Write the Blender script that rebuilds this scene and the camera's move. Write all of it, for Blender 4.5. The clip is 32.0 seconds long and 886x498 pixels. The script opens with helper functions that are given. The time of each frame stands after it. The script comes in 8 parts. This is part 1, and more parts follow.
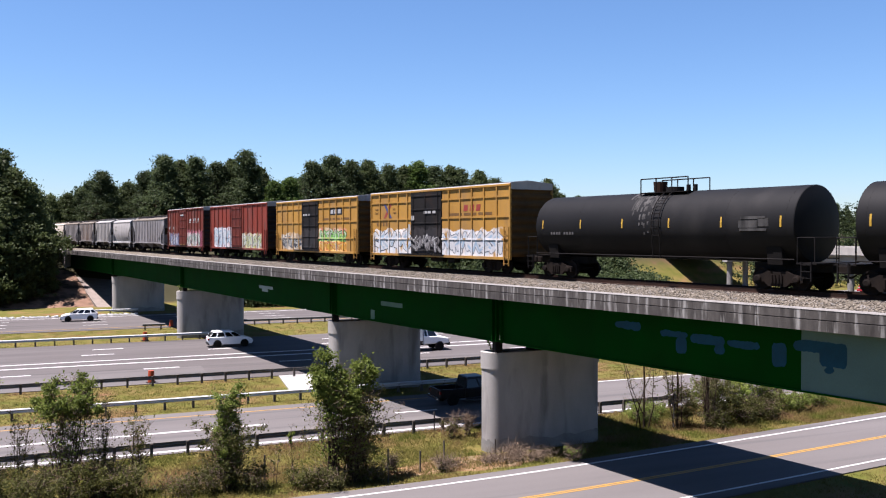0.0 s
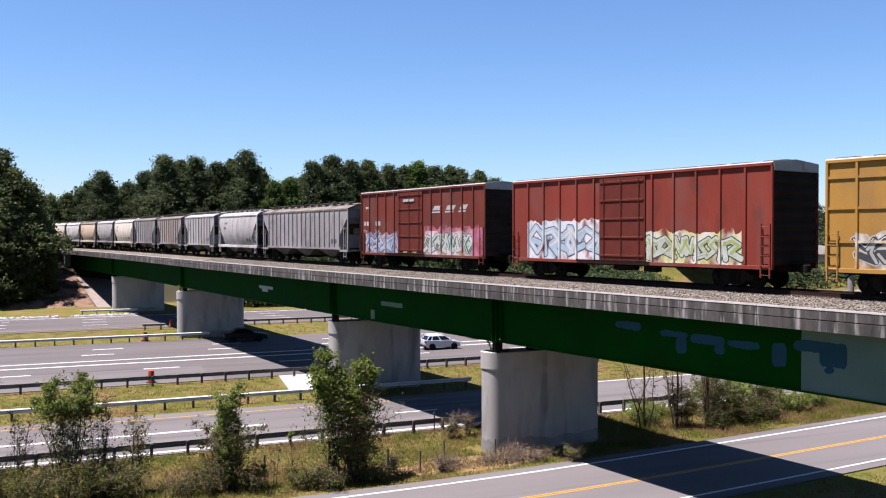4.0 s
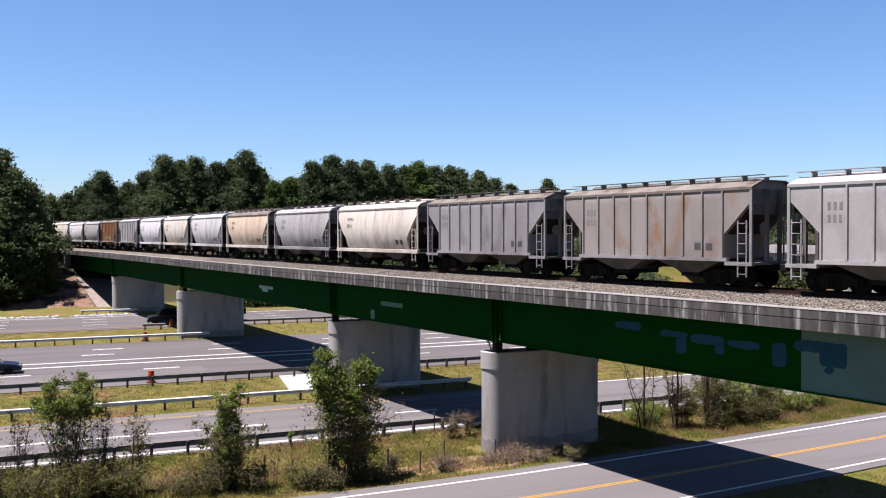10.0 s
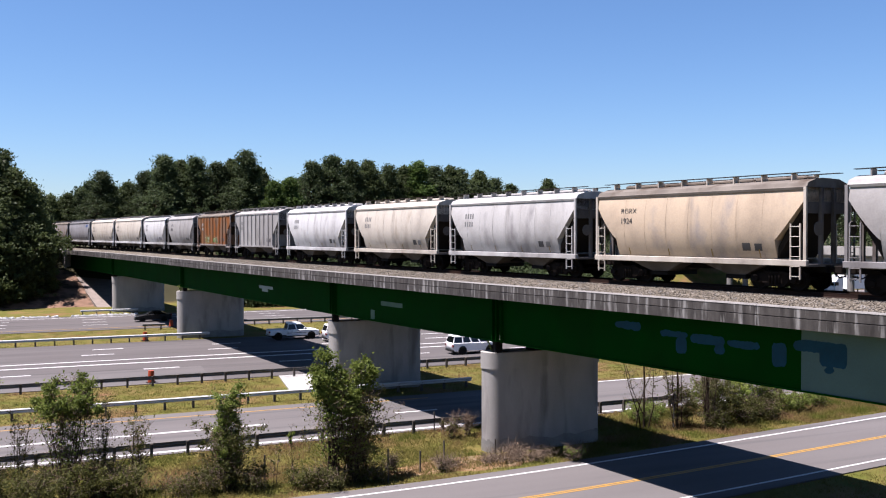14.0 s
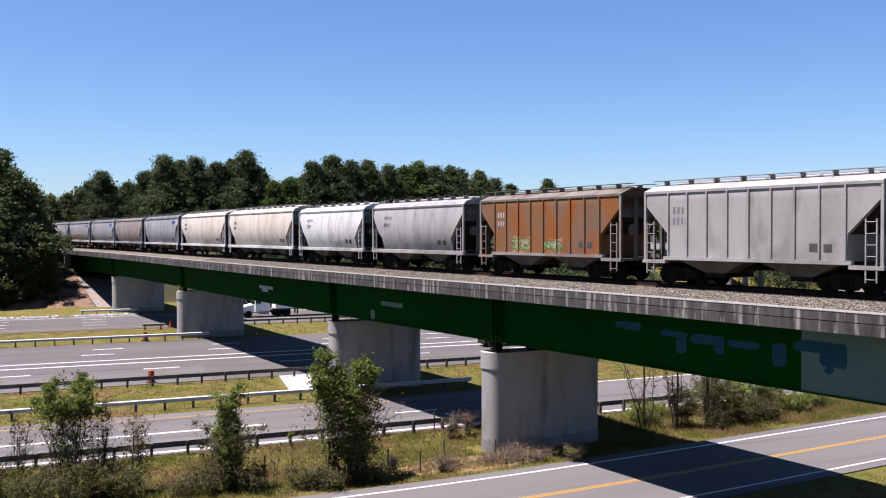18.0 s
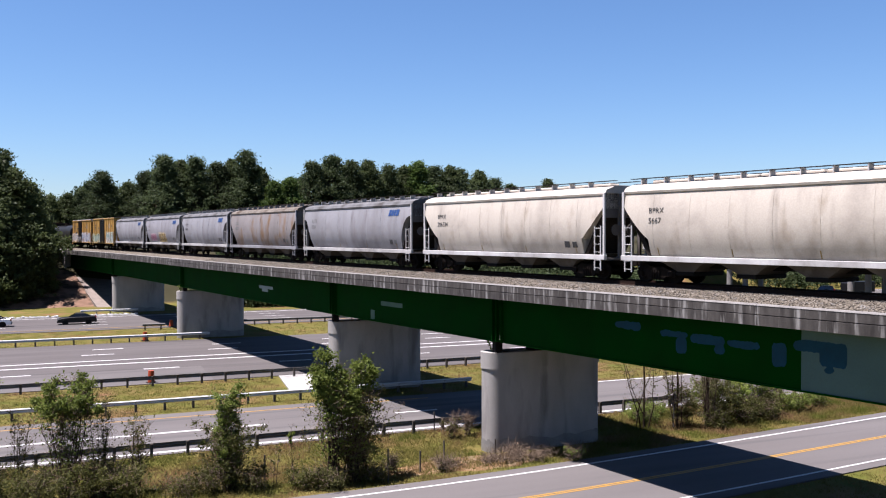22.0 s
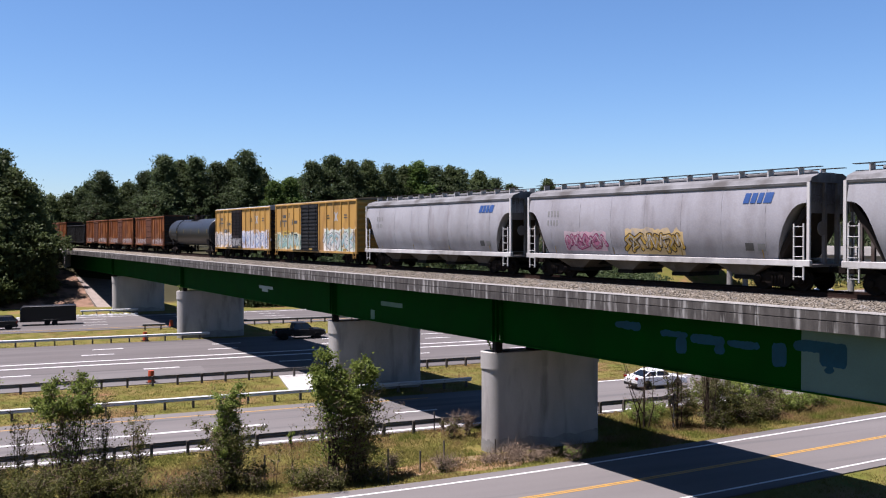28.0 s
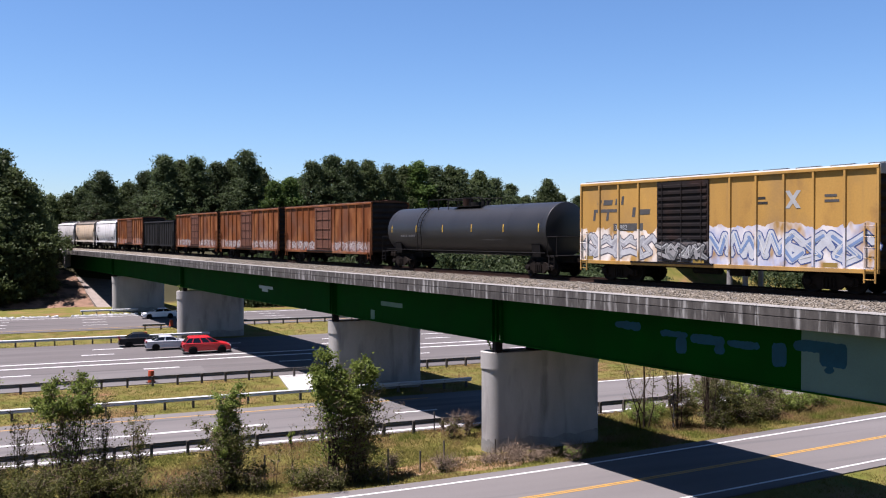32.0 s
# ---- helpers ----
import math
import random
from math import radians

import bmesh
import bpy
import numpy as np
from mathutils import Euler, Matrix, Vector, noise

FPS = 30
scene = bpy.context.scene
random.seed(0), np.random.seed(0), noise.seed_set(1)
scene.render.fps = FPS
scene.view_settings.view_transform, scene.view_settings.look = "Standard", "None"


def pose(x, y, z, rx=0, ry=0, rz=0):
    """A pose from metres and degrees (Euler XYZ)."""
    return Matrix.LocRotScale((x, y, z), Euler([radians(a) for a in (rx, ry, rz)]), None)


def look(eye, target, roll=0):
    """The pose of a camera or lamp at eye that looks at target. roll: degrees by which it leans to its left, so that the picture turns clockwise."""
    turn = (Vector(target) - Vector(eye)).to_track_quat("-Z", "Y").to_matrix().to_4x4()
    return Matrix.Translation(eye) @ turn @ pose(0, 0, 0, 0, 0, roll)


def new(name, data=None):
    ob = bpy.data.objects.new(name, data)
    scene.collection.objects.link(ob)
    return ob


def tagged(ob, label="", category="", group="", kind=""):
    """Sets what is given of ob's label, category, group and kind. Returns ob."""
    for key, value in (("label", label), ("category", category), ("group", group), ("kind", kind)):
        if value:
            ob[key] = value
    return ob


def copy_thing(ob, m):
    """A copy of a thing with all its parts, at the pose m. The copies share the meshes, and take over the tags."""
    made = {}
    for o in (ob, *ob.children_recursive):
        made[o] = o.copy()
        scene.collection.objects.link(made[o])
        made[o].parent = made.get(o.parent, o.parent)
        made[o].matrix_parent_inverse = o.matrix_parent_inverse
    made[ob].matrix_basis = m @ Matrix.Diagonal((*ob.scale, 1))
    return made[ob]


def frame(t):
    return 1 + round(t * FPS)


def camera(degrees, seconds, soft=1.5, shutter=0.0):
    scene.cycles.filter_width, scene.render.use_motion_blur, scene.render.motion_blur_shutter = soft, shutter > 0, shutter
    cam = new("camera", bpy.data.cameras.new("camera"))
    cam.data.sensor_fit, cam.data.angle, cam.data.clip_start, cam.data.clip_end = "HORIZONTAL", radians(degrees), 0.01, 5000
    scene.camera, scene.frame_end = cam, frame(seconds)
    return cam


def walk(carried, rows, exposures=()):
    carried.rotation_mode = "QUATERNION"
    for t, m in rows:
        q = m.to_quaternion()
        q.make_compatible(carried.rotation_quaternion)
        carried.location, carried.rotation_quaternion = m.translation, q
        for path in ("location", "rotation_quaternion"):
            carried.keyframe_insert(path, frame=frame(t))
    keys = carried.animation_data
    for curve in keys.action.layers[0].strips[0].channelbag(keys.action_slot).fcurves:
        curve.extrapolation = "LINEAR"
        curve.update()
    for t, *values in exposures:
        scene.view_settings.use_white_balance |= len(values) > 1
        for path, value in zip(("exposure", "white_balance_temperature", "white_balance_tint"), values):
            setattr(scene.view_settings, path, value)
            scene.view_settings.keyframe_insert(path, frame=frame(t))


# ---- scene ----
cam = camera(53.38, 32.0, soft=1.15)
EYE = (0.0, 0.0, 12.258)
walk(cam, [(0, pose(*EYE, 88.866, 0, -22.726)), (32, pose(*EYE, 88.866, 0, -22.726))], exposures=[(0, 2.02, 5300, 15), (7, 2.02, 5300, 15), (10.5, 1.92, 5290, 15), (18, 1.87, 5260, 15), (30, 1.86, 5240, 15), (32, 1.92, 5240, 15)])

# ---- world and sun ----
SUN_TO = Vector((-0.36, 0.04, 1.0)).normalized()
world = bpy.data.worlds.new("sky_world")
scene.world = world
world.use_nodes = True
wn = world.node_tree.nodes
sky = wn.new("ShaderNodeTexSky")
sky.sky_type = "NISHITA"
sky.sun_disc = False
sky.sun_elevation = math.asin(SUN_TO.z)
sky.sun_rotation = math.atan2(SUN_TO.x, SUN_TO.y)
sky.air_density, sky.dust_density, sky.ozone_density = 1.0, 0.25, 3.2
world.node_tree.links.new(sky.outputs[0], wn["Background"].inputs[0])
wn["Background"].inputs[1].default_value = 0.032
sun_data = bpy.data.lights.new("sun", "SUN")
sun_data.energy, sun_data.angle, sun_data.color = 5.0, radians(0.53), (1.0, 0.82, 0.66)
sun = new("sun", sun_data)
sun.matrix_world = look(SUN_TO * 200, (0, 0, 0))


# ---- materials ----
MATS = {}


def mat(name, c1, c2=None, rough=0.7, metal=0.0, scale=3.0, stretch=(1, 1, 1), fine=40.0, bump=0.15, c3=None, c3_at=0.62, c3_scale=0.8, c3_stretch=(1, 1, 1), coat=0.0, rand=0.0, tone=0.37):
    """Procedural surface: two colours mixed by coarse noise, a fine grain, and patches of a third colour."""
    if name in MATS:
        return MATS[name]
    m = bpy.data.materials.new(name)
    m.use_nodes = True
    nt = m.node_tree
    N, L = nt.nodes, nt.links
    b = N["Principled BSDF"]
    b.inputs["Roughness"].default_value, b.inputs["Metallic"].default_value = rough, metal
    b.inputs["Coat Weight"].default_value = coat
    b.inputs["Specular IOR Level"].default_value = 0.05 if rough >= 0.7 else (0.12 if rough >= 0.55 else (0.3 if rough >= 0.4 else 0.5))
    c1 = tuple(v * tone for v in c1)
    c2 = tuple(v * tone for v in c2) if c2 else tuple(v * 0.72 for v in c1)
    c3 = tuple(v * tone for v in c3) if c3 else None
    tc = N.new("ShaderNodeTexCoord")

    def noise_at(sc, st, detail=5.0):
        mp = N.new("ShaderNodeMapping")
        mp.inputs["Scale"].default_value = st
        L.new(tc.outputs["Object"], mp.inputs[0])
        nz = N.new("ShaderNodeTexNoise")
        nz.inputs["Scale"].default_value, nz.inputs["Detail"].default_value = sc, detail
        L.new(mp.outputs[0], nz.inputs["Vector"])
        return nz

    def ramp(src, a, z):
        r = N.new("ShaderNodeMapRange")
        r.inputs[1].default_value, r.inputs[2].default_value = a, z
        L.new(src, r.inputs[0])
        return r.outputs[0]

    def mixer(fac, a, z):
        x = N.new("ShaderNodeMix")
        x.data_type = "RGBA"
        if isinstance(fac, float):
            x.inputs[0].default_value = fac
        else:
            L.new(fac, x.inputs[0])
        for k, v in ((6, a), (7, z)):
            if isinstance(v, tuple):
                x.inputs[k].default_value = (*v, 1)
            else:
                L.new(v, x.inputs[k])
        return x.outputs[2]

    coarse = noise_at(scale, stretch)
    grain = noise_at(fine, (1, 1, 1), 3.0)
    col = mixer(ramp(coarse.outputs[0], 0.3, 0.7), c1, c2)
    if c3:
        col = mixer(ramp(noise_at(c3_scale, c3_stretch).outputs[0], c3_at - 0.06, c3_at + 0.1), col, c3)
    dark = mixer(0.5, col, (0.0, 0.0, 0.0))
    col = mixer(ramp(grain.outputs[0], 0.75, 0.25), col, mixer(0.3, col, dark))
    if rand:
        oi = N.new("ShaderNodeObjectInfo")
        hs = N.new("ShaderNodeHueSaturation")
        mr = N.new("ShaderNodeMapRange")
        mr.inputs[3].default_value, mr.inputs[4].default_value = 1 - rand, 1 + rand
        L.new(oi.outputs["Random"], mr.inputs[0])
        L.new(mr.outputs[0], hs.inputs["Value"])
        L.new(col, hs.inputs["Color"])
        col = hs.outputs[0]
    L.new(col, b.inputs["Base Color"])
    if bump:
        bp = N.new("ShaderNodeBump")
        bp.inputs["Strength"].default_value, bp.inputs["Distance"].default_value = bump, 0.02
        L.new(grain.outputs[0], bp.inputs["Height"])
        L.new(bp.outputs[0], b.inputs["Normal"])
    MATS[name] = m
    return m


M_ASPHALT = mat("asphalt_dark", (0.185, 0.168, 0.162), (0.235, 0.216, 0.208), 0.85, scale=0.35, stretch=(0.12, 1, 1), fine=25, bump=0.25, c3=(0.135, 0.125, 0.122), c3_at=0.6, c3_scale=0.5, c3_stretch=(0.05, 1.2, 1))
M_CONCRETE_ROAD = mat("pale_pavement", (0.225, 0.207, 0.2), (0.275, 0.255, 0.245), 0.85, scale=0.4, stretch=(0.12, 1, 1), fine=25, bump=0.2, c3=(0.18, 0.172, 0.168), c3_at=0.6, c3_scale=0.6, c3_stretch=(0.04, 1.3, 1))
M_LINE = mat("white_road_paint", (0.8, 0.79, 0.76), (0.68, 0.66, 0.64), 0.6, tone=0.56, scale=3, fine=30, bump=0.05)
M_YLINE = mat("yellow_road_paint", (0.75, 0.42, 0.06), (0.6, 0.36, 0.1), 0.6, scale=3, fine=30, bump=0.05)
M_GRASS = mat("verge_grass", (0.165, 0.18, 0.033), (0.3, 0.235, 0.072), 0.95, scale=0.45, fine=14, bump=0.6, c3=(0.34, 0.2, 0.1), c3_at=0.6, c3_scale=0.22)
M_BLADES = mat("grass_blades", (0.175, 0.21, 0.034), (0.36, 0.285, 0.09), 0.9, scale=0.5, fine=8, bump=0, c3=(0.36, 0.235, 0.11), c3_at=0.52, c3_scale=0.25)
# beyond y 157 the ground turns dark: leaf litter plus painted wood shade
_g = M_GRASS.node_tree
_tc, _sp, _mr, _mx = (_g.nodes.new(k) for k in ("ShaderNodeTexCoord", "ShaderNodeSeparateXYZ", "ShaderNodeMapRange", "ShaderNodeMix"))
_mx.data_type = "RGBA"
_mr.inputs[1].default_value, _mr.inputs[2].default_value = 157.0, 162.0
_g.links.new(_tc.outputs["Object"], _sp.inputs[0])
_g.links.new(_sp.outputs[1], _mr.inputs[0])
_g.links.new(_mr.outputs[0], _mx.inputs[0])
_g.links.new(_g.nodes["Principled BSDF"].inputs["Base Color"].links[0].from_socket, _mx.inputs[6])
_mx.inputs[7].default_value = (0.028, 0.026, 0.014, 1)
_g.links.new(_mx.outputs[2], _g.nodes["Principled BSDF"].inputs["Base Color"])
M_CONC = mat("pier_concrete", (0.62, 0.59, 0.54), (0.5, 0.475, 0.44), 0.85, tone=0.47, scale=1.1, stretch=(1, 1, 0.35), fine=18, bump=0.2, c3=(0.33, 0.31, 0.285), c3_at=0.62, c3_scale=0.9, c3_stretch=(1, 1, 0.2))
M_FOOT = mat("patched_footing_concrete", (0.62, 0.59, 0.54), (0.46, 0.44, 0.4), 0.9, scale=0.9, fine=10, bump=0.5, c3=(0.44, 0.42, 0.39), c3_at=0.58, c3_scale=0.9)
M_SLOPE = mat("weathered_slope_paving", (0.5, 0.42, 0.36), (0.36, 0.3, 0.26), 0.9, scale=0.8, fine=10, bump=0.3)
M_CURB = mat("stained_concrete_curb", (0.2, 0.184, 0.17), (0.09, 0.083, 0.078), 0.9, scale=3.2, stretch=(1, 1, 0.16), fine=16, bump=0.3, c3=(0.6, 0.58, 0.55), c3_at=0.6, c3_scale=3.6, c3_stretch=(1, 1, 0.12))
M_CAP = mat("pale_concrete_edge", (0.5, 0.48, 0.45), (0.38, 0.36, 0.34), 0.85, scale=2, fine=18)
M_GREEN = mat("green_girder_paint", (0.004, 0.1, 0.001), (0.006, 0.075, 0.001), 0.85, tone=0.3, scale=0.6, fine=20, bump=0.06)
M_TEAL = mat("pale_blue_green_repaint", (0.13, 0.24, 0.22), (0.10, 0.19, 0.18), 0.5, tone=0.44, scale=0.6, fine=20, bump=0.06)
M_PATCH = mat("blue_overpaint_patch", (0.016, 0.11, 0.19), (0.012, 0.08, 0.14), 0.55, scale=1.5, fine=20, bump=0.05)
M_PALEPATCH = mat("pale_overpaint_patch", (0.45, 0.5, 0.46), (0.36, 0.42, 0.37), 0.6, tone=0.62, scale=2, fine=20, bump=0.05)
M_GREYGREEN = mat("grey_green_overpaint", (0.16, 0.25, 0.17), (0.12, 0.2, 0.13), 0.6, tone=0.55, scale=2, fine=20, bump=0.05)
M_BALLAST = mat("grey_ballast", (0.3, 0.26, 0.2), (0.13, 0.11, 0.085), 0.95, scale=7, fine=16, bump=1.0, c3=(0.55, 0.5, 0.44), c3_at=0.6, c3_scale=9)
M_STONE = mat("ballast_stone", (0.44, 0.39, 0.31), (0.28, 0.235, 0.18), 0.95, scale=3, fine=26, bump=0.4, c3=(0.5, 0.47, 0.43), c3_at=0.56, c3_scale=3)
M_WHEEL = mat("grimy_wheel_steel", (0.03, 0.022, 0.018), (0.018, 0.015, 0.014), 0.75, scale=3, fine=20)
M_RUST = mat("rusty_rail_steel", (0.07, 0.04, 0.028), (0.04, 0.025, 0.02), 0.75, scale=2, fine=20)
M_TIE = mat("dark_timber_tie", (0.05, 0.035, 0.028), (0.03, 0.022, 0.018), 0.9, scale=3, fine=20)
M_GALV = mat("galvanised_steel", (0.85, 0.85, 0.84), (0.7, 0.7, 0.7), 0.5, 0.0, tone=0.5, scale=1.5, fine=20, bump=0.05)
# darker steel: the shade on the rails' backs is put into this colour
M_GALVD = mat("dark_guardrail_steel", (0.4, 0.385, 0.37), (0.27, 0.26, 0.25), 0.6, 0.2, scale=1.5, fine=20, bump=0.05)
M_POST = mat("weathered_post", (0.24, 0.21, 0.18), (0.15, 0.13, 0.11), 0.85, scale=4, fine=20)
M_DIRT = mat("red_brown_dirt", (0.46, 0.29, 0.2), (0.32, 0.2, 0.135), 0.95, scale=0.9, fine=5, bump=0.9, c3=(0.1, 0.075, 0.05), c3_at=0.54, c3_scale=0.4)
M_BLACK = mat("black_running_gear", (0.018, 0.017, 0.017), (0.03, 0.026, 0.024), 0.7, scale=3, fine=20)
M_STEELGEAR = mat("brown_truck_steel", (0.032, 0.024, 0.019), (0.02, 0.016, 0.014), 0.75, scale=3, fine=20)
M_BARK = mat("bark", (0.11, 0.075, 0.05), (0.06, 0.045, 0.033), 0.95, scale=4, stretch=(1, 1, 0.3), fine=20, bump=0.6)


def by_island(m, lo, hi):
    """Each loose piece of the mesh a little lighter or darker than the next."""
    nt = m.node_tree
    b = nt.nodes["Principled BSDF"]
    src = b.inputs["Base Color"].links[0].from_socket
    ge, mr, hs = (nt.nodes.new(k) for k in ("ShaderNodeNewGeometry", "ShaderNodeMapRange", "ShaderNodeHueSaturation"))
    mr.inputs[3].default_value, mr.inputs[4].default_value = lo, hi
    nt.links.new(ge.outputs["Random Per Island"], mr.inputs[0])
    nt.links.new(mr.outputs[0], hs.inputs["Value"])
    nt.links.new(src, hs.inputs["Color"])
    nt.links.new(hs.outputs[0], b.inputs["Base Color"])
    return m


by_island(M_STONE, 0.35, 1.3)
by_island(M_BLADES, 0.85, 1.25)


def leaf_mat(name, c1, c2, rand=0.25, tone=0.64):
    m = mat(name, c1, c2, 0.6, scale=0.6, fine=6, bump=0, rand=rand, tone=tone)
    m.node_tree.nodes["Principled BSDF"].inputs["Specular IOR Level"].default_value = 0.12
    by_island(m, 0.8, 1.2)
    return see_light(m, 0.45)


def see_light(m, share):
    """Lets part of the sun through a thin leaf or blade."""
    nt = m.node_tree
    b = nt.nodes["Principled BSDF"]
    tr, mx = nt.nodes.new("ShaderNodeBsdfTranslucent"), nt.nodes.new("ShaderNodeMixShader")
    mx.inputs[0].default_value = share
    nt.links.new(b.inputs["Base Color"].links[0].from_socket, tr.inputs[0])
    nt.links.new(b.outputs[0], mx.inputs[1])
    nt.links.new(tr.outputs[0], mx.inputs[2])
    nt.links.new(mx.outputs[0], nt.nodes["Material Output"].inputs[0])
    return m


M_PINE = leaf_mat("pine_needles", (0.064, 0.084, 0.032), (0.05, 0.068, 0.027), tone=0.82)
M_PINEB = leaf_mat("lighter_pine_needles", (0.078, 0.098, 0.033), (0.058, 0.076, 0.028), tone=0.8)
M_BRIGHT = leaf_mat("bright_spring_leaves", (0.1, 0.15, 0.03), (0.075, 0.12, 0.026))
M_SHRUB = leaf_mat("shrub_leaves", (0.155, 0.19, 0.035), (0.085, 0.11, 0.02), tone=1.06)
M_UNDER = leaf_mat("dull_olive_leaves", (0.1, 0.105, 0.026), (0.06, 0.06, 0.018), tone=0.86)
M_DRY = mat("dry_twigs", (0.42, 0.32, 0.23), (0.27, 0.2, 0.145), 0.95, scale=2, fine=10, bump=0)
see_light(M_BLADES, 0.55)


# ---- mesh building ----
class Mesh:
    """Collects faces of one part."""

    def __init__(self):
        self.v, self.f = [], []

    def add(self, verts, faces):
        n = len(self.v)
        self.v.extend(verts)
        self.f.extend([tuple(i + n for i in f) for f in faces])
        return self

    def box(self, x0, x1, y0, y1, z0, z1, c=0.0):
        """A box; c is the chamfer of its edges."""
        if c <= 0:
            v = [(x, y, z) for x in (x0, x1) for y in (y0, y1) for z in (z0, z1)]
            return self.add(v, [(0, 1, 3, 2), (4, 6, 7, 5), (0, 4, 5, 1), (2, 3, 7, 6), (0, 2, 6, 4), (1, 5, 7, 3)])
        c = min(c, abs(x1 - x0) / 2.01, abs(y1 - y0) / 2.01, abs(z1 - z0) / 2.01)
        bm = bmesh.new()
        bmesh.ops.create_cube(bm, size=1)
        for q in bm.verts:
            q.co = ((x0 + x1) / 2 + q.co.x * (x1 - x0), (y0 + y1) / 2 + q.co.y * (y1 - y0), (z0 + z1) / 2 + q.co.z * (z1 - z0))
        bmesh.ops.bevel(bm, geom=bm.edges[:], offset=c, segments=1, affect="EDGES")
        bm.verts.index_update()
        v = [tuple(q.co) for q in bm.verts]
        f = [tuple(q.index for q in face.verts) for face in bm.faces]
        bm.free()
        return self.add(v, f)

    def prism(self, profile, x0, x1):
        """A closed (y, z) outline drawn from x0 to x1."""
        n = len(profile)
        v = [(x0, y, z) for y, z in profile] + [(x1, y, z) for y, z in profile]
        f = [(i, (i + 1) % n, n + (i + 1) % n, n + i) for i in range(n)]
        return self.add(v, f + [tuple(range(n))[::-1], tuple(range(n, 2 * n))])

    def prism_y(self, profile, y0, y1):
        """A closed (x, z) outline drawn from y0 to y1."""
        n = len(profile)
        v = [(x, y0, z) for x, z in profile] + [(x, y1, z) for x, z in profile]
        f = [(i, (i + 1) % n, n + (i + 1) % n, n + i) for i in range(n)]
        return self.add(v, f + [tuple(range(n))[::-1], tuple(range(n, 2 * n))])

    def prism_z(self, profile, z0, z1):
        n = len(profile)
        v = [(x, y, z0) for x, y in profile] + [(x, y, z1) for x, y in profile]
        f = [(i, (i + 1) % n, n + (i + 1) % n, n + i) for i in range(n)]
        return self.add(v, f + [tuple(range(n))[::-1], tuple(range(n, 2 * n))])

    def tube(self, p0, p1, r0, r1=None, n=8):
        r1 = r0 if r1 is None else r1
        p0, p1 = Vector(p0), Vector(p1)
        q = (p1 - p0).to_track_quat("Z", "Y")
        v = []
        for p, r in ((p0, r0), (p1, r1)):
            for i in range(n):
                a = 2 * math.pi * i / n
                v.append(tuple(p + q @ Vector((r * math.cos(a), r * math.sin(a), 0))))
        f = [(i, (i + 1) % n, n + (i + 1) % n, n + i) for i in range(n)]
        return self.add(v, f + [tuple(range(n))[::-1], tuple(range(n, 2 * n))])

    def lathe_x(self, rows, y=0.0, z=0.0, n=28):
        """Rings of (x, radius) round an axis along x."""
        v, f = [], []
        for x, r in rows:
            v += [(x, y + r * math.cos(2 * math.pi * i / n), z + r * math.sin(2 * math.pi * i / n)) for i in range(n)]
        for k in range(len(rows) - 1):
            f += [(k * n + i, k * n + (i + 1) % n, (k + 1) * n + (i + 1) % n, (k + 1) * n + i) for i in range(n)]
        m = len(rows) - 1
        return self.add(v, f + [tuple(range(n))[::-1], tuple(range(m * n, m * n + n))])

    def lathe_y(self, rows, x=0.0, z=0.0, n=20):
        v, f = [], []
        for y, r in rows:
            v += [(x + r * math.cos(2 * math.pi * i / n), y, z + r * math.sin(2 * math.pi * i / n)) for i in range(n)]
        for k in range(len(rows) - 1):
            f += [(k * n + i, k * n + (i + 1) % n, (k + 1) * n + (i + 1) % n, (k + 1) * n + i) for i in range(n)]
        m = len(rows) - 1
        return self.add(v, f + [tuple(range(n))[::-1], tuple(range(m * n, m * n + n))])

    def loft(self, rings, close=True):
        """Rings of equal point count joined to a skin."""
        n = len(rings[0])
        v = [p for r in rings for p in r]
        f = [(k * n + i, k * n + (i + 1) % n, (k + 1) * n + (i + 1) % n, (k + 1) * n + i) for k in range(len(rings) - 1) for i in range(n)]
        if close:
            m = (len(rings) - 1) * n
            f += [tuple(range(n))[::-1], tuple(range(m, m + n))]
        return self.add(v, f)

    def data(self, name, smooth=None):
        me = bpy.data.meshes.new(name)
        me.from_pydata(self.v, [], self.f)
        bm = bmesh.new()
        bm.from_mesh(me)
        bmesh.ops.recalc_face_normals(bm, faces=bm.faces[:])
        bm.to_mesh(me)
        bm.free()
        if smooth is not None:
            me.set_sharp_from_angle(angle=radians(smooth))
            me.polygons.foreach_set("use_smooth", [True] * len(me.polygons))
        return me


def part(name, ms, material, parent=None, label="", smooth=None):
    """Links a mesh as one object under a thing or a part."""
    me = ms if isinstance(ms, bpy.types.Mesh) else ms.data(name, smooth)
    if not me.materials:
        me.materials.append(material)
    ob = new(name, me)
    if parent is not None:
        ob.parent = parent
    if label:
        ob["label"] = label
    return ob


def thing(name, label, category, m=None, group="", kind=""):
    ob = new(name)
    ob.empty_display_size = 0.2
    tagged(ob, label, category, group, kind)
    if m is not None:
        ob.matrix_basis = m
    return ob


# ---- the track's line ----
PHI, K_NEAR, K_FAR = radians(10.77), -0.000693, 0.0007
P0 = (21.24, 50.71)


def _line():
    rows = []
    for sign in (-1, 1):
        x, y, th, a = *P0, PHI, 0.0
        while abs(a) < 900:
            k = K_NEAR if a < 60 else (K_FAR if a < 200 else 0.0)
            if a < -120:
                k = 0.0
            t2 = th + sign * k
            tm = (th + t2) / 2
            x, y, th, a = x - sign * math.sin(tm), y + sign * math.cos(tm), t2, a + sign
            rows.append((a, x, y, th))
    rows.append((0.0, *P0, PHI))
    return np.array(sorted(rows))


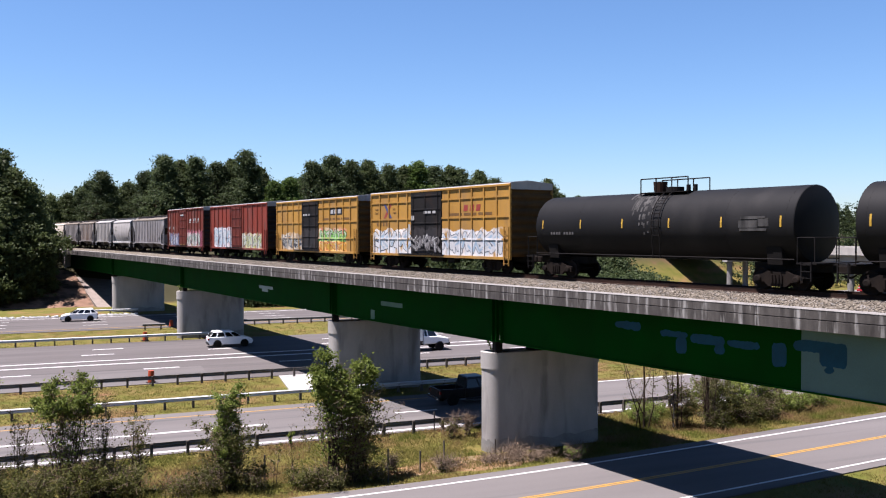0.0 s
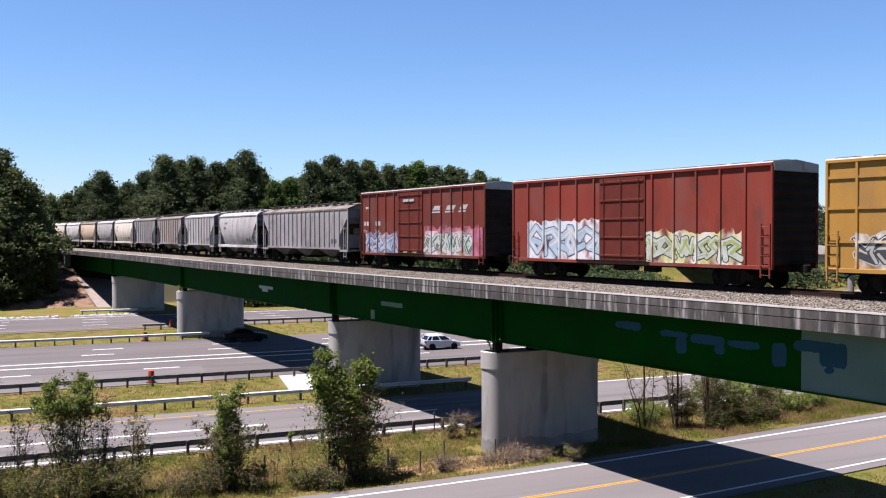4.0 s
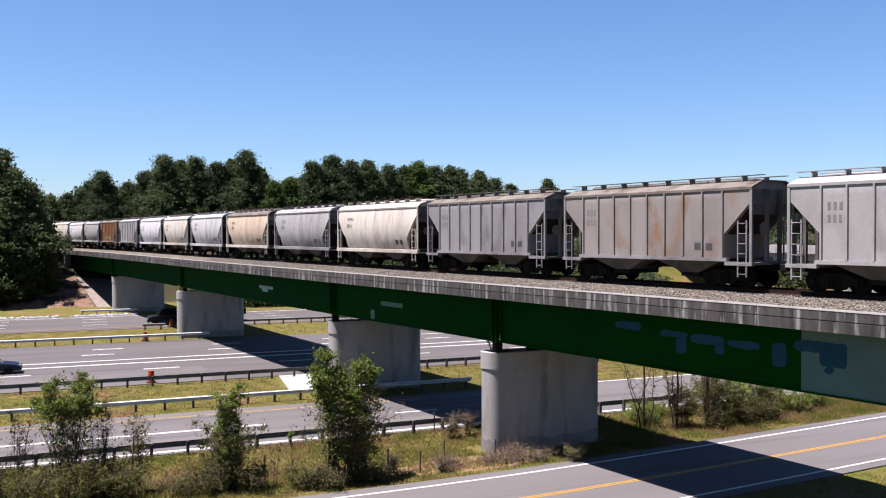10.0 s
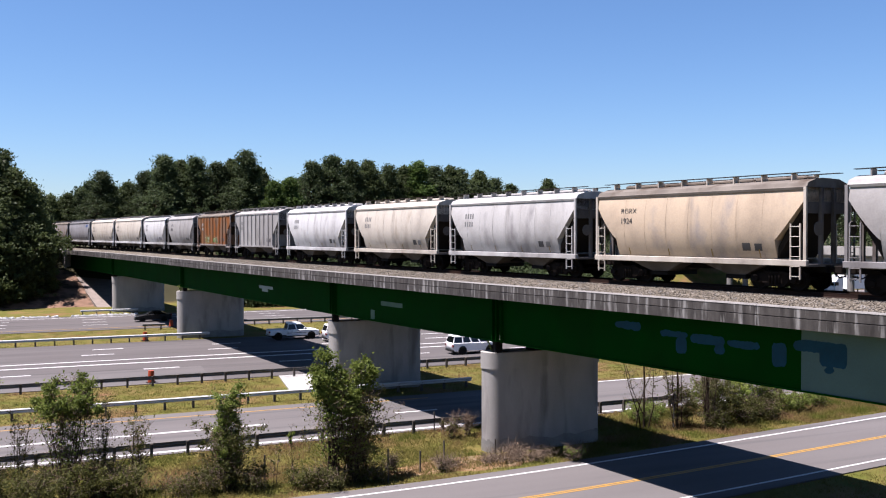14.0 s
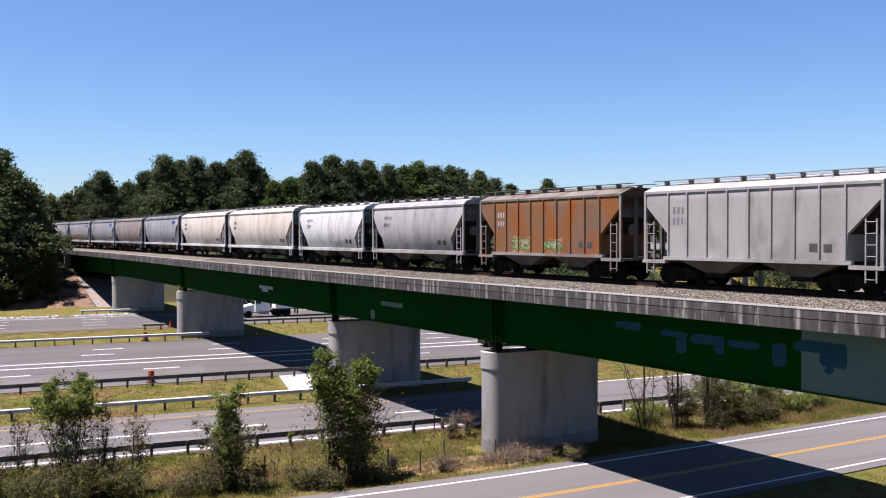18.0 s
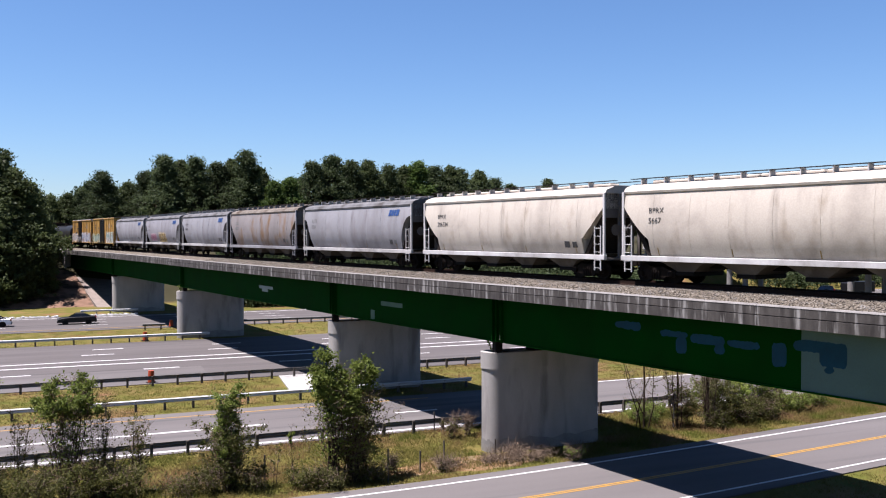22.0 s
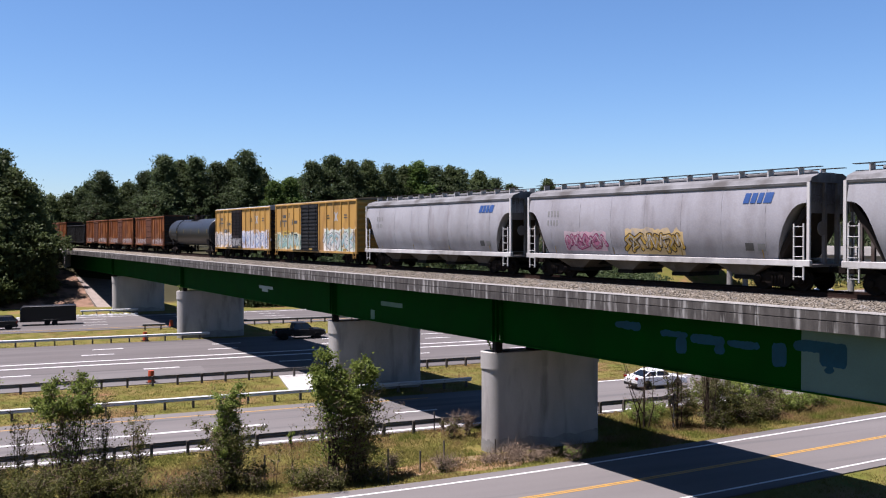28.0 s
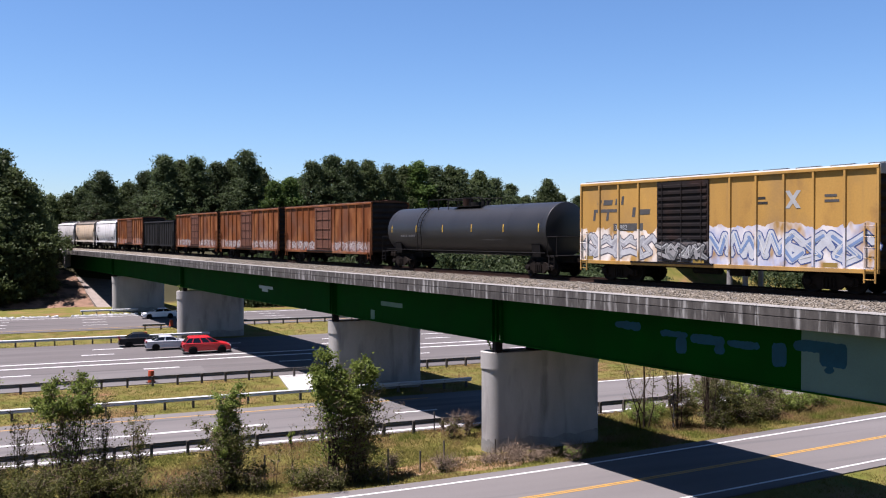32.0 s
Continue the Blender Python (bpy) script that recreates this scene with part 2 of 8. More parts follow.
LINE = _line()


def rail_z(a):
    return 9.80 - 0.003 * max(-80, min(a, 160))


def on_line(a, off=0.0, z=0.0):
    """Place beside the cars' near faces: a metres away along the track, off to its far side, z above the rails."""
    x, y, th = (float(np.interp(a, LINE[:, 0], LINE[:, i])) for i in (1, 2, 3))
    return Vector((x + off * math.cos(th), y + off * math.sin(th), rail_z(a) + z)), th


def sweep(profile, a0, a1, step=2.0, flat=None):
    """A closed (off, z) outline carried along the track; flat: heights are above the ground, not the rails."""
    n = max(1, round(abs(a1 - a0) / step))
    rings = []
    for i in range(n + 1):
        a = a0 + (a1 - a0) * i / n
        ring = []
        for off, z in profile:
            p, _ = on_line(a, off, z)
            ring.append((p.x, p.y, z if flat else p.z))
        rings.append(ring)
    return Mesh().loft(rings)


def train_way(t):
    return 13.15 * t + 0.01625 * t * t


# ---- ground ----
def smooth(e0, e1, x):
    t = max(0.0, min(1.0, (x - e0) / (e1 - e0)))
    return t * t * (3 - 2 * t)


ROAD_Y = lambda x: 35.33 + 0.44 * math.log(1 + math.exp(max(-40, min(40, (x - 19) / 4))))


def ground_z(x, y):
    g = 13 * smooth(-34, -22, x) * smooth(26, 17, x)
    far = 8.1 * smooth(149 + g, 166 + g * 0.8, y)
    near = max(8.6 * smooth(0, -16, y), 10.6 * smooth(9, 2, math.hypot(x, y)))
    z = far + near - 0.05
    ditch = 0.0
    if 40 < y < 50:
        ditch = -0.25 * math.sin((y - 40) / 10 * math.pi)
    return z + ditch + 0.05 * math.sin(x * 0.7) * math.sin(y * 0.9) * (1 if 40 < y < 50 else 0)


def build_ground():
    xs = [-3000, -1500, -800, -400, -200, -120] + [-80 + i * 4 for i in range(46)] + [110, 130, 160, 200, 300, 500, 900, 1600, 3000]
    ys = [-3000, -1200, -500, -200, -100, -50, -25, -12, -6, -3, 0, 3, 6, 9, 12, 15, 18, 21, 24, 27, 30, 35] + [39 + i for i in range(13)] + [60, 75, 90, 105, 120, 135, 145, 149] + [150 + i * 2 for i in range(10)] + [180, 200, 240, 300, 400, 600, 1000, 1800, 3500]
    v = [(x, y, ground_z(x, y)) for x in xs for y in ys]
    n = len(ys)
    f = [(i * n + j, (i + 1) * n + j, (i + 1) * n + j + 1, i * n + j + 1) for i in range(len(xs) - 1) for j in range(n - 1)]
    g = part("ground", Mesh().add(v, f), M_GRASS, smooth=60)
    tagged(g, "grassy ground with dry brown patches beside the roads", "ground", kind="structure")


def strip(y0, y1, z0, z1, x0=-1100, x1=1100):
    return Mesh().box(x0, x1, y0, y1, z0, z1)


def curve_strip(o0, o1, z0, z1, x0=-60, x1=160, step=2.0):
    """A strip along the nearby road, between two offsets from its middle."""
    n = round((x1 - x0) / step)
    rings = []
    for i in range(n + 1):
        x = x0 + (x1 - x0) * i / n
        y = ROAD_Y(x)
        rings.append([(x, y + o0, z0), (x, y + o1, z0), (x, y + o1, z1), (x, y + o0, z1)])
    return Mesh().loft(rings)


def build_roads():
    r = part("road", curve_strip(-4.1, 4.5, -0.3, 0.02), M_CONCRETE_ROAD)
    tagged(r, "two-lane grey road with yellow centre line under the bridge", "road", kind="structure")
    part("edge_line", curve_strip(3.52, 3.68, 0.02, 0.028), M_LINE, r, "white edge line")
    part("edge_line", curve_strip(-3.36, -3.22, 0.02, 0.028), M_LINE, r, "white edge line")
    part("centre_line", curve_strip(0.035, 0.165, 0.02, 0.028), M_YLINE, r, "yellow centre line")
    part("centre_line", curve_strip(-0.165, -0.035, 0.02, 0.028), M_YLINE, r, "yellow centre line")
    r = part("road", strip(50.4, 61.6, -0.3, 0.0), M_CONCRETE_ROAD)
    tagged(r, "pale grey ramp lanes beside the highway", "road", kind="structure")
    part("edge_line", strip(50.8, 51.15, 0.0, 0.008), M_LINE, r, "white edge line")
    part("lane_line", strip(55.66, 55.98, 0.0, 0.008, x1=11.2), M_LINE, r, "white lane line")
    part("edge_line", strip(60.14, 60.3, 0.0, 0.008, x1=24), M_YLINE, r, "yellow edge line")
    part("edge_line", strip(61.2, 61.4, 0.0, 0.008, x0=30), M_LINE, r, "white edge line")
    for i in range(14):
        part("lane_dash", strip(55.85, 56.07, 0.0, 0.008, 19.95 + 12.19 * i, 23.0 + 12.19 * i), M_LINE, r)
    r = part("road", strip(74.3, 103.0, -0.3, 0.0), M_ASPHALT)
    tagged(r, "dark asphalt highway with white lane markings", "road", kind="structure")
    part("shoulder", strip(74.3, 82.5, 0.0, 0.006, -1100, 10.6), M_CONCRETE_ROAD, r, "pale concrete lane")
    part("lane_line", strip(86.55, 86.95, 0.0, 0.011), M_LINE, r, "white solid line")
    part("lane_line", strip(89.2, 89.55, 0.0, 0.011), M_LINE, r, "white solid line")
    for i in range(-12, 24):
        for y, x in ((82.55, 5.65), (93.9, 0.6), (98.0, 1.65)):
            part("lane_dash", strip(y - 0.15, y + 0.15, 0.0, 0.011, x + 12.19 * i, x + 12.19 * i + 3.05), M_LINE, r)
    r = part("road", strip(117.5, 137.5, -0.3, 0.0), M_ASPHALT)
    tagged(r, "far carriageway of the highway in dark asphalt", "road", kind="structure")
    part("edge_line", strip(119.7, 119.9, 0.0, 0.008), M_YLINE, r, "yellow edge line")
    part("edge_line", strip(135.4, 135.7, 0.0, 0.008), M_LINE, r, "white edge line")
    for i in range(-10, 22):
        for y in (124.2, 128.0, 131.8):
            part("lane_dash", strip(y - 0.1, y + 0.1, 0.0, 0.008, 1 + 12.19 * i, 4.05 + 12.19 * i), M_LINE, r)


# ---- bridge ----
A_FAR, A_NEAR = 126.0, -64.0
PIERS = ((7.0, 28.9, 36.9), (44.7, 21.47, 29.1), (65.0, 18.0, 25.55), (105.0, 10.9, 18.6), (143.0, 5.3, 13.0))
O_NEAR, O_FAR = -1.47, 7.6
GIRDERS = (O_NEAR + 0.95, 1.9, 4.2, O_FAR - 0.95)


def a_of_y(y):
    return float(np.interp(y, LINE[:, 2], LINE[:, 0]))


JOINTS = [A_NEAR] + [a_of_y(p[0]) - 0.5 for p in PIERS] + [A_FAR]


def build_bridge():
    br = thing("railway_bridge", "steel girder railway bridge with green girders and stained concrete curb", "bridge", kind="structure")
    part("deck", sweep([(O_NEAR + 0.3, -1.25), (O_FAR - 0.3, -1.25), (O_FAR - 0.3, -0.95), (O_NEAR + 0.3, -0.95)], A_NEAR, A_FAR), M_CONC, br)
    for o0, o1 in ((O_NEAR, O_NEAR + 0.35), (O_FAR - 0.35, O_FAR)):
        cuts = np.arange(A_NEAR, A_FAR + 0.1, 10.0)
        for i in range(len(cuts) - 1):
            a0, a1 = cuts[i] + 0.012, cuts[i + 1] - 0.012
            part("curb", sweep([(o0, -0.83), (o1, -0.83), (o1, -0.49), (o0, -0.49)], a0, a1), M_CURB, br, "black-stained concrete curb")
            part("curb_cap", sweep([(o0 - 0.02, -0.87), (o0, -1.27), (o1, -1.27), (o1, -0.85)], a0, a1), M_CURB, br)
            part("curb_top", sweep([(o0 - 0.015, -0.49), (o1, -0.49), (o1 - 0.03, -0.44), (o0 + 0.02, -0.44)], a0, a1), M_CAP, br, "pale concrete edge")
    for og in GIRDERS:
        for i in range(len(JOINTS) - 1):
            a0, a1 = JOINTS[i] + 0.12, JOINTS[i + 1] - 0.12
            g = part("girder", sweep([(og - 0.015, -3.70), (og + 0.015, -3.70), (og + 0.015, -1.27), (og - 0.015, -1.27)], a0, a1), M_GREEN, br, "dark green plate girder")
            part("bottom_flange", sweep([(og - 0.09, -3.76), (og + 0.25, -3.76), (og + 0.25, -3.70), (og - 0.09, -3.70)], a0, a1), M_GREEN, g)
            part("top_flange", sweep([(og - 0.2, -1.31), (og + 0.2, -1.31), (og + 0.2, -1.272), (og - 0.2, -1.272)], a0, a1), M_GREEN, g)
            if og < 0:
                for e in (a0 + 0.1, a0 + 0.45, a1 - 0.1):
                    part("stiffener", sweep([(og - 0.22, -3.70), (og - 0.015, -3.70), (og - 0.015, -1.31), (og - 0.22, -1.31)], e - 0.02, e + 0.02, 1), M_GREEN, g)
    # repainted length and patches over old tags on the near web
    o = GIRDERS[0] - 0.015

    def plate(name, a0, a1, z0, z1, m, label, lift=0.005):
        part(name, sweep([(o - lift, z0), (o - lift + 0.004, z0), (o - lift + 0.004, z1), (o - lift, z1)], a0, a1, 1.0), m, br, label)

    rng = random.Random(17)

    def blot(a0, a1, z0, z1, m, label, lift=0.005):
        """A rolled-on patch with rounded, uneven edges."""
        n = max(6, int((a1 - a0) / 0.07))
        rings, up, dn = [], 0.0, 0.0
        for i in range(n + 1):
            k = i / n
            up = 0.7 * up + rng.uniform(-0.03, 0.03)
            dn = 0.7 * dn + rng.uniform(-0.03, 0.03)
            e = 0.16 * (1 - math.sqrt(max(0.0, 1 - max(0.0, 1 - min(k, 1 - k) * (a1 - a0) / 0.18) ** 2)))
            q = [on_line(a0 + (a1 - a0) * k, o - lift + d, z)[0] for d, z in ((0, z0 + dn + e), (0.004, z0 + dn + e), (0.004, z1 + up - e), (0, z1 + up - e))]
            rings.append([tuple(v) for v in q])
        part("paint_patch", Mesh().loft(rings), m, br, label)

    plate("repainted_web", -42.8, -25.34, -3.69, -1.33, M_TEAL, "pale blue-green repainted web")
    for a0, a1, z0, z1 in ((-17.15, -15.5, 7.68, 8.05), (-19.85, -18.3, 7.6, 7.88), (-19.8, -19.2, 6.95, 7.62), (-21.8, -20.0, 7.46, 7.86), (-21.8, -21.25, 7.12, 7.48), (-23.5, -21.92, 7.5, 7.8), (-24.7, -24.05, 6.96, 7.9)):
        blot(a0, a1, z0 - rail_z(a0), z1 - rail_z(a0), M_PATCH, "dull blue patch of overpaint")
    for a0, a1, z0, z1, lift in ((-26.25, -25.0, 7.68, 8.12, 0.01), (-27.2, -26.1, 7.2, 8.12, 0.014), (-26.7, -26.3, 6.98, 7.24, 0.018)):
        blot(a0, a1, z0 - rail_z(a0), z1 - rail_z(a0), M_PATCH, "dull blue patch of overpaint", lift)
    for a0, a1, z0, z1 in ((26.5, 29.8, 7.16, 7.42), (27.7, 29.1, 6.9, 7.156), (4.05, 6.95, 7.2, 7.5), (7.85, 8.4, 6.15, 6.8)):
        plate("paint_patch", a0, a1, z0 - rail_z(a0), z1 - rail_z(a0), M_PALEPATCH if a0 > 20 else M_GREYGREEN, "pale patch of overpaint")
    return br


def build_piers():
    for y, x0, x1 in PIERS:
        p = thing("bridge_pier", "grey concrete wall pier with rounded ends under the bridge", "pier", group="bridge piers", kind="structure")
        r = 0.75

        def outline(rr):
            pts = []
            for i in range(13):
                t = math.pi / 2 + math.pi * i / 12
                pts.append((x0 + r + rr * math.cos(t), y + 0.75 + rr * math.sin(t)))
            for i in range(13):
                t = -math.pi / 2 + math.pi * i / 12
                pts.append((x1 - r + rr * math.cos(t), y + 0.75 + rr * math.sin(t)))
            return pts

        part("shaft", Mesh().prism_z(outline(0.72), -0.6, 4.45), M_CONC, p, smooth=40)
        part("cap", Mesh().prism_z(outline(0.78), 4.452, 5.38), M_CONC, p, smooth=40)
        base, rng, lift = outline(0.732), random.Random(int(y)), 0.0
        ring = [(a[0] + (b[0] - a[0]) * k / 16, a[1] + (b[1] - a[1]) * k / 16) for a, b in zip(base, base[1:] + base[:1]) for k in range(16 if abs(a[0] - b[0]) > 1 else 2)]
        rim = []
        for _ in ring:
            lift = 0.75 * lift + rng.uniform(-0.13, 0.13)
            rim.append(0.45 + lift)
        part("footing_patch", Mesh().loft([[(q[0], q[1], -0.6) for q in ring], [(q[0], q[1], h) for q, h in zip(ring, rim)]], False), M_FOOT, p, "patched rough concrete at the foot", smooth=40)
        a = a_of_y(y + 0.7)
        for og in GIRDERS:
            c, th = on_line(a - 0.35, og, 0)
            # black colour stands for the shadow in the gap under the girder
            part("bearing", Mesh().box(c.x + 0.15, c.x + 0.6, c.y - 0.22, c.y + 0.22, 5.38, c.z - 3.762, 0.03), M_BLACK, p, "steel bearing blackened as the shadowed gap under the girder")


def build_track():
    t = thing("railway_track", "ballasted railway track with rusty rails and timber ties", "railway track", kind="structure")
    part("ballast", sweep([(O_NEAR + 0.36, -0.95), (O_FAR - 0.36, -0.95), (O_FAR - 0.36, -0.52), (3.6, -0.2), (-0.1, -0.2), (O_NEAR + 0.36, -0.52)], A_NEAR - 0, A_FAR), M_BALLAST, t, "grey crushed stone ballast")
    for a0, a1 in ((-560, A_NEAR), (A_FAR, 760)):
        part("ballast", sweep([(-2.6, -1.3), (5.8, -1.3), (3.6, -0.2), (-0.1, -0.2)], a0, a1, 5), M_BALLAST, t)
    for off in (0.84, 2.28):
        part("rail", sweep([(off - 0.075, -0.17), (off + 0.075, -0.17), (off + 0.03, -0.14), (off + 0.03, -0.04), (off + 0.037, 0), (off - 0.037, 0), (off - 0.03, -0.04), (off - 0.03, -0.14)], -560, 760, 4), M_RUST, t, "rust-brown steel rail")
    ties = Mesh()
    for i in range(300):
        a = -44 + i * 0.57
        c, th = on_line(a, 1.56, -0.17)
        u, w = Vector((math.cos(th), math.sin(th), 0)), Vector((-math.sin(th), math.cos(th), 0))
        v = [tuple(c + u * sx * 1.3 + w * sy * 0.11 + Vector((0, 0, sz))) for sx in (-1, 1) for sy in (-1, 1) for sz in (-0.12, 0)]
        ties.add(v, [(0, 1, 3, 2), (4, 6, 7, 5), (0, 4, 5, 1), (2, 3, 7, 6), (1, 5, 7, 3)])
    tagged(part("ties", ties, M_TIE, t), kind="stuff")


# ---- train ----
def grime(m, amount):
    """Dark washed-down dirt: narrow upright streaks and blotches over the paint."""
    nt = m.node_tree
    N, L = nt.nodes, nt.links
    b = N["Principled BSDF"]
    src = b.inputs["Base Color"].links[0].from_socket
    tc = N.new("ShaderNodeTexCoord")
    fac = None
    for sc, st, lo, hi in ((2.2, (1, 1, 0.07), 0.54, 0.9), (0.5, (1, 1, 0.8), 0.48, 0.75)):
        mp, nz, mr = N.new("ShaderNodeMapping"), N.new("ShaderNodeTexNoise"), N.new("ShaderNodeMapRange")
        mp.inputs["Scale"].default_value = st
        nz.inputs["Scale"].default_value, nz.inputs["Detail"].default_value = sc, 6
        mr.inputs[1].default_value, mr.inputs[2].default_value, mr.inputs[4].default_value = lo, hi, amount
        L.new(tc.outputs["Object"], mp.inputs[0])
        L.new(mp.outputs[0], nz.inputs["Vector"])
        L.new(nz.outputs[0], mr.inputs[0])
        if fac is None:
            fac = mr.outputs[0]
        else:
            mx = N.new("ShaderNodeMath")
            mx.operation = "MAXIMUM"
            L.new(fac, mx.inputs[0])
            L.new(mr.outputs[0], mx.inputs[1])
            fac = mx.outputs[0]
    mix = N.new("ShaderNodeMix")
    mix.data_type = "RGBA"
    L.new(fac, mix.inputs[0])
    L.new(src, mix.inputs[6])
    mix.inputs[7].default_value = (0.075, 0.062, 0.055, 1)
    L.new(mix.outputs[2], b.inputs["Base Color"])


def paint(name, c1, c2, rough=0.6, rust=None, rust_at=0.6, rust_stretch=(1, 1, 0.5), tags=(), scale=0.7, tone=0.5, dirt=0.5):
    """Weathered car paint with sprayed tags: (x0, x1, z0, z1, three colours, seed)."""
    m = mat(name, c1, c2, rough, scale=scale, stretch=(1, 1, 0.25), fine=14, bump=0.08, c3=rust, c3_at=rust_at, c3_scale=0.8, c3_stretch=rust_stretch, tone=tone)
    if not m.get("grimed"):
        m["grimed"] = 1
        grime(m, dirt)
    if not tags or m.get("tagged_paint"):
        return m
    m["tagged_paint"] = 1
    nt = m.node_tree
    N, L = nt.nodes, nt.links
    b = N["Principled BSDF"]
    col = b.inputs["Base Color"].links[0].from_socket
    tc = N.new("ShaderNodeTexCoord")
    sep = N.new("ShaderNodeSeparateXYZ")
    L.new(tc.outputs["Object"], sep.inputs[0])

    def math_node(op, a, z):
        q = N.new("ShaderNodeMath")
        q.operation = op
        for i, v in enumerate((a, z)):
            if isinstance(v, (int, float)):
                q.inputs[i].default_value = v
            else:
                L.new(v, q.inputs[i])
        return q.outputs[0]

    for x0, x1, z0, z1, cols, seed in tags:
        wob = N.new("ShaderNodeTexNoise")
        wob.noise_dimensions = "4D"
        wob.inputs["W"].default_value, wob.inputs["Scale"].default_value = seed * 3.7, 1.6
        flat = N.new("ShaderNodeCombineXYZ")
        L.new(sep.outputs[0], flat.inputs[0])
        L.new(math_node("MULTIPLY", sep.outputs[2], 0.6), flat.inputs[2])
        L.new(flat.outputs[0], wob.inputs["Vector"])
        top = math_node("ADD", z1 - 0.55, math_node("MULTIPLY", wob.outputs[0], 1.1))
        mask = math_node("MULTIPLY", math_node("GREATER_THAN", sep.outputs[0], x0), math_node("LESS_THAN", sep.outputs[0], x1))
        mask = math_node("MULTIPLY", mask, math_node("MULTIPLY", math_node("GREATER_THAN", sep.outputs[2], z0), math_node("LESS_THAN", sep.outputs[2], top)))
        cloud = N.new("ShaderNodeTexNoise")
        cloud.noise_dimensions = "4D"
        cloud.inputs["W"].default_value, cloud.inputs["Scale"].default_value, cloud.inputs["Detail"].default_value = seed * 1.9, 1.3, 3.0
        L.new(flat.outputs[0], cloud.inputs["Vector"])

        def blend(fac, a, z):
            q = N.new("ShaderNodeMix")
            q.data_type = "RGBA"
            L.new(fac, q.inputs[0])
            for i, v in ((6, a), (7, z)):
                if isinstance(v, tuple):
                    q.inputs[i].default_value = (*v, 1)
                else:
                    L.new(v, q.inputs[i])
            return q.outputs[2]

        def smooth_step(v, lo, hi):
            q = N.new("ShaderNodeMapRange")
            q.inputs[1].default_value, q.inputs[2].default_value = lo, hi
            L.new(v, q.inputs[0])
            return q.outputs[0]

        fill = blend(smooth_step(cloud.outputs[0], 0.4, 0.62), cols[0], cols[1])
        # sprayed-over letters weather: the paint below shows through in places
        wear = smooth_step(wob.outputs[0], 0.66, 0.5)
        mask = math_node("MULTIPLY", mask, math_node("MULTIPLY", 0.62, wear))
        mx = N.new("ShaderNodeMix")
        mx.data_type = "RGBA"
        L.new(mask, mx.inputs[0])
        L.new(col, mx.inputs[6])
        L.new(fill, mx.inputs[7])
        col = mx.outputs[2]
    L.new(col, b.inputs["Base Color"])
    return m


def text_mesh(body, size):
    """Lettering standing in the x-z plane, read from the -y side."""
    cu = bpy.data.curves.new("lettering", "FONT")
    cu.body, cu.size, cu.extrude = body, size, 0.003
    ob = bpy.data.objects.new("lettering", cu)
    me = bpy.data.meshes.new_from_object(ob)
    me.transform(Euler((math.pi / 2, 0, 0)).to_matrix().to_4x4())
    bpy.data.objects.remove(ob)
    bpy.data.curves.remove(cu)
    return me


WHEEL = Mesh().lathe_y([(-0.07, 0.1), (-0.07, 0.2), (-0.045, 0.24), (-0.045, 0.38), (-0.07, 0.4), (-0.07, 0.455), (0.045, 0.46), (0.06, 0.485), (0.075, 0.485), (0.075, 0.2)], n=24).data("wheel", 40)
AXLE = Mesh().tube((0, -0.7, 0), (0, 0.7, 0), 0.08).data("axle", 40)


def _frame_mesh():
    ms = Mesh()
    for s in (-1, 1):
        y0, y1 = sorted((s * 0.93, s * 1.07))
        arch = [(-1.16, 0.36), (-0.98, 0.3), (-0.62, 0.34), (-0.42, 0.16), (0.42, 0.16), (0.62, 0.34), (0.98, 0.3), (1.16, 0.36), (1.16, 0.58), (0.72, 0.66), (0.45, 0.78), (-0.45, 0.78), (-0.72, 0.66), (-1.16, 0.58)]
        ms.prism_y(arch, y0, y1)
        for x in (-0.89, 0.89):
            ms.lathe_y([(s * 1.0, 0.15), (s * 1.16, 0.15), (s * 1.18, 0.1)], x, 0.46, 12)
        for x in (-0.22, -0.08, 0.08, 0.22):
            ms.tube((x, s * 1.1, 0.22), (x, s * 1.1, 0.62), 0.055, n=8)
    ms.box(-0.2, 0.2, -1.1, 1.1, 0.45, 0.78, 0.03)
    return ms.data("truck", None)


TRUCK = _frame_mesh()


def add_trucks(car, xs):
    for x in xs:
        t = part("truck", TRUCK, M_STEELGEAR, car, "dark brown cast steel truck")
        t.location = (x, 0, 0)
        for dx in (-0.89, 0.89):
            ax = part("axle", AXLE, M_STEELGEAR, t)
            ax.location = (dx, 0, 0.46)
            for y, rz in ((-0.76, 0), (0.76, math.pi)):
                w = part("wheel", WHEEL, M_WHEEL, t)
                w.location, w.rotation_euler = (dx, y, 0.46), (0, 0, rz)


def add_couplers(car, half):
    for s in (-1, 1):
        ms = Mesh().box(min(s * (half - 0.5), s * (half + 0.35)), max(s * (half - 0.5), s * (half + 0.35)), -0.09, 0.09, 0.78, 0.98, 0.02)
        ms.box(min(s * (half + 0.3), s * (half + 0.62)), max(s * (half + 0.3), s * (half + 0.62)), -0.17, 0.17, 0.72, 1.04, 0.04)
        part("coupler", ms, M_STEELGEAR, car, "rusty steel coupler")
        ms = Mesh().tube((s * (half - 0.1), 0.35, 0.85), (s * (half + 0.25), 0.25, 0.55), 0.03)
        ms.tube((s * (half + 0.25), 0.25, 0.55), (s * (half + 0.6), 0.1, 0.62), 0.03)
        part("brake_hose", ms, M_BLACK, car)


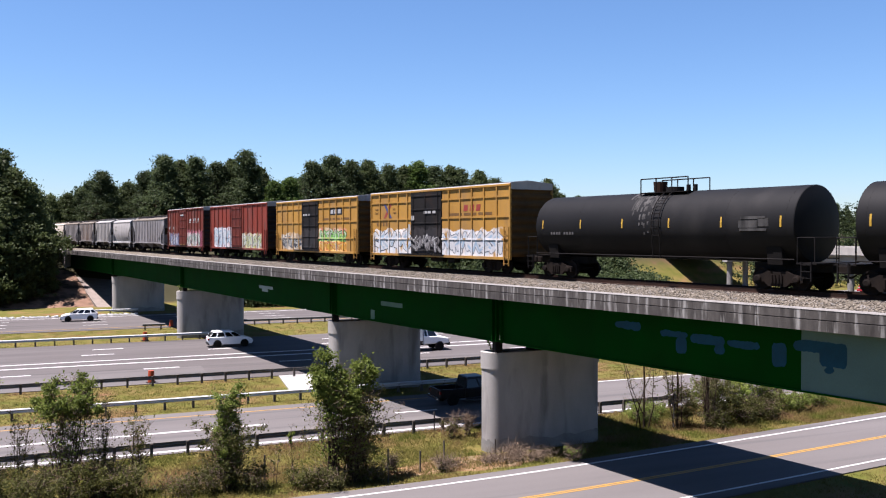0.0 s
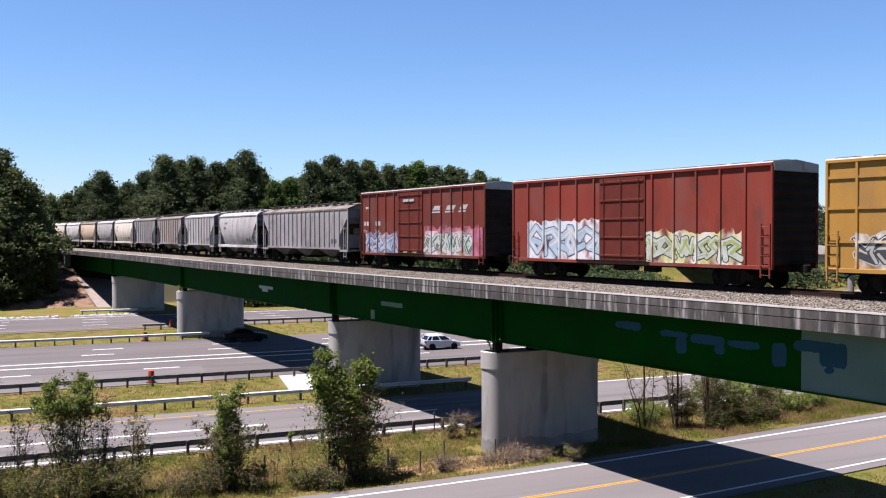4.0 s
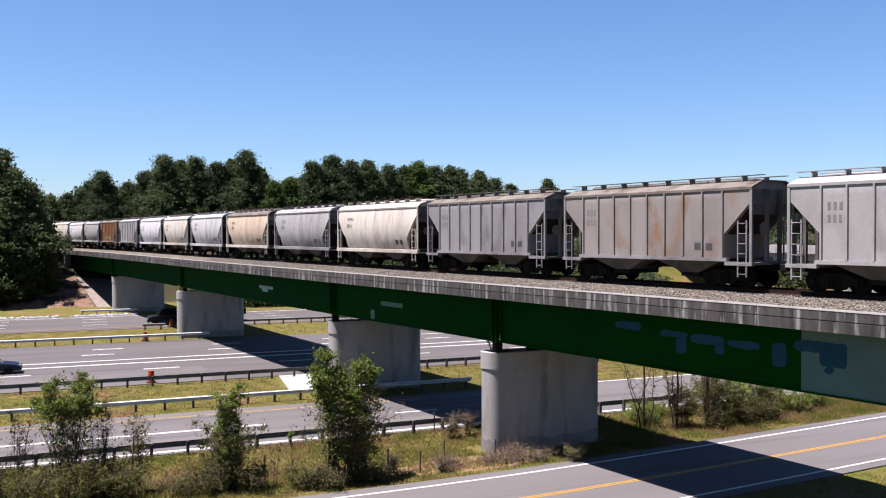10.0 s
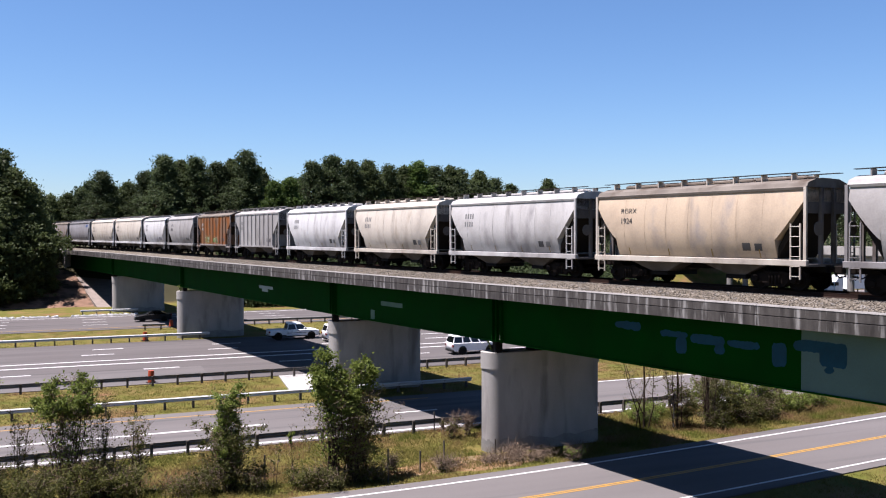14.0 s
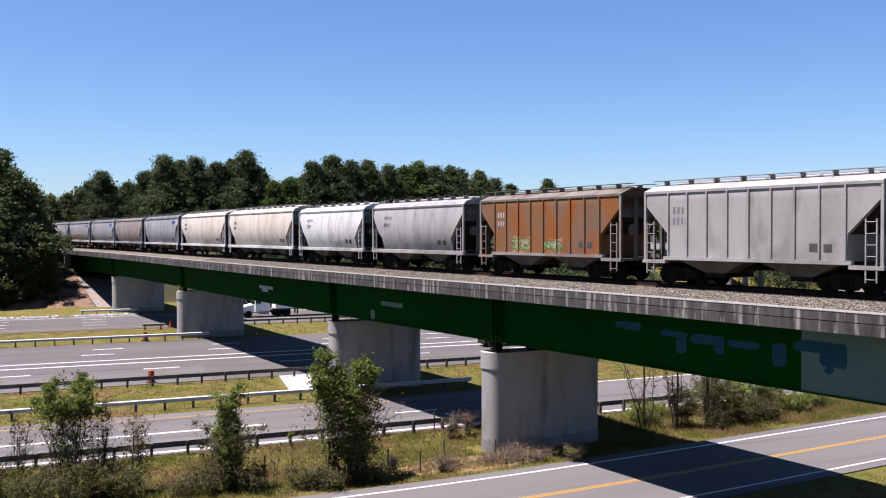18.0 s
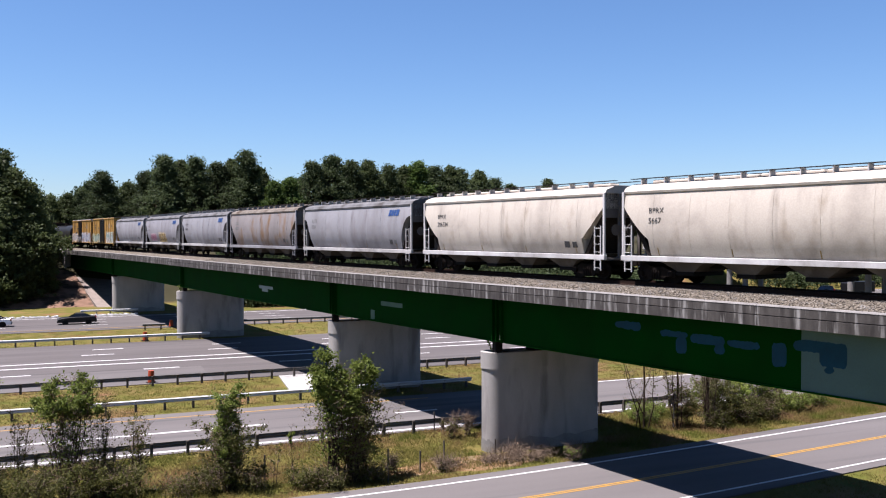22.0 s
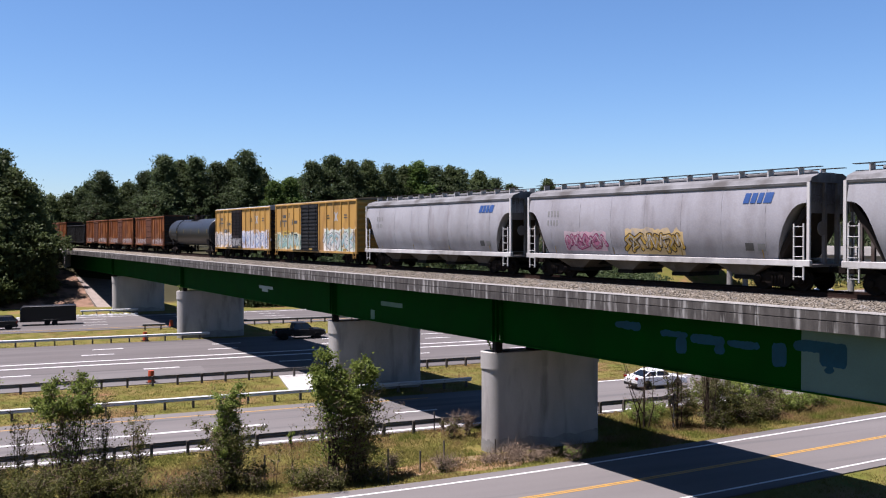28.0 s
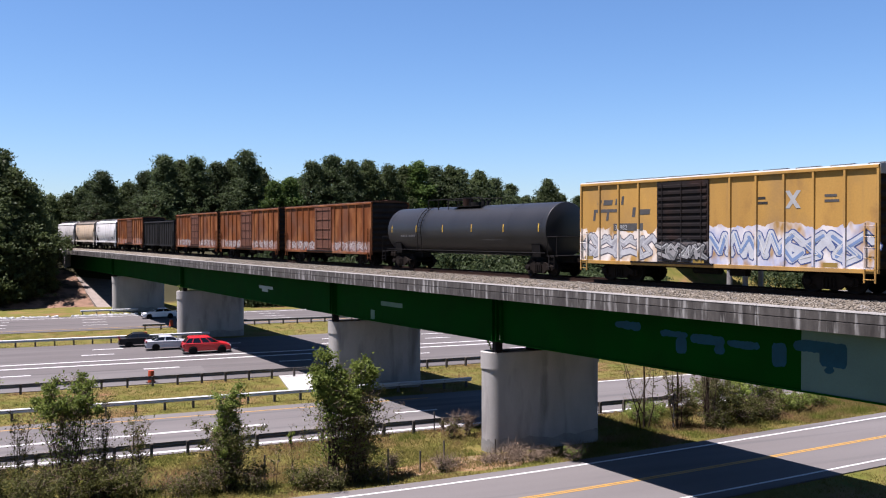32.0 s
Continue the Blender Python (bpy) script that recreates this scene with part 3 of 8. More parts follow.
def add_ladder(car, x, y, z0, z1, m, w=0.42, rungs=None):
    ms = Mesh()
    for dx in (0, w):
        ms.box(x + dx - 0.025, x + dx + 0.025, y - 0.03, y + 0.03, z0, z1)
    n = rungs or max(3, round((z1 - z0) / 0.38))
    for i in range(n):
        z = z0 + 0.12 + (z1 - z0 - 0.24) * i / max(1, n - 1)
        ms.tube((x, y - 0.03, z), (x + w, y - 0.03, z), 0.016, n=6)
    return part("ladder", ms, m, car)


def boxcar(label, half, eave, m_side, m_door, m_roof, m_end, door=(-1.6, 1.6), ribs=11, floor=1.0, hrails=(), door_style="plug", group="train boxcars"):
    car = thing("boxcar", label, "boxcar", group=group)
    top = eave
    for s, nm in ((-1, "side"), (1, "side")):
        y0, y1 = sorted((s * 1.5, s * 1.44))
        part(nm, Mesh().box(-half, half, y0, y1, floor, top), m_side, car)
    # ribs on both faces
    xs = [-half + 0.03 + (2 * half - 0.06) * i / (ribs + 1) for i in range(ribs + 2)]
    for s in (-1, 1):
        for x in xs:
            if door[0] - 0.05 < x < door[1] + 0.05:
                continue
            y0, y1 = sorted((s * 1.5, s * 1.57))
            part("rib", Mesh().prism_z([(x - 0.07, s * 1.5), (x + 0.07, s * 1.5), (x + 0.045, s * 1.575), (x - 0.045, s * 1.575)], floor + 0.03, top - 0.1), m_side, car)
        for z in hrails:
            y0, y1 = sorted((s * 1.5, s * 1.55))
            for xa, xb in ((-half + 0.04, door[0]), (door[1], half - 0.04)):
                part("rail_band", Mesh().box(xa, xb, y0, y1, z - 0.05, z + 0.05), m_side, car)
        # top and bottom chords
        y0, y1 = sorted((s * 1.43, s * 1.585))
        part("top_chord", Mesh().box(-half, half, y0, y1, top - 0.1, top + 0.02, 0.01), m_side, car)
        part("side_sill", Mesh().box(-half, half, y0, y1, floor - 0.16, floor, 0.01), m_side, car)
        # door
        y0, y1 = sorted((s * 1.5, s * 1.565))
        d = part("door", Mesh().box(door[0], door[1], y0, y1, floor + 0.03, top - 0.13, 0.01), m_door, car)
        n = 12 if door_style == "louvre" else 5
        for i in range(n):
            z = floor + 0.25 + (top - floor - 0.6) * i / (n - 1)
            h = 0.07 if door_style == "louvre" else 0.05
            ya, yb = sorted((s * 1.565, s * 1.605))
            part("door_rib", Mesh().box(door[0] + 0.08, door[1] - 0.08, ya, yb, z - h, z + h, 0.012), m_door, d)
        for x in (door[0] + 0.35, (door[0] + door[1]) / 2, door[1] - 0.35):
            part("lock_bar", Mesh().tube((x, s * 1.62, floor + 0.1), (x, s * 1.62, top - 0.2), 0.022, n=6), m_door, d)
        ya, yb = sorted((s * 1.5, s * 1.62))
        part("door_track", Mesh().box(door[0] - 1.6, door[1] + 0.3, ya, yb, floor - 0.06, floor + 0.02), M_BLACK, car)
    # corrugated ends
    for s in (-1, 1):
        prof = []
        n = 9
        for i in range(n):
            z = floor + (top - floor) * i / n
            dz = (top - floor) / n
            prof += [(s * (half - 0.06), z + dz * 0.1), (s * (half + 0.03), z + dz * 0.35), (s * (half + 0.03), z + dz * 0.65), (s * (half - 0.06), z + dz * 0.9)]
        prof += [(s * (half - 0.12), top), (s * (half - 0.12), floor)]
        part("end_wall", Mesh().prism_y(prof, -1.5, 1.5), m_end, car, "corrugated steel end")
        add_ladder(car, s * half - (0.5 if s > 0 else -0.08), -1.6, floor - 0.5, floor + 1.7 if s > 0 else floor + 1.4, m_side)
        part("brake_platform", Mesh().box(min(s * (half + 0.03), s * (half + 0.3)), max(s * (half + 0.03), s * (half + 0.3)), -0.5, 0.7, floor + 0.05, floor + 0.1), M_BLACK, car)
    # roof: shallow gable with cross seams
    part("roof", Mesh().prism([(-1.56, top + 0.02), (1.56, top + 0.02), (1.52, top + 0.07), (0, top + 0.2), (-1.52, top + 0.07)], -half - 0.02, half + 0.02), m_roof, car)
    for i in range(11):
        x = -half + 0.4 + (2 * half - 0.8) * i / 10
        part("roof_seam", Mesh().prism([(-1.54, top + 0.06), (0, top + 0.195), (1.54, top + 0.06), (1.54, top + 0.1), (0, top + 0.245), (-1.54, top + 0.1)], x - 0.03, x + 0.03), m_roof, car)
    if m_roof is P_ROOFP:
        for s in (-1, 1):
            xa, xb = sorted((s * (half + 0.02), s * (half + 0.05)))
            part("end_fascia", Mesh().prism([(-1.5, top - 0.3), (1.5, top - 0.3), (1.52, top + 0.05), (0, top + 0.18), (-1.52, top + 0.05)], xa, xb), m_roof, car, "pale galvanised gable plate")
    part("underframe", Mesh().box(-half, half, -0.35, 0.35, 0.72, floor - 0.02).box(-half + 3.0, half - 3.0, -1.4, 1.4, floor - 0.2, floor - 0.02), M_BLACK, car, "black underframe")
    part("brake_rigging", Mesh().tube((-1.2, -0.7, 0.72), (0.2, -0.7, 0.72), 0.2, n=12).box(0.8, 1.6, -0.9, -0.5, 0.5, 0.85, 0.02), M_BLACK, car)
    add_trucks(car, (-half + 2.2, half - 2.2))
    add_couplers(car, half)
    return car


def hopper(label, half, m_body, m_sill, m_roof, m_end, bays=2, style="curved", eave=4.12, top=4.52, sill=1.25, cut_z=3.0, inset=1.25, ribs=9, cut="straight", group="covered hopper cars", ladder_mat=None, bay_mat=None):
    car = thing("covered_hopper", label, "covered hopper", group=group)
    ribbed = style == "ribbed"
    if ribbed:
        eave, top = eave + 0.05, top + 0.02
    if half > 7.9 and not ribbed:
        eave, top = 4.3, 4.72

    def width(z):
        if ribbed:
            return 1.52
        return -hopper_y(z, eave)

    def bottom(x):
        e = half - 0.18 - abs(x)
        if ribbed:
            return sill if e > inset else 2.3 + 1.25 * (1 - max(0.0, e) / inset)
        if e > inset:
            return sill
        q = max(0.0, e) / inset
        if cut == "straight":
            return 2.05 + 1.5 * (1 - q) ** 1.15
        return sill + (cut_z + 0.5 - sill) * (1 - q ** 2.6)

    xs = []
    m = half - 0.18
    for e in ((0, inset * 0.5, inset, inset + 0.02) if ribbed else [inset * i / 7 for i in range(8)] + [inset + 0.02]):
        xs.append(e)
    xs = sorted(set([-m + e for e in xs] + [m - e for e in xs] + [0.0]))
    rings = []
    for x in xs:
        zb = bottom(x)
        ring = []
        lev = [zb + (eave - zb) * i / 7 for i in range(8)]
        right = [(x, -width(z), z) for z in lev]
        roof = [(x, -1.42, eave + 0.02), (x, -1.32, eave + 0.17), (x, -0.72, top - 0.05), (x, -0.3, top), (x, 0.3, top), (x, 0.72, top - 0.05), (x, 1.32, eave + 0.17), (x, 1.42, eave + 0.02)] if not ribbed else [(x, -1.5, eave + 0.05), (x, -0.75, top - 0.02), (x, -0.3, top), (x, 0.3, top), (x, 0.75, top - 0.02), (x, 1.5, eave + 0.05)]
        left = [(x, width(z), z) for z in lev[::-1]]
        rings.append(right + roof + left)
    part("body", Mesh().loft(rings), m_body, car, smooth=25)
    # roof skin and eave moulding
    if ribbed:
        part("roof", Mesh().prism([(-1.56, eave - 0.04), (-1.56, eave + 0.07), (-0.76, top + 0.01), (0.76, top + 0.01), (1.56, eave + 0.07), (1.56, eave - 0.04), (1.5, eave - 0.04), (0.7, top - 0.05), (-0.7, top - 0.05), (-1.5, eave - 0.04)], -half + 0.05, half - 0.05), m_roof, car)
        for s in (-1, 1):
            for i in range(ribs):
                x = -half + inset + 0.25 + (2 * half - 2 * inset - 0.5) * i / (ribs - 1)
                part("rib", Mesh().prism_z([(x - 0.05, s * 1.52), (x + 0.05, s * 1.52), (x + 0.035, s * 1.6), (x - 0.035, s * 1.6)], sill, eave - 0.04), m_body, car)
    else:
        for s in (-1, 1):
            part("eave_moulding", Mesh().prism([(s * 1.4, eave - 0.1), (s * 1.47, eave - 0.1), (s * 1.49, eave + 0.0), (s * 1.42, eave + 0.05)], -half + 0.1, half - 0.1), m_roof, car)
        part("roof", Mesh().prism([(-1.44, eave + 0.03), (-1.335, eave + 0.19), (-0.725, top - 0.03), (0.725, top - 0.03), (1.335, eave + 0.19), (1.44, eave + 0.03), (1.3, eave + 0.0), (-1.3, eave + 0.0)], -half + 0.08, half - 0.08), m_roof, car)
        for i in range(7):
            x = -half + 2.0 + (2 * half - 4.0) * i / 6
            part("weld_seam", Mesh().loft([[(x - 0.012, -width(z) - 0.001, z), (x + 0.012, -width(z) - 0.001, z), (x + 0.012, -width(z) - 0.01, z), (x - 0.012, -width(z) - 0.01, z)] for z in [sill + (eave - sill) * k / 6 for k in range(7)]]), m_body, car)
    # slope sheets and dark bulkheads at the ends, shade painted in with grime
    for e in (-1, 1):
        pts = [(e * (half - 0.2), 3.45), (e * (half - 0.2 - inset), 2.25), (e * (half - 0.6 - inset), 1.3), (e * (half - 0.75 - inset), 1.3), (e * (half - 0.35 - inset), 2.32), (e * (half - 0.24), 3.52)]
        if not ribbed:
            pts = [(e * (half - 0.22), 3.3), (e * (half - 0.7), 2.5), (e * (half - 1.45), 1.3), (e * (half - 1.7), 1.3), (e * (half - 0.95), 2.6), (e * (half - 0.3), 3.5)]
        part("slope_sheet", Mesh().prism_y(pts, -1.3, 1.3), P_DKEND, car, "slope sheet in dark grime with its shade painted in")
    # side sills, end sills, corner posts, ladders
    for s in (-1, 1):
        y0, y1 = sorted((s * 1.4, s * 1.6))
        if ribbed:
            part("side_sill", Mesh().box(-half + inset, half - inset, y0, y1, sill - 0.12, sill + 0.03), m_sill, car)
            for e in (-1, 1):
                xa, xb = sorted((e * half, e * (half - inset - 0.1)))
                part("step_sill", Mesh().box(xa, xb, y0, y1, sill - 0.28, sill - 0.13), m_sill, car)
        else:
            part("side_sill", Mesh().box(-half, half, y0, y1, sill - 0.22, sill + 0.02, 0.015), m_sill, car)
        for e in (-1, 1):
            x = e * (half - 0.1)
            part("corner_post", Mesh().box(x - 0.06, x + 0.06, s * 1.5 - 0.05, s * 1.5 + 0.05, sill - 0.2, eave + 0.0), ladder_mat or m_sill, car)
            add_ladder(car, x - (0.6 if e > 0 else -0.16), s * 1.56, sill - 0.75, cut_z - 0.15 if ribbed else cut_z - 0.3, ladder_mat or m_sill)
    for e in (-1, 1):
        xa, xb = sorted((e * half, e * (half - 1.5)))
        part("end_platform", Mesh().box(xa, xb, -1.4, 1.4, sill - 0.25, sill - 0.15), m_end, car)
        part("end_post", Mesh().box(e * (half - 0.12) - 0.07, e * (half - 0.12) + 0.07, -0.5, -0.36, sill - 0.2, eave).box(e * (half - 0.12) - 0.07, e * (half - 0.12) + 0.07, 0.36, 0.5, sill - 0.2, eave), m_end, car)
        part("end_sheet", Mesh().box(e * (half - 0.2) - 0.02, e * (half - 0.2) + 0.02, -1.4, 1.4, 3.1, eave), m_end, car)
        part("brake_wheel", Mesh().lathe_x([(e * (half + 0.02), 0.28), (e * (half + 0.05), 0.28)], -0.85, 2.5, 16), m_end, car)
        add_ladder(car, 0, 0, 1.0, eave, m_end, 0.4).matrix_basis = Matrix.Translation((e * (half - 0.02), 1.35, 0)) @ Matrix.Rotation(math.pi / 2, 4, "Z")
    # discharge bays
    L = 2 * half - 2 * inset - 0.6
    bm_ = bay_mat or P_BAY
    for i in range(bays):
        xc = -L / 2 + L * (i + 0.5) / bays
        w = L / bays / 2 * 0.98
        lo = 0.42
        w0 = w
        ring0 = [(xc - w0, -1.38, sill), (xc + w0, -1.38, sill), (xc + w0, 1.38, sill), (xc - w0, 1.38, sill)]
        ring1 = [(xc - 0.45, -1.0, lo + 0.16), (xc + 0.45, -1.0, lo + 0.16), (xc + 0.45, 1.0, lo + 0.16), (xc - 0.45, 1.0, lo + 0.16)]
        b = part("discharge_bay", Mesh().loft([ring1, ring0]), bm_, car)
        part("outlet_gate", Mesh().box(xc - 0.5, xc + 0.5, -1.05, 1.05, lo - 0.02, lo + 0.16, 0.02), M_BLACK, b)
    part("centre_sill", Mesh().box(-half, half, -0.3, 0.3, 0.75, 1.05), M_BLACK, car)
    # running boards and hatches
    for i in range(int(2 * half / 1.4)):
        x = -half + 0.7 + i * 1.4
        for y in (-0.92, 0.55):
            part("board_bracket", Mesh().box(x - 0.025, x + 0.025, y, y + 0.37, top - 0.16, top + 0.2), m_sill, car)
    for s in (-1, 1):
        y0, y1 = sorted((s * 0.66, s * 0.94))
        part("running_board", Mesh().box(-half + 0.02, half - 0.02, y0, y1, top + 0.2, top + 0.225), m_roof if ribbed else P_DKEND, car, "grated steel running board")
    n = 4 if half < 7 else 5
    for i in range(n):
        L2 = (2 * half - 1.6) / n
        x = -half + 0.8 + L2 * i
        part("roof_hatch", Mesh().box(x + 0.05, x + L2 - 0.05, -0.32, 0.32, top - 0.02, top + 0.12, 0.04), m_roof, car)
    add_trucks(car, (-half + 1.75, half - 1.75))
    add_couplers(car, half)
    return car


def tank_car(label, half, m_tank, radius=1.48, zc=2.48, walkway=False, group="tank cars"):
    car = thing("tank_car", label, "tank car", group=group)
    e0 = -half + 0.75
    rows = [(e0 + d, radius * k) for d, k in ((0, 0.14), (0.03, 0.5), (0.09, 0.78), (0.15, 0.93), (0.17, 0.985), (0.2, 1.0))]
    rows = rows + [(x * 1.0, radius) for x in (-half + 3.5, 0, half - 3.5)] + [(-x, r) for x, r in rows[::-1]]
    part("tank", Mesh().lathe_x(rows, 0, zc, 48), m_tank, car, smooth=30)
    for x in (-half + 1.31, -half + 4.2, half - 4.2, half - 1.31):
        part("weld_ring", Mesh().lathe_x([(x - 0.015, radius + 0.004), (x + 0.015, radius + 0.004)], 0, zc, 48), m_tank, car)
    for s in (-1, 1):
        xa, xb = sorted((s * half, s * (half - 3.6)))
        part("stub_sill", Mesh().box(xa, xb, -0.35, 0.35, 0.75, 1.12, 0.02), M_BLACK, car)
        part("end_platform", Mesh().box(min(s * half, s * (half - 0.9)), max(s * half, s * (half - 0.9)), -1.45, 1.45, 1.1, 1.16), M_BLACK, car)
        x = s * (half - 2.0)
        part("saddle", Mesh().prism([(-1.2, 1.05), (1.2, 1.05), (1.3, 1.75), (0.8, 1.4), (0, 1.2), (-0.8, 1.4), (-1.3, 1.75)], x - 0.35, x + 0.35), M_BLACK, car)
        rail = Mesh()
        for y in (-1.42, 1.42):
            rail.tube((s * (half - 0.1), y, 1.12), (s * (half - 0.1), y, 2.15), 0.025, n=6)
            rail.tube((s * (half - 0.85), y, 1.12), (s * (half - 0.85), y, 2.15), 0.025, n=6)
            rail.tube((s * (half - 0.1), y, 2.15), (s * (half - 0.85), y, 2.15), 0.025, n=6)
        rail.tube((s * (half - 0.1), -1.42, 2.15), (s * (half - 0.1), 1.42, 2.15), 0.025, n=6)
        part("end_handrail", rail, M_BLACK, car, "black tubular handrail")
        add_ladder(car, s * half - (0.62 if s > 0 else -0.2), -1.5, 0.45, 1.2, M_BLACK)
    for s in (-1, 1):
        part("side_rail", Mesh().tube((-half + 0.9, s * 1.52, 1.28), (half - 0.9, s * 1.52, 1.28), 0.03, n=6), M_BLACK, car, "black grab rail")
    # top fittings
    fx = 0.0 if walkway else 0.45
    f = part("manway", Mesh().tube((fx, 0, zc + radius - 0.05), (fx, 0, zc + radius + 0.22), 0.42, n=20), M_BLACK, car)
    part("valve_box", Mesh().tube((fx - 0.9, 0, zc + radius - 0.05), (fx - 0.9, 0, zc + radius + 0.5), 0.3, 0.34, n=14), M_RUST, car, "rusty brown valve housing")
    for x in (fx + 0.8, fx + 1.2):
        part("valve", Mesh().tube((x, 0, zc + radius - 0.05), (x, 0, zc + radius + 0.3), 0.1, n=10), M_BLACK, car)
    r = Mesh()
    for xa, xb, y, z in (((fx - 1.45, fx + 1.4, -0.75, 0.62), (fx - 1.45, fx + 1.4, 0.75, 0.62)) if not walkway else ((-4.3, 1.6, -0.75, 0.45), (-4.3, 1.6, 0.75, 0.45))):
        n = 4 if not walkway else 6
        for i in range(n):
            x = xa + (xb - xa) * i / (n - 1)
            r.tube((x, y, zc + math.sqrt(max(0, radius ** 2 - y * y)) - 0.02), (x, y, zc + radius + z), 0.03, n=6)
        r.tube((xa, y, zc + radius + z), (xb, y, zc + radius + z), 0.032, n=6)
    part("platform_handrail", r, M_BLACK, car, "black pipe handrail on top")
    part("platform", Mesh().box(fx - 1.45, fx + 1.45, -0.82, 0.82, zc + radius - 0.06, zc + radius - 0.02), M_BLACK, car)
    xl = 0.5 if not walkway else -4.4
    ms = Mesh()
    for dx in (0, 0.45):
        pts = [(xl + dx, -(radius + 0.12) * math.sin(t), zc + (radius + 0.12) * math.cos(t)) for t in [0.35 + 1.5 * k / 8 for k in range(9)]]
        for p, q in zip(pts, pts[1:]):
            ms.tube(p, q, 0.025, n=6)
        ms.tube(pts[-1], (xl + dx, -1.55, 1.2), 0.025, n=6)
    for k in range(8):
        t = 0.45 + 1.4 * k / 7
        y, z = -(radius + 0.12) * math.sin(t), zc + (radius + 0.12) * math.cos(t)
        ms.tube((xl, y, z), (xl + 0.45, y, z), 0.018, n=6)
    part("side_ladder", ms, M_BLACK, car, "black side ladder up the tank")
    for i in range(6):
        x = -half + 1.5 + (2 * half - 3.0) * i / 5
        z0 = zc - 0.13
        part("reflector", Mesh().loft([[(x - 0.04, -math.sqrt(radius ** 2 - (z - zc) ** 2) - 0.003, z), (x + 0.04, -math.sqrt(radius ** 2 - (z - zc) ** 2) - 0.003, z), (x + 0.04, -math.sqrt(radius ** 2 - (z - zc) ** 2) - 0.012, z), (x - 0.04, -math.sqrt(radius ** 2 - (z - zc) ** 2) - 0.012, z)] for z in (z0, z0 + 0.22, z0 + 0.45)]), MATS["reflector_yellow"], car, "yellow reflective stripe")
    add_trucks(car, (-half + 2.0, half - 2.0))
    add_couplers(car, half)
    return car


mat("reflector_yellow", (0.85, 0.55, 0.05), (0.7, 0.42, 0.05), 0.4)
WHITE, BLK = (0.78, 0.79, 0.8), (0.02, 0.02, 0.025)
P_YEL = paint("yellow_boxcar_paint", (0.56, 0.315, 0.06), (0.45, 0.245, 0.048), 0.55, (0.3, 0.16, 0.05), 0.66,
              tags=((-7.6, -2.6, 1.0, 2.65, ((0.62, 0.63, 0.64), (0.36, 0.46, 0.56), BLK), 1), (1.05, 7.3, 1.0, 2.6, ((0.6, 0.61, 0.62), (0.34, 0.45, 0.56), (0.1, 0.1, 0.12)), 2)))
P_YEL2 = paint("yellow_boxcar_paint_tagged", (0.56, 0.315, 0.06), (0.45, 0.245, 0.048), 0.55, (0.3, 0.16, 0.05), 0.66,
               tags=((-6.6, -2.3, 1.0, 2.4, (BLK, (0.5, 0.5, 0.46), (0.55, 0.56, 0.5)), 3), (0.95, 5.8, 1.0, 2.75, ((0.5, 0.5, 0.45), (0.4, 0.08, 0.06), BLK), 44), (1.0, 5.7, 1.75, 2.45, ((0.22, 0.5, 0.08), (0.14, 0.36, 0.06), BLK), 4), (0.95, 5.8, 1.0, 1.8, ((0.6, 0.3, 0.02), (0.5, 0.36, 0.04), (0.36, 0.06, 0.02)), 5)))
P_YEL3 = paint("yellow_boxcar_paint_old", (0.64, 0.38, 0.09), (0.5, 0.29, 0.07), 0.6, (0.32, 0.17, 0.06), 0.62,
               tags=((-7.7, -2.3, 1.0, 2.45, ((0.34, 0.46, 0.4), (0.5, 0.5, 0.38), (0.16, 0.26, 0.23)), 6), (2.0, 7.6, 1.0, 2.7, ((0.6, 0.6, 0.58), (0.26, 0.42, 0.42), BLK), 7)))
P_YEL4 = paint("yellow_boxcar_paint_blue_tag", (0.64, 0.38, 0.09), (0.5, 0.29, 0.07), 0.6, (0.32, 0.17, 0.06), 0.66,
               tags=((-7.7, -2.7, 1.0, 2.5, ((0.5, 0.49, 0.48), (0.62, 0.61, 0.6), (0.15, 0.14, 0.17)), 8), (0.2, 7.6, 1.0, 2.65, ((0.56, 0.57, 0.6), (0.22, 0.3, 0.5), (0.1, 0.13, 0.3)), 9)))
P_RED = paint("red_boxcar_paint", (0.21, 0.042, 0.024), (0.15, 0.034, 0.022), 0.65, (0.11, 0.045, 0.032), 0.6,
              tags=((-7.0, -2.4, 1.0, 2.4, ((0.34, 0.34, 0.38), (0.12, 0.16, 0.28), BLK), 11), (0.9, 7.4, 1.0, 2.75, ((0.36, 0.14, 0.22), (0.26, 0.08, 0.1), (0.3, 0.08, 0.06)), 13), (1.0, 6.2, 1.0, 2.45, ((0.5, 0.51, 0.48), (0.07, 0.13, 0.1), BLK), 12)))
P_RED2 = paint("red_boxcar_paint_tagged", (0.29, 0.052, 0.03), (0.22, 0.042, 0.027), 0.62, (0.13, 0.045, 0.032), 0.62,
               tags=((-7.0, -0.4, 1.0, 3.0, ((0.38, 0.5, 0.56), (0.58, 0.59, 0.6), (0.05, 0.1, 0.18)), 14), (-0.4, 6.8, 1.0, 2.4, ((0.4, 0.44, 0.14), (0.55, 0.56, 0.52), (0.05, 0.12, 0.06)), 15)))
P_BRN = paint("rusty_boxcar_paint", (0.24, 0.08, 0.022), (0.15, 0.05, 0.018), 0.75, (0.32, 0.13, 0.045), 0.55, tags=((-7.6, 7.6, 1.0, 1.75, ((0.26, 0.2, 0.18), (0.22, 0.08, 0.04), (0.36, 0.32, 0.3)), 21),))
P_DOOR = mat("black_boxcar_door", (0.022, 0.022, 0.024), (0.04, 0.037, 0.035), 0.6, scale=2, fine=14)
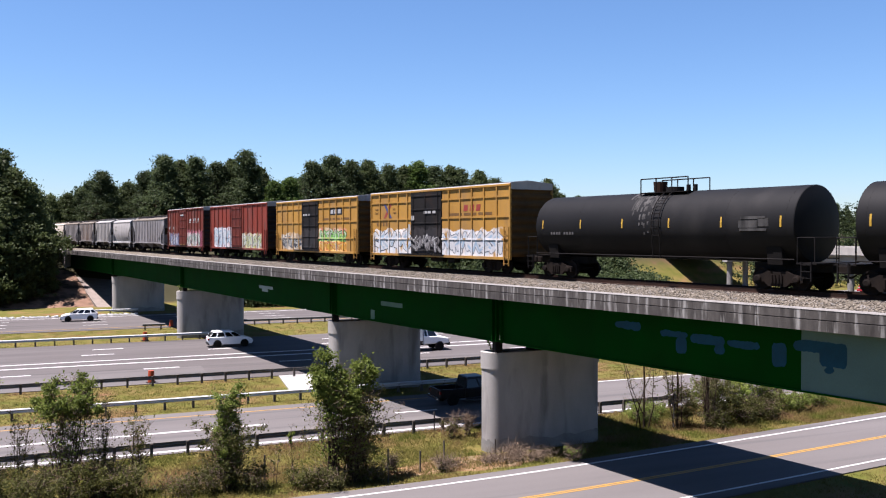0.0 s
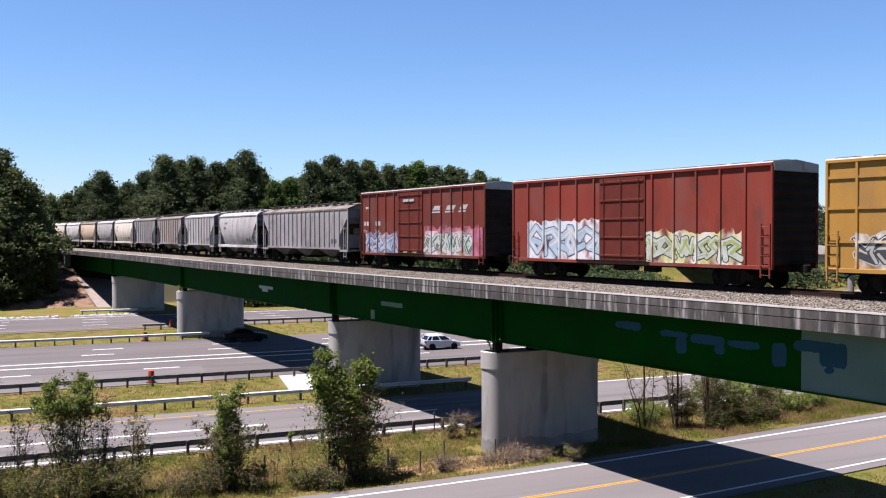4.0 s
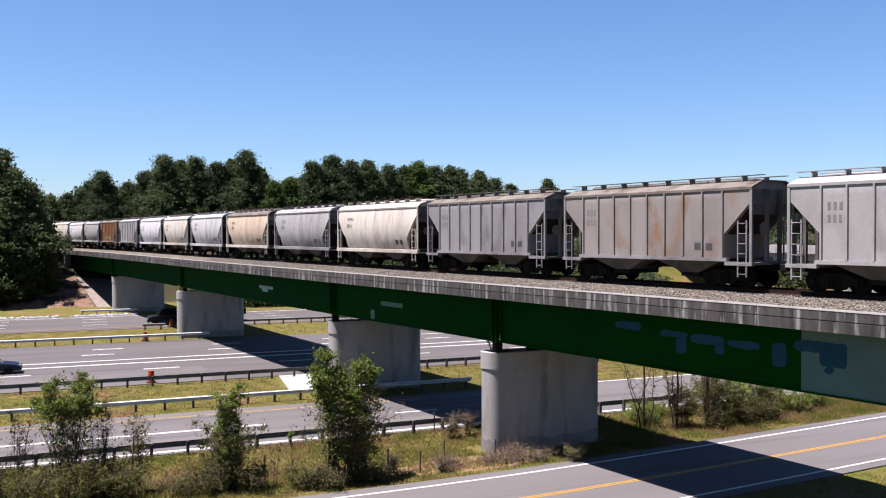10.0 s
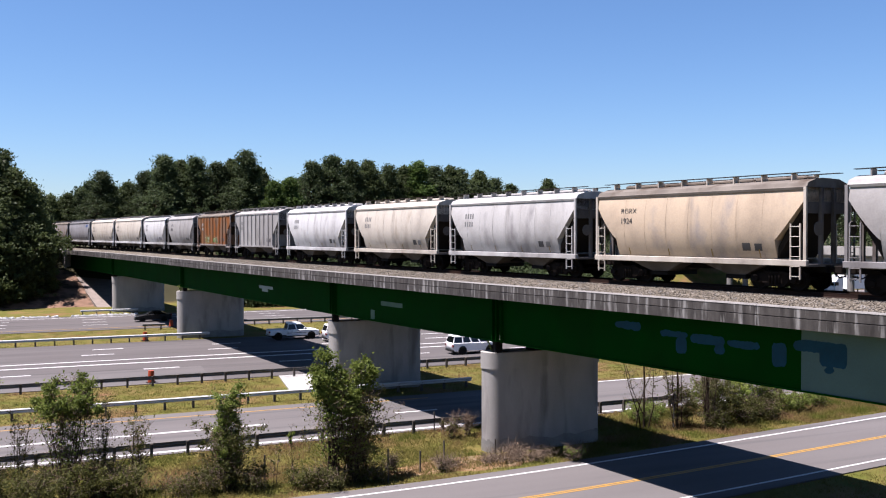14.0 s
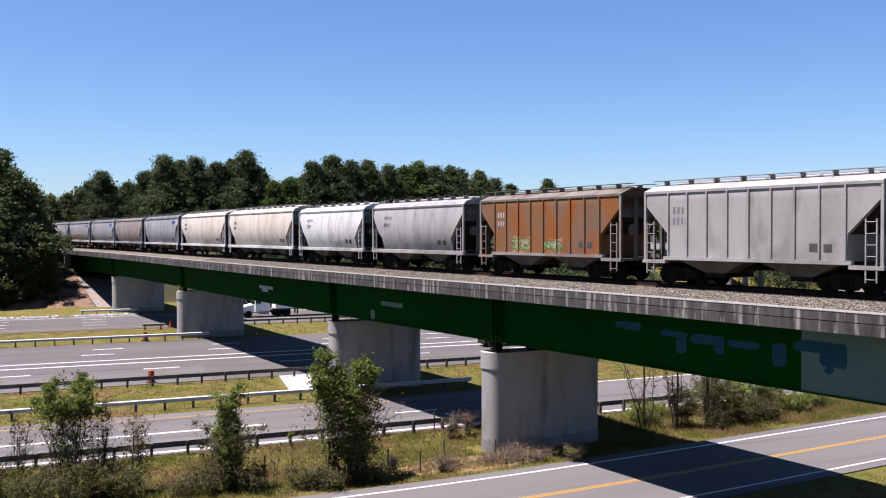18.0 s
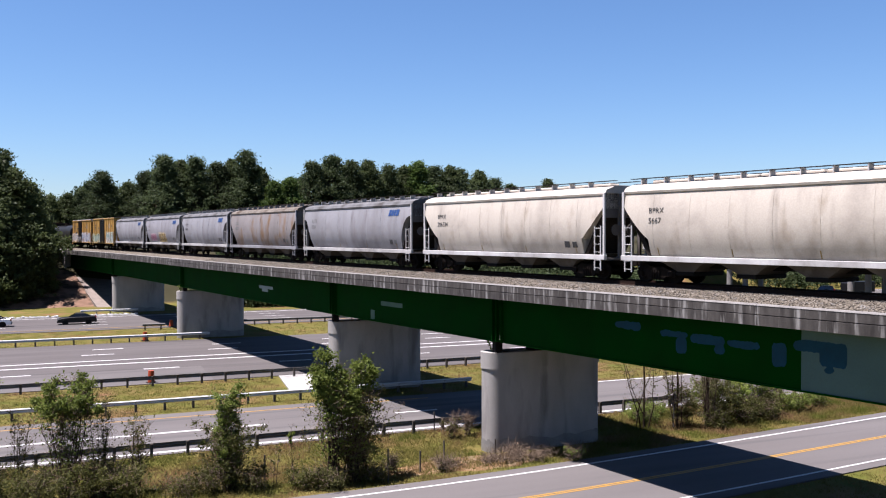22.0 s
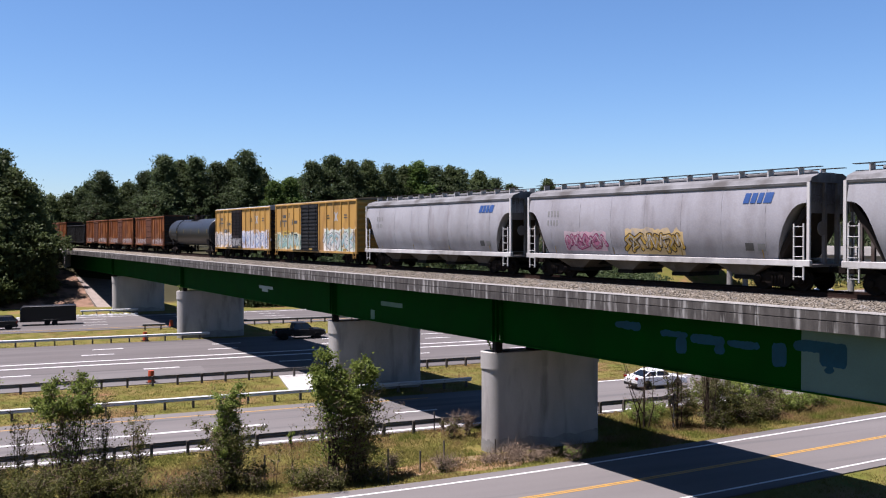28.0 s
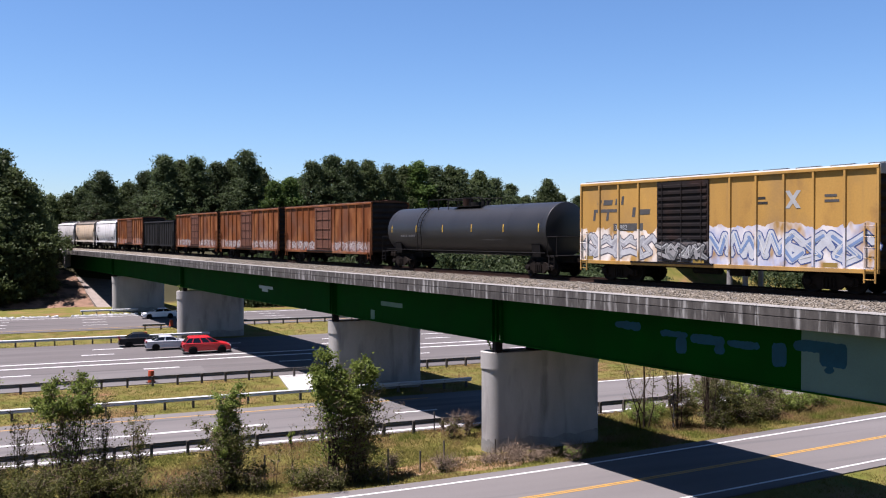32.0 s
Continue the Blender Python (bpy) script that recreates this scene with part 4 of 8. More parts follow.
P_DOORT = paint("black_boxcar_door_tagged", (0.022, 0.022, 0.024), (0.03, 0.028, 0.027), 0.7, dirt=0.06, rust=(0.05, 0.035, 0.028), rust_at=0.62, tone=0.4,
                tags=((-2.4, 0.9, 1.1, 2.7, ((0.025, 0.025, 0.027), (0.035, 0.032, 0.032), (0.16, 0.15, 0.15)), 41),))
P_DOORW = paint("black_louvred_door_tagged", (0.022, 0.02, 0.022), (0.035, 0.028, 0.026), 0.7, dirt=0.06, rust=(0.06, 0.035, 0.028), rust_at=0.6, tone=0.4,
                tags=((-2.7, 0.9, 1.05, 2.0, ((0.28, 0.27, 0.27), (0.07, 0.06, 0.06), (0.03, 0.03, 0.03)), 42),))
P_DOORR = mat("red_brown_door", (0.22, 0.045, 0.028), (0.16, 0.036, 0.024), 0.6, scale=2, fine=14)
P_DOORB = mat("faded_brown_door", (0.26, 0.12, 0.08), (0.18, 0.09, 0.06), 0.7, scale=2, fine=14)
P_ROOFP = mat("pale_galvanised_roof", (0.72, 0.71, 0.7), (0.58, 0.55, 0.52), 0.5, 0.0, scale=1, fine=14, c3=(0.4, 0.26, 0.16), c3_at=0.66, c3_scale=1.5)
P_ROOFT = mat("tan_roof", (0.5, 0.4, 0.25), (0.4, 0.31, 0.19), 0.7, scale=1, fine=14)
P_HROOF = mat("dusty_hopper_roof", (0.4, 0.355, 0.3), (0.27, 0.235, 0.2), 0.8, scale=0.9, fine=12, c3=(0.16, 0.12, 0.09), c3_at=0.58, c3_scale=0.7)
P_ROOFR = mat("rusty_roof", (0.2, 0.1, 0.06), (0.13, 0.07, 0.045), 0.8, scale=1, fine=14)
P_BAY = mat("grimy_hopper_bay", (0.3, 0.265, 0.23), (0.16, 0.138, 0.12), 0.8, scale=0.9, stretch=(1, 1, 0.4), fine=12, c3=(0.34, 0.31, 0.28), c3_at=0.62, c3_scale=1.2)
# these three end colours hold the ends' shade as well as dirt
P_HEND = mat("shaded_dusty_hopper_end", (0.36, 0.33, 0.31), (0.2, 0.175, 0.16), 0.8, scale=0.9, stretch=(1, 1, 0.5), fine=12, c3=(0.13, 0.1, 0.085), c3_at=0.58, c3_scale=0.9)
P_DKEND = mat("shaded_grimy_dark_end", (0.07, 0.055, 0.045), (0.04, 0.033, 0.03), 0.8, scale=1, fine=14)
P_YELEND = mat("shaded_dirty_yellow_end", (0.2, 0.12, 0.045), (0.12, 0.075, 0.035), 0.7, scale=1, fine=14)
P_CREAM = paint("cream_hopper_paint", (0.8, 0.64, 0.45), (0.72, 0.58, 0.42), 0.55, (0.5, 0.44, 0.39), 0.62)
P_CREAM2 = paint("pale_cream_hopper_paint", (0.84, 0.76, 0.64), (0.76, 0.69, 0.58), 0.55, (0.5, 0.42, 0.32), 0.64)
P_WHITE = paint("white_hopper_paint", (0.76, 0.74, 0.71), (0.65, 0.63, 0.6), 0.55, (0.36, 0.34, 0.34), 0.62)
P_WHITE2 = paint("bright_white_hopper_paint", (0.88, 0.87, 0.85), (0.8, 0.78, 0.76), 0.55, (0.45, 0.43, 0.4), 0.64)
P_GREY = paint("grey_hopper_paint", (0.40, 0.38, 0.38), (0.33, 0.315, 0.31), 0.65, (0.2, 0.18, 0.175), 0.62)
P_GREYB = paint("grey_hopper_paint_stained", (0.42, 0.375, 0.345), (0.34, 0.30, 0.275), 0.65, (0.32, 0.2, 0.12), 0.6)
P_GREYL = paint("light_grey_hopper_paint", (0.53, 0.51, 0.485), (0.45, 0.43, 0.41), 0.6, (0.3, 0.28, 0.26), 0.63)
P_LROOF = mat("dusty_grey_roof", (0.36, 0.36, 0.37), (0.24, 0.235, 0.235), 0.7, scale=0.9, fine=12, c3=(0.16, 0.15, 0.145), c3_at=0.58, c3_scale=0.8)
P_LILAC = paint("grey_white_hopper_paint", (0.46, 0.455, 0.475), (0.37, 0.365, 0.38), 0.55, (0.33, 0.31, 0.32), 0.6)
P_LILACT = paint("grey_white_hopper_paint_tagged", (0.46, 0.45, 0.475), (0.38, 0.37, 0.395), 0.55, (0.33, 0.31, 0.32), 0.6,
                 tags=((-5.5, -2.5, 1.45, 2.4, ((0.42, 0.2, 0.26), (0.36, 0.26, 0.28), (0.3, 0.1, 0.15)), 31), (-1.2, 2.3, 1.35, 2.5, ((0.5, 0.34, 0.08), (0.42, 0.3, 0.1), (0.06, 0.05, 0.04)), 32)))
P_STAIN = paint("rust_stained_hopper_paint", (0.4, 0.365, 0.355), (0.33, 0.3, 0.285), 0.6, (0.3, 0.19, 0.105), 0.57)
P_RUSTH = paint("rusty_brown_hopper_paint", (0.3, 0.135, 0.05), (0.26, 0.17, 0.11), 0.75, (0.34, 0.12, 0.03), 0.52, tags=((-2.6, -1.0, 1.3, 2.2, ((0.24, 0.13, 0.06), (0.22, 0.2, 0.08), (0.14, 0.32, 0.05)), 33), (0.3, 1.5, 1.3, 2.0, ((0.24, 0.13, 0.06), (0.3, 0.28, 0.24), (0.16, 0.34, 0.05)), 34)))
P_TANK = mat("black_tank_paint", (0.012, 0.012, 0.013), (0.018, 0.0175, 0.018), 0.62, tone=0.34, scale=0.7, stretch=(1, 1, 0.3), fine=14, bump=0.05, c3=(0.035, 0.033, 0.032), c3_at=0.63, c3_scale=0.5, c3_stretch=(1, 1, 0.3))
P_TANK2 = mat("grey_black_tank_paint", (0.03, 0.03, 0.033), (0.045, 0.044, 0.046), 0.4, scale=0.7, stretch=(1, 1, 0.3), fine=14, bump=0.05)
P_GOND = mat("dark_gondola_paint", (0.045, 0.045, 0.045), (0.03, 0.028, 0.027), 0.75, scale=1, fine=14)

M_SPILL = mat("dried_grey_spill", (0.16, 0.155, 0.15), (0.05, 0.05, 0.05), 0.8, scale=2.5, stretch=(1, 1, 0.3), fine=12, bump=0.1)
DECAL_WHITE = mat("white_lettering", (0.75, 0.75, 0.74), (0.6, 0.6, 0.6), 0.6, bump=0.0)
DECAL_BLACK = mat("black_lettering", (0.12, 0.115, 0.115), (0.17, 0.165, 0.16), 0.6, bump=0.0)
DECAL_GREY = mat("worn_grey_lettering", (0.34, 0.335, 0.33), (0.42, 0.41, 0.4), 0.7, bump=0.0)
DECAL_BLUE = mat("blue_emblem_paint", (0.05, 0.12, 0.4), (0.07, 0.15, 0.42), 0.5, bump=0.0)
DECAL_RED = mat("red_emblem_paint", (0.5, 0.06, 0.04), (0.4, 0.07, 0.05), 0.5, bump=0.0)
DECAL_BRIGHT = mat("bright_yellow_panel", (0.85, 0.62, 0.04), (0.75, 0.52, 0.05), 0.5, bump=0.0)
DECAL_YEL = mat("yellow_marking_paint", (0.55, 0.36, 0.06), (0.4, 0.27, 0.06), 0.5, bump=0.0)
DECAL_FADE = mat("faded_brown_lettering", (0.22, 0.12, 0.05), (0.3, 0.17, 0.06), 0.6, bump=0.0)
DECAL_NAVY = mat("dark_blue_emblem_paint", (0.06, 0.08, 0.28), (0.08, 0.1, 0.3), 0.5, bump=0.0)


def hopper_y(z, eave):
    """The bulging side sheet: widest a little under half height, drawn in to the sill and the eave."""
    t = (z - 1.25) / (eave - 1.25) - 0.46
    return -(1.6 - (0.29 * (t / 0.46) ** 2 if t < 0 else 0.2 * (t / 0.54) ** 2))


def decal(car, name, x0, x1, z0, z1, m, eave=None, slant=0.0, lift=0.004, label="", base=1.5):
    """A painted mark lying on the near side; eave: the side is curved."""
    rows = []
    n = 4 if eave else 1
    for i in range(n + 1):
        z = z0 + (z1 - z0) * i / n
        y = (hopper_y(z, eave) if eave else -base) - lift
        d = slant * i / n
        rows.append([(x0 + d, y, z), (x1 + d, y, z), (x1 + d, y - 0.004, z), (x0 + d, y - 0.004, z)])
    return part(name, Mesh().loft(rows), m, car, label)


SPRAY = {}


def spray(c):
    if c not in SPRAY:
        SPRAY[c] = mat("spray_paint_%d" % len(SPRAY), c, tuple(v * 0.8 for v in c), 0.6, scale=2.5, fine=20, bump=0.0, tone=0.5)
    return SPRAY[c]


# strokes of the swollen, interlocked shapes of a sprayed piece, in a unit cell
SWELLS = (((0.05, 0.2), (0.35, 0.95), (0.6, 0.3), (0.95, 0.9), (1.05, 0.15)), ((1.0, 0.9), (0.5, 0.65), (0.05, 0.95), (0.3, 0.4), (0.0, 0.05), (0.9, 0.3)), ((0.1, 0.6), (0.5, 1.0), (0.95, 0.55), (0.55, 0.05), (0.15, 0.35), (0.7, 0.5)), ((0.0, 0.05), (0.6, 0.25), (0.2, 0.6), (0.75, 0.95), (1.1, 0.5)), ((0.3, 0.0), (0.1, 0.75), (0.6, 0.9), (0.9, 0.6), (0.5, 0.35), (1.05, 0.0)))


def graffiti(car, x0, x1, z0, z1, fill, outline, second, seed, eave=None, base=1.5, cell=1.0):
    """A sprayed piece: dark outline, swollen fill and thin inner strokes, each a coat over the last."""
    rng = random.Random(seed)
    coats = [Mesh(), Mesh(), Mesh(), Mesh()]

    def stroke(ms, pts, r, lift):
        for k, (p, q) in enumerate(zip(pts, pts[1:])):
            d = Vector((q[0] - p[0], q[1] - p[1]))
            if d.length < 1e-4:
                continue
            d.normalize()
            n = Vector((-d.y, d.x)) * r
            ring = [(p[0] + n.x, p[1] + n.y)]
            for e, s0 in ((p, 1), (q, -1)):
                for a in (30, 90, 150):
                    v = n.copy()
                    v.rotate(Matrix.Rotation(radians(a), 2))
                    ring.append((e[0] + v.x * s0, e[1] + v.y * s0))
                ring.append((e[0] - n.x * s0, e[1] - n.y * s0) if s0 > 0 else (e[0] + n.x, e[1] + n.y))
                if s0 > 0:
                    ring.append((q[0] - n.x, q[1] - n.y))
            ring = ring[:-1]
            verts = []
            for x, z in ring:
                z = max(z0 - 0.05, min(z1 + 0.12, z))
                verts.append((x, (hopper_y(z, eave) if eave else -base) - lift - 0.0002 * (k % 6), z))
            ms.add(verts, [tuple(range(len(verts)))])

    n = max(2, round((x1 - x0) / ((z1 - z0) * 0.6 * cell)))
    w = (x1 - x0) / n
    for i in range(n):
        pts = [(x0 + w * (i + -0.15 + 1.3 * (u if i % 2 else 1 - u)) + rng.uniform(-0.1, 0.1), z0 + (z1 - z0) * (0.12 + 0.76 * v) + rng.uniform(-0.06, 0.06)) for u, v in SWELLS[rng.randrange(len(SWELLS))]]
        t = min(w, z1 - z0) * rng.uniform(0.15, 0.21)
        up = 0.0014 * (i % 2)
        stroke(coats[0], pts, t + 0.05, 0.004 + up)
        stroke(coats[1], pts, t, 0.008 + up)
        stroke(coats[2], [(x + 0.25 * t, z - 0.3 * t) for x, z in pts[1:-1]], t * 0.45, 0.012 + up)
        stroke(coats[3], [(x - 0.3 * t, z + 0.35 * t) for x, z in pts[:3]], t * 0.13, 0.016 + up)
    for ms, c, lab in zip(coats, (outline, fill, second, (0.85, 0.85, 0.83)), ("dark sprayed outline", "sprayed fill of a graffiti piece", "second sprayed colour", "thin pale sprayed highlight")):
        if ms.v:
            tagged(part("graffiti", ms, spray(c), car, lab), kind="stuff", label=lab)


def number(car, body, x, z, size, m, eave=None, base=1.5):
    me = text_mesh(body, size)
    me.materials.append(m)
    ob = part("lettering", me, m, car, "painted car number")
    ob.location = (x, (hopper_y(z + size * 0.35, eave) if eave else -base) - 0.01, z)


def blue_emblem(car, x, z, eave):
    for i, (a, b) in enumerate(((0, 0.28), (0.35, 0.6), (0.67, 0.9), (0.97, 1.35))):
        decal(car, "emblem_bar", x + a, x + b, z, z + 0.42, DECAL_BLUE, eave, 0.12, 0.012, "slanted blue emblem mark")


def hopper_marks(car, half, eave, num=None, dark=True, emblem=False, ribbed=False, code=""):
    m = (DECAL_BLACK if num else DECAL_GREY) if dark else DECAL_WHITE
    e = None if ribbed else eave
    x = -half + 1.75
    if code:
        number(car, code, x, 3.24, 0.38, m, e, 1.52)
    for k in range(0 if code else 4):
        decal(car, "marking_bar", x + k * 0.24, x + k * 0.24 + 0.13, 3.2, 3.5, m, e, base=1.52)
    if num:
        number(car, num, x, 2.78, 0.38, m, e, 1.52)
    else:
        for k in range(4):
            decal(car, "marking_bar", x + k * 0.23, x + k * 0.23 + 0.12, 2.74, 3.02, m, e, base=1.52)
    decal(car, "data_panel", half - 3.0, half - 2.6, 1.6, 1.92, DECAL_BLACK, e, base=1.52, label="small dark data stencil")
    decal(car, "data_panel", half - 2.4, half - 2.05, 1.6, 1.9, DECAL_BLACK if ribbed else m, e, base=1.52)
    for i in range(0 if ribbed else 4):
        xx = -half + 2.2 + (2 * half - 4.4) * i / 3
        decal(car, "reflector", xx - 0.025, xx + 0.025, 1.32, 1.65, DECAL_YEL, e, lift=0.006, base=1.6 if ribbed else 1.5, label="small yellow reflector strip")
    if emblem:
        blue_emblem(car, half - 3.1, eave - 0.75, eave)


CARS = []


def place(car, rear, front):
    CARS.append((car, (rear + front) / 2))


def build_train():
    def H(m_body, m_sill, rear, front, label, bays=2, style="curved", m_roof=None, m_end=None, num=None, emblem=False, code="", **kw):
        c = hopper(label, (front - rear) / 2, m_body, m_sill, m_roof or (P_HROOF if m_body in (P_CREAM, P_GREY, P_GREYB, P_RUSTH, P_STAIN) else P_LROOF if m_body in (P_LILAC, P_LILACT) else m_body), m_end or P_HEND, bays, style, **kw)
        place(c, rear, front)
        half = (front - rear) / 2
        ev = 4.3 if half > 7.9 and style != 'ribbed' else 4.12
        hopper_marks(c, half, ev, num, m_body not in (P_RUSTH,), emblem, style == 'ribbed', code)
        return c

    place(tank_car("glossy black tank car with yellow reflective stripes", 8.7, P_TANK, 1.58, 2.7), 26.25, 43.65)
    place(tank_car("black tank car with a spilled grey stain and yellow stripes", 8.7, P_TANK, 1.58, 2.7), 8.15, 25.55)
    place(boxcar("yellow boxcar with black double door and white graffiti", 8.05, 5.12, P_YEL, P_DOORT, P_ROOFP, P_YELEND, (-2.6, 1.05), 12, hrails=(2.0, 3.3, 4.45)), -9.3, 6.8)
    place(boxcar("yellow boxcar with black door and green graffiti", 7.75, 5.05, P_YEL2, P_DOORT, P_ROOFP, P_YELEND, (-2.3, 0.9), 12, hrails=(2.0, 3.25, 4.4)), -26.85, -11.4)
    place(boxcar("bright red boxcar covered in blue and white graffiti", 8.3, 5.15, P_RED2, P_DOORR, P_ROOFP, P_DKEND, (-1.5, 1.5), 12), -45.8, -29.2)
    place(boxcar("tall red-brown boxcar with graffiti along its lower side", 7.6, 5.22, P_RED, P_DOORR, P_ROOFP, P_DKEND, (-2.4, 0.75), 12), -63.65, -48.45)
    H(P_GREY, P_GREY, -83.06, -65.77, "grey ribbed covered hopper with three bays", 3, "ribbed", ribs=17)
    H(P_GREYL, P_WHITE, -95.9, -84.6, "pale grey curved-side covered hopper", num='9504', code='CRDX')
    H(P_GREYL, P_GREYL, -108.85, -97.5, "light grey ribbed covered hopper", 2, "ribbed")
    H(P_GREYB, P_GREY, -121.9, -110.4, "grey ribbed covered hopper with brown rust streaks", 2, "ribbed")
    H(P_GREY, P_GREY, -135.0, -123.3, "dull grey ribbed covered hopper", 2, "ribbed")
    H(P_CREAM2, P_CREAM2, -147.9, -136.1, "cream curved-side covered hopper", num='1913', code='RGRX')
    H(P_GREYL, P_GREY, -160.6, -149.2, "dirty grey curved-side covered hopper")
    H(P_CREAM, P_CREAM2, -173.7, -162.1, "tan cream curved-side covered hopper", num='1924', code='RGRX')
    H(P_WHITE, P_WHITE, -186.6, -175.1, "off-white curved-side covered hopper with grime")
    H(P_CREAM2, P_CREAM2, -199.2, -187.95, "pale cream curved-side covered hopper")
    H(P_WHITE2, P_WHITE2, -211.9, -200.5, "white curved-side covered hopper with grey patches")
    H(P_GREYL, P_GREYL, -225.2, -213.7, "pale grey ribbed covered hopper", 2, "ribbed")
    H(P_RUSTH, P_GREYB, -238.1, -226.6, "rust-brown ribbed covered hopper with green graffiti", 2, "ribbed", ribs=9)
    H(P_GREYL, P_GREYL, -251.15, -239.7, "pale grey curved-side covered hopper", num='20613', code='CRDX')
    H(P_WHITE2, P_WHITE, -264.0, -252.45, "white curved-side covered hopper", num="7229", code="RGCX")
    H(P_CREAM2, P_WHITE2, -281.8, -265.2, "long cream-white curved-side covered hopper", 4, inset=1.5, num="5667", code="BPRX")
    H(P_CREAM2, P_WHITE2, -299.45, -282.9, "long cream covered hopper with white side sill", 4, inset=1.5, num='206334', code='BPRX')
    H(P_LILAC, P_WHITE, -318.2, -300.9, "long grey-white covered hopper with blue emblem", 4, inset=1.4, cut="curve", emblem=True)
    H(P_STAIN, P_LILAC, -336.5, -319.7, "long grey covered hopper with orange rust stains", 4, inset=1.4)
    H(P_LILAC, P_WHITE, -354.3, -337.4, "long silver-grey covered hopper", 4, inset=1.4, cut="curve", num='54129', code='GACX', emblem=True)
    H(P_LILACT, P_WHITE, -372.65, -355.6, "long silver-grey covered hopper with pink and yellow graffiti", 4, inset=1.4, cut="curve", emblem=True)
    H(P_LILAC, P_WHITE, -391.1, -374.05, "long silver-grey covered hopper with blue emblem", 4, inset=1.4, cut="curve", emblem=True)
    place(boxcar("old yellow boxcar with black louvred door and green graffiti", 7.8, 4.84, P_YEL3, P_DOOR, P_ROOFT, P_YEL3, (-2.3, 1.0), 11, door_style="louvre"), -408.1, -392.4)
    place(boxcar("old yellow boxcar with black louvred door and blue graffiti", 7.75, 4.78, P_YEL4, P_DOORW, P_ROOFP, P_DKEND, (-2.7, 0.2), 11, door_style="louvre"), -424.9, -409.4)
    place(tank_car("dark grey tank car with a long top walkway", 9.3, P_TANK2, 1.5, 2.55, True), -445.35, -426.75)
    for r, f in ((-462.3, -446.7), (-479.9, -463.9), (-497.1, -480.9)):
        place(boxcar("rusty orange-brown boxcar with pale graffiti along its sill", (f - r) / 2, 4.55, P_BRN, P_DOORB, P_ROOFR, P_DKEND, (-1.7, 1.2), 12), r, f)
    place(boxcar("dark ribbed open gondola", 7.6, 3.9, P_GOND, P_GOND, P_GOND, P_GOND, (-0.2, 0.2), 16, group="train gondolas"), -513.6, -498.4)
    place(boxcar("rusty brown boxcar with a faded door", 7.8, 4.55, P_BRN, P_DOORB, P_ROOFR, P_DKEND, (-1.5, 1.5), 12), -530.3, -514.7)
    H(P_WHITE2, P_WHITE2, -546.0, -531.6, "clean white curved-side covered hopper", 3)
    H(P_CREAM, P_CREAM2, -562.6, -547.4, "tan curved-side covered hopper", 3)
    H(P_WHITE, P_WHITE, -579.0, -564.0, "off-white covered hopper at the tail", 3)


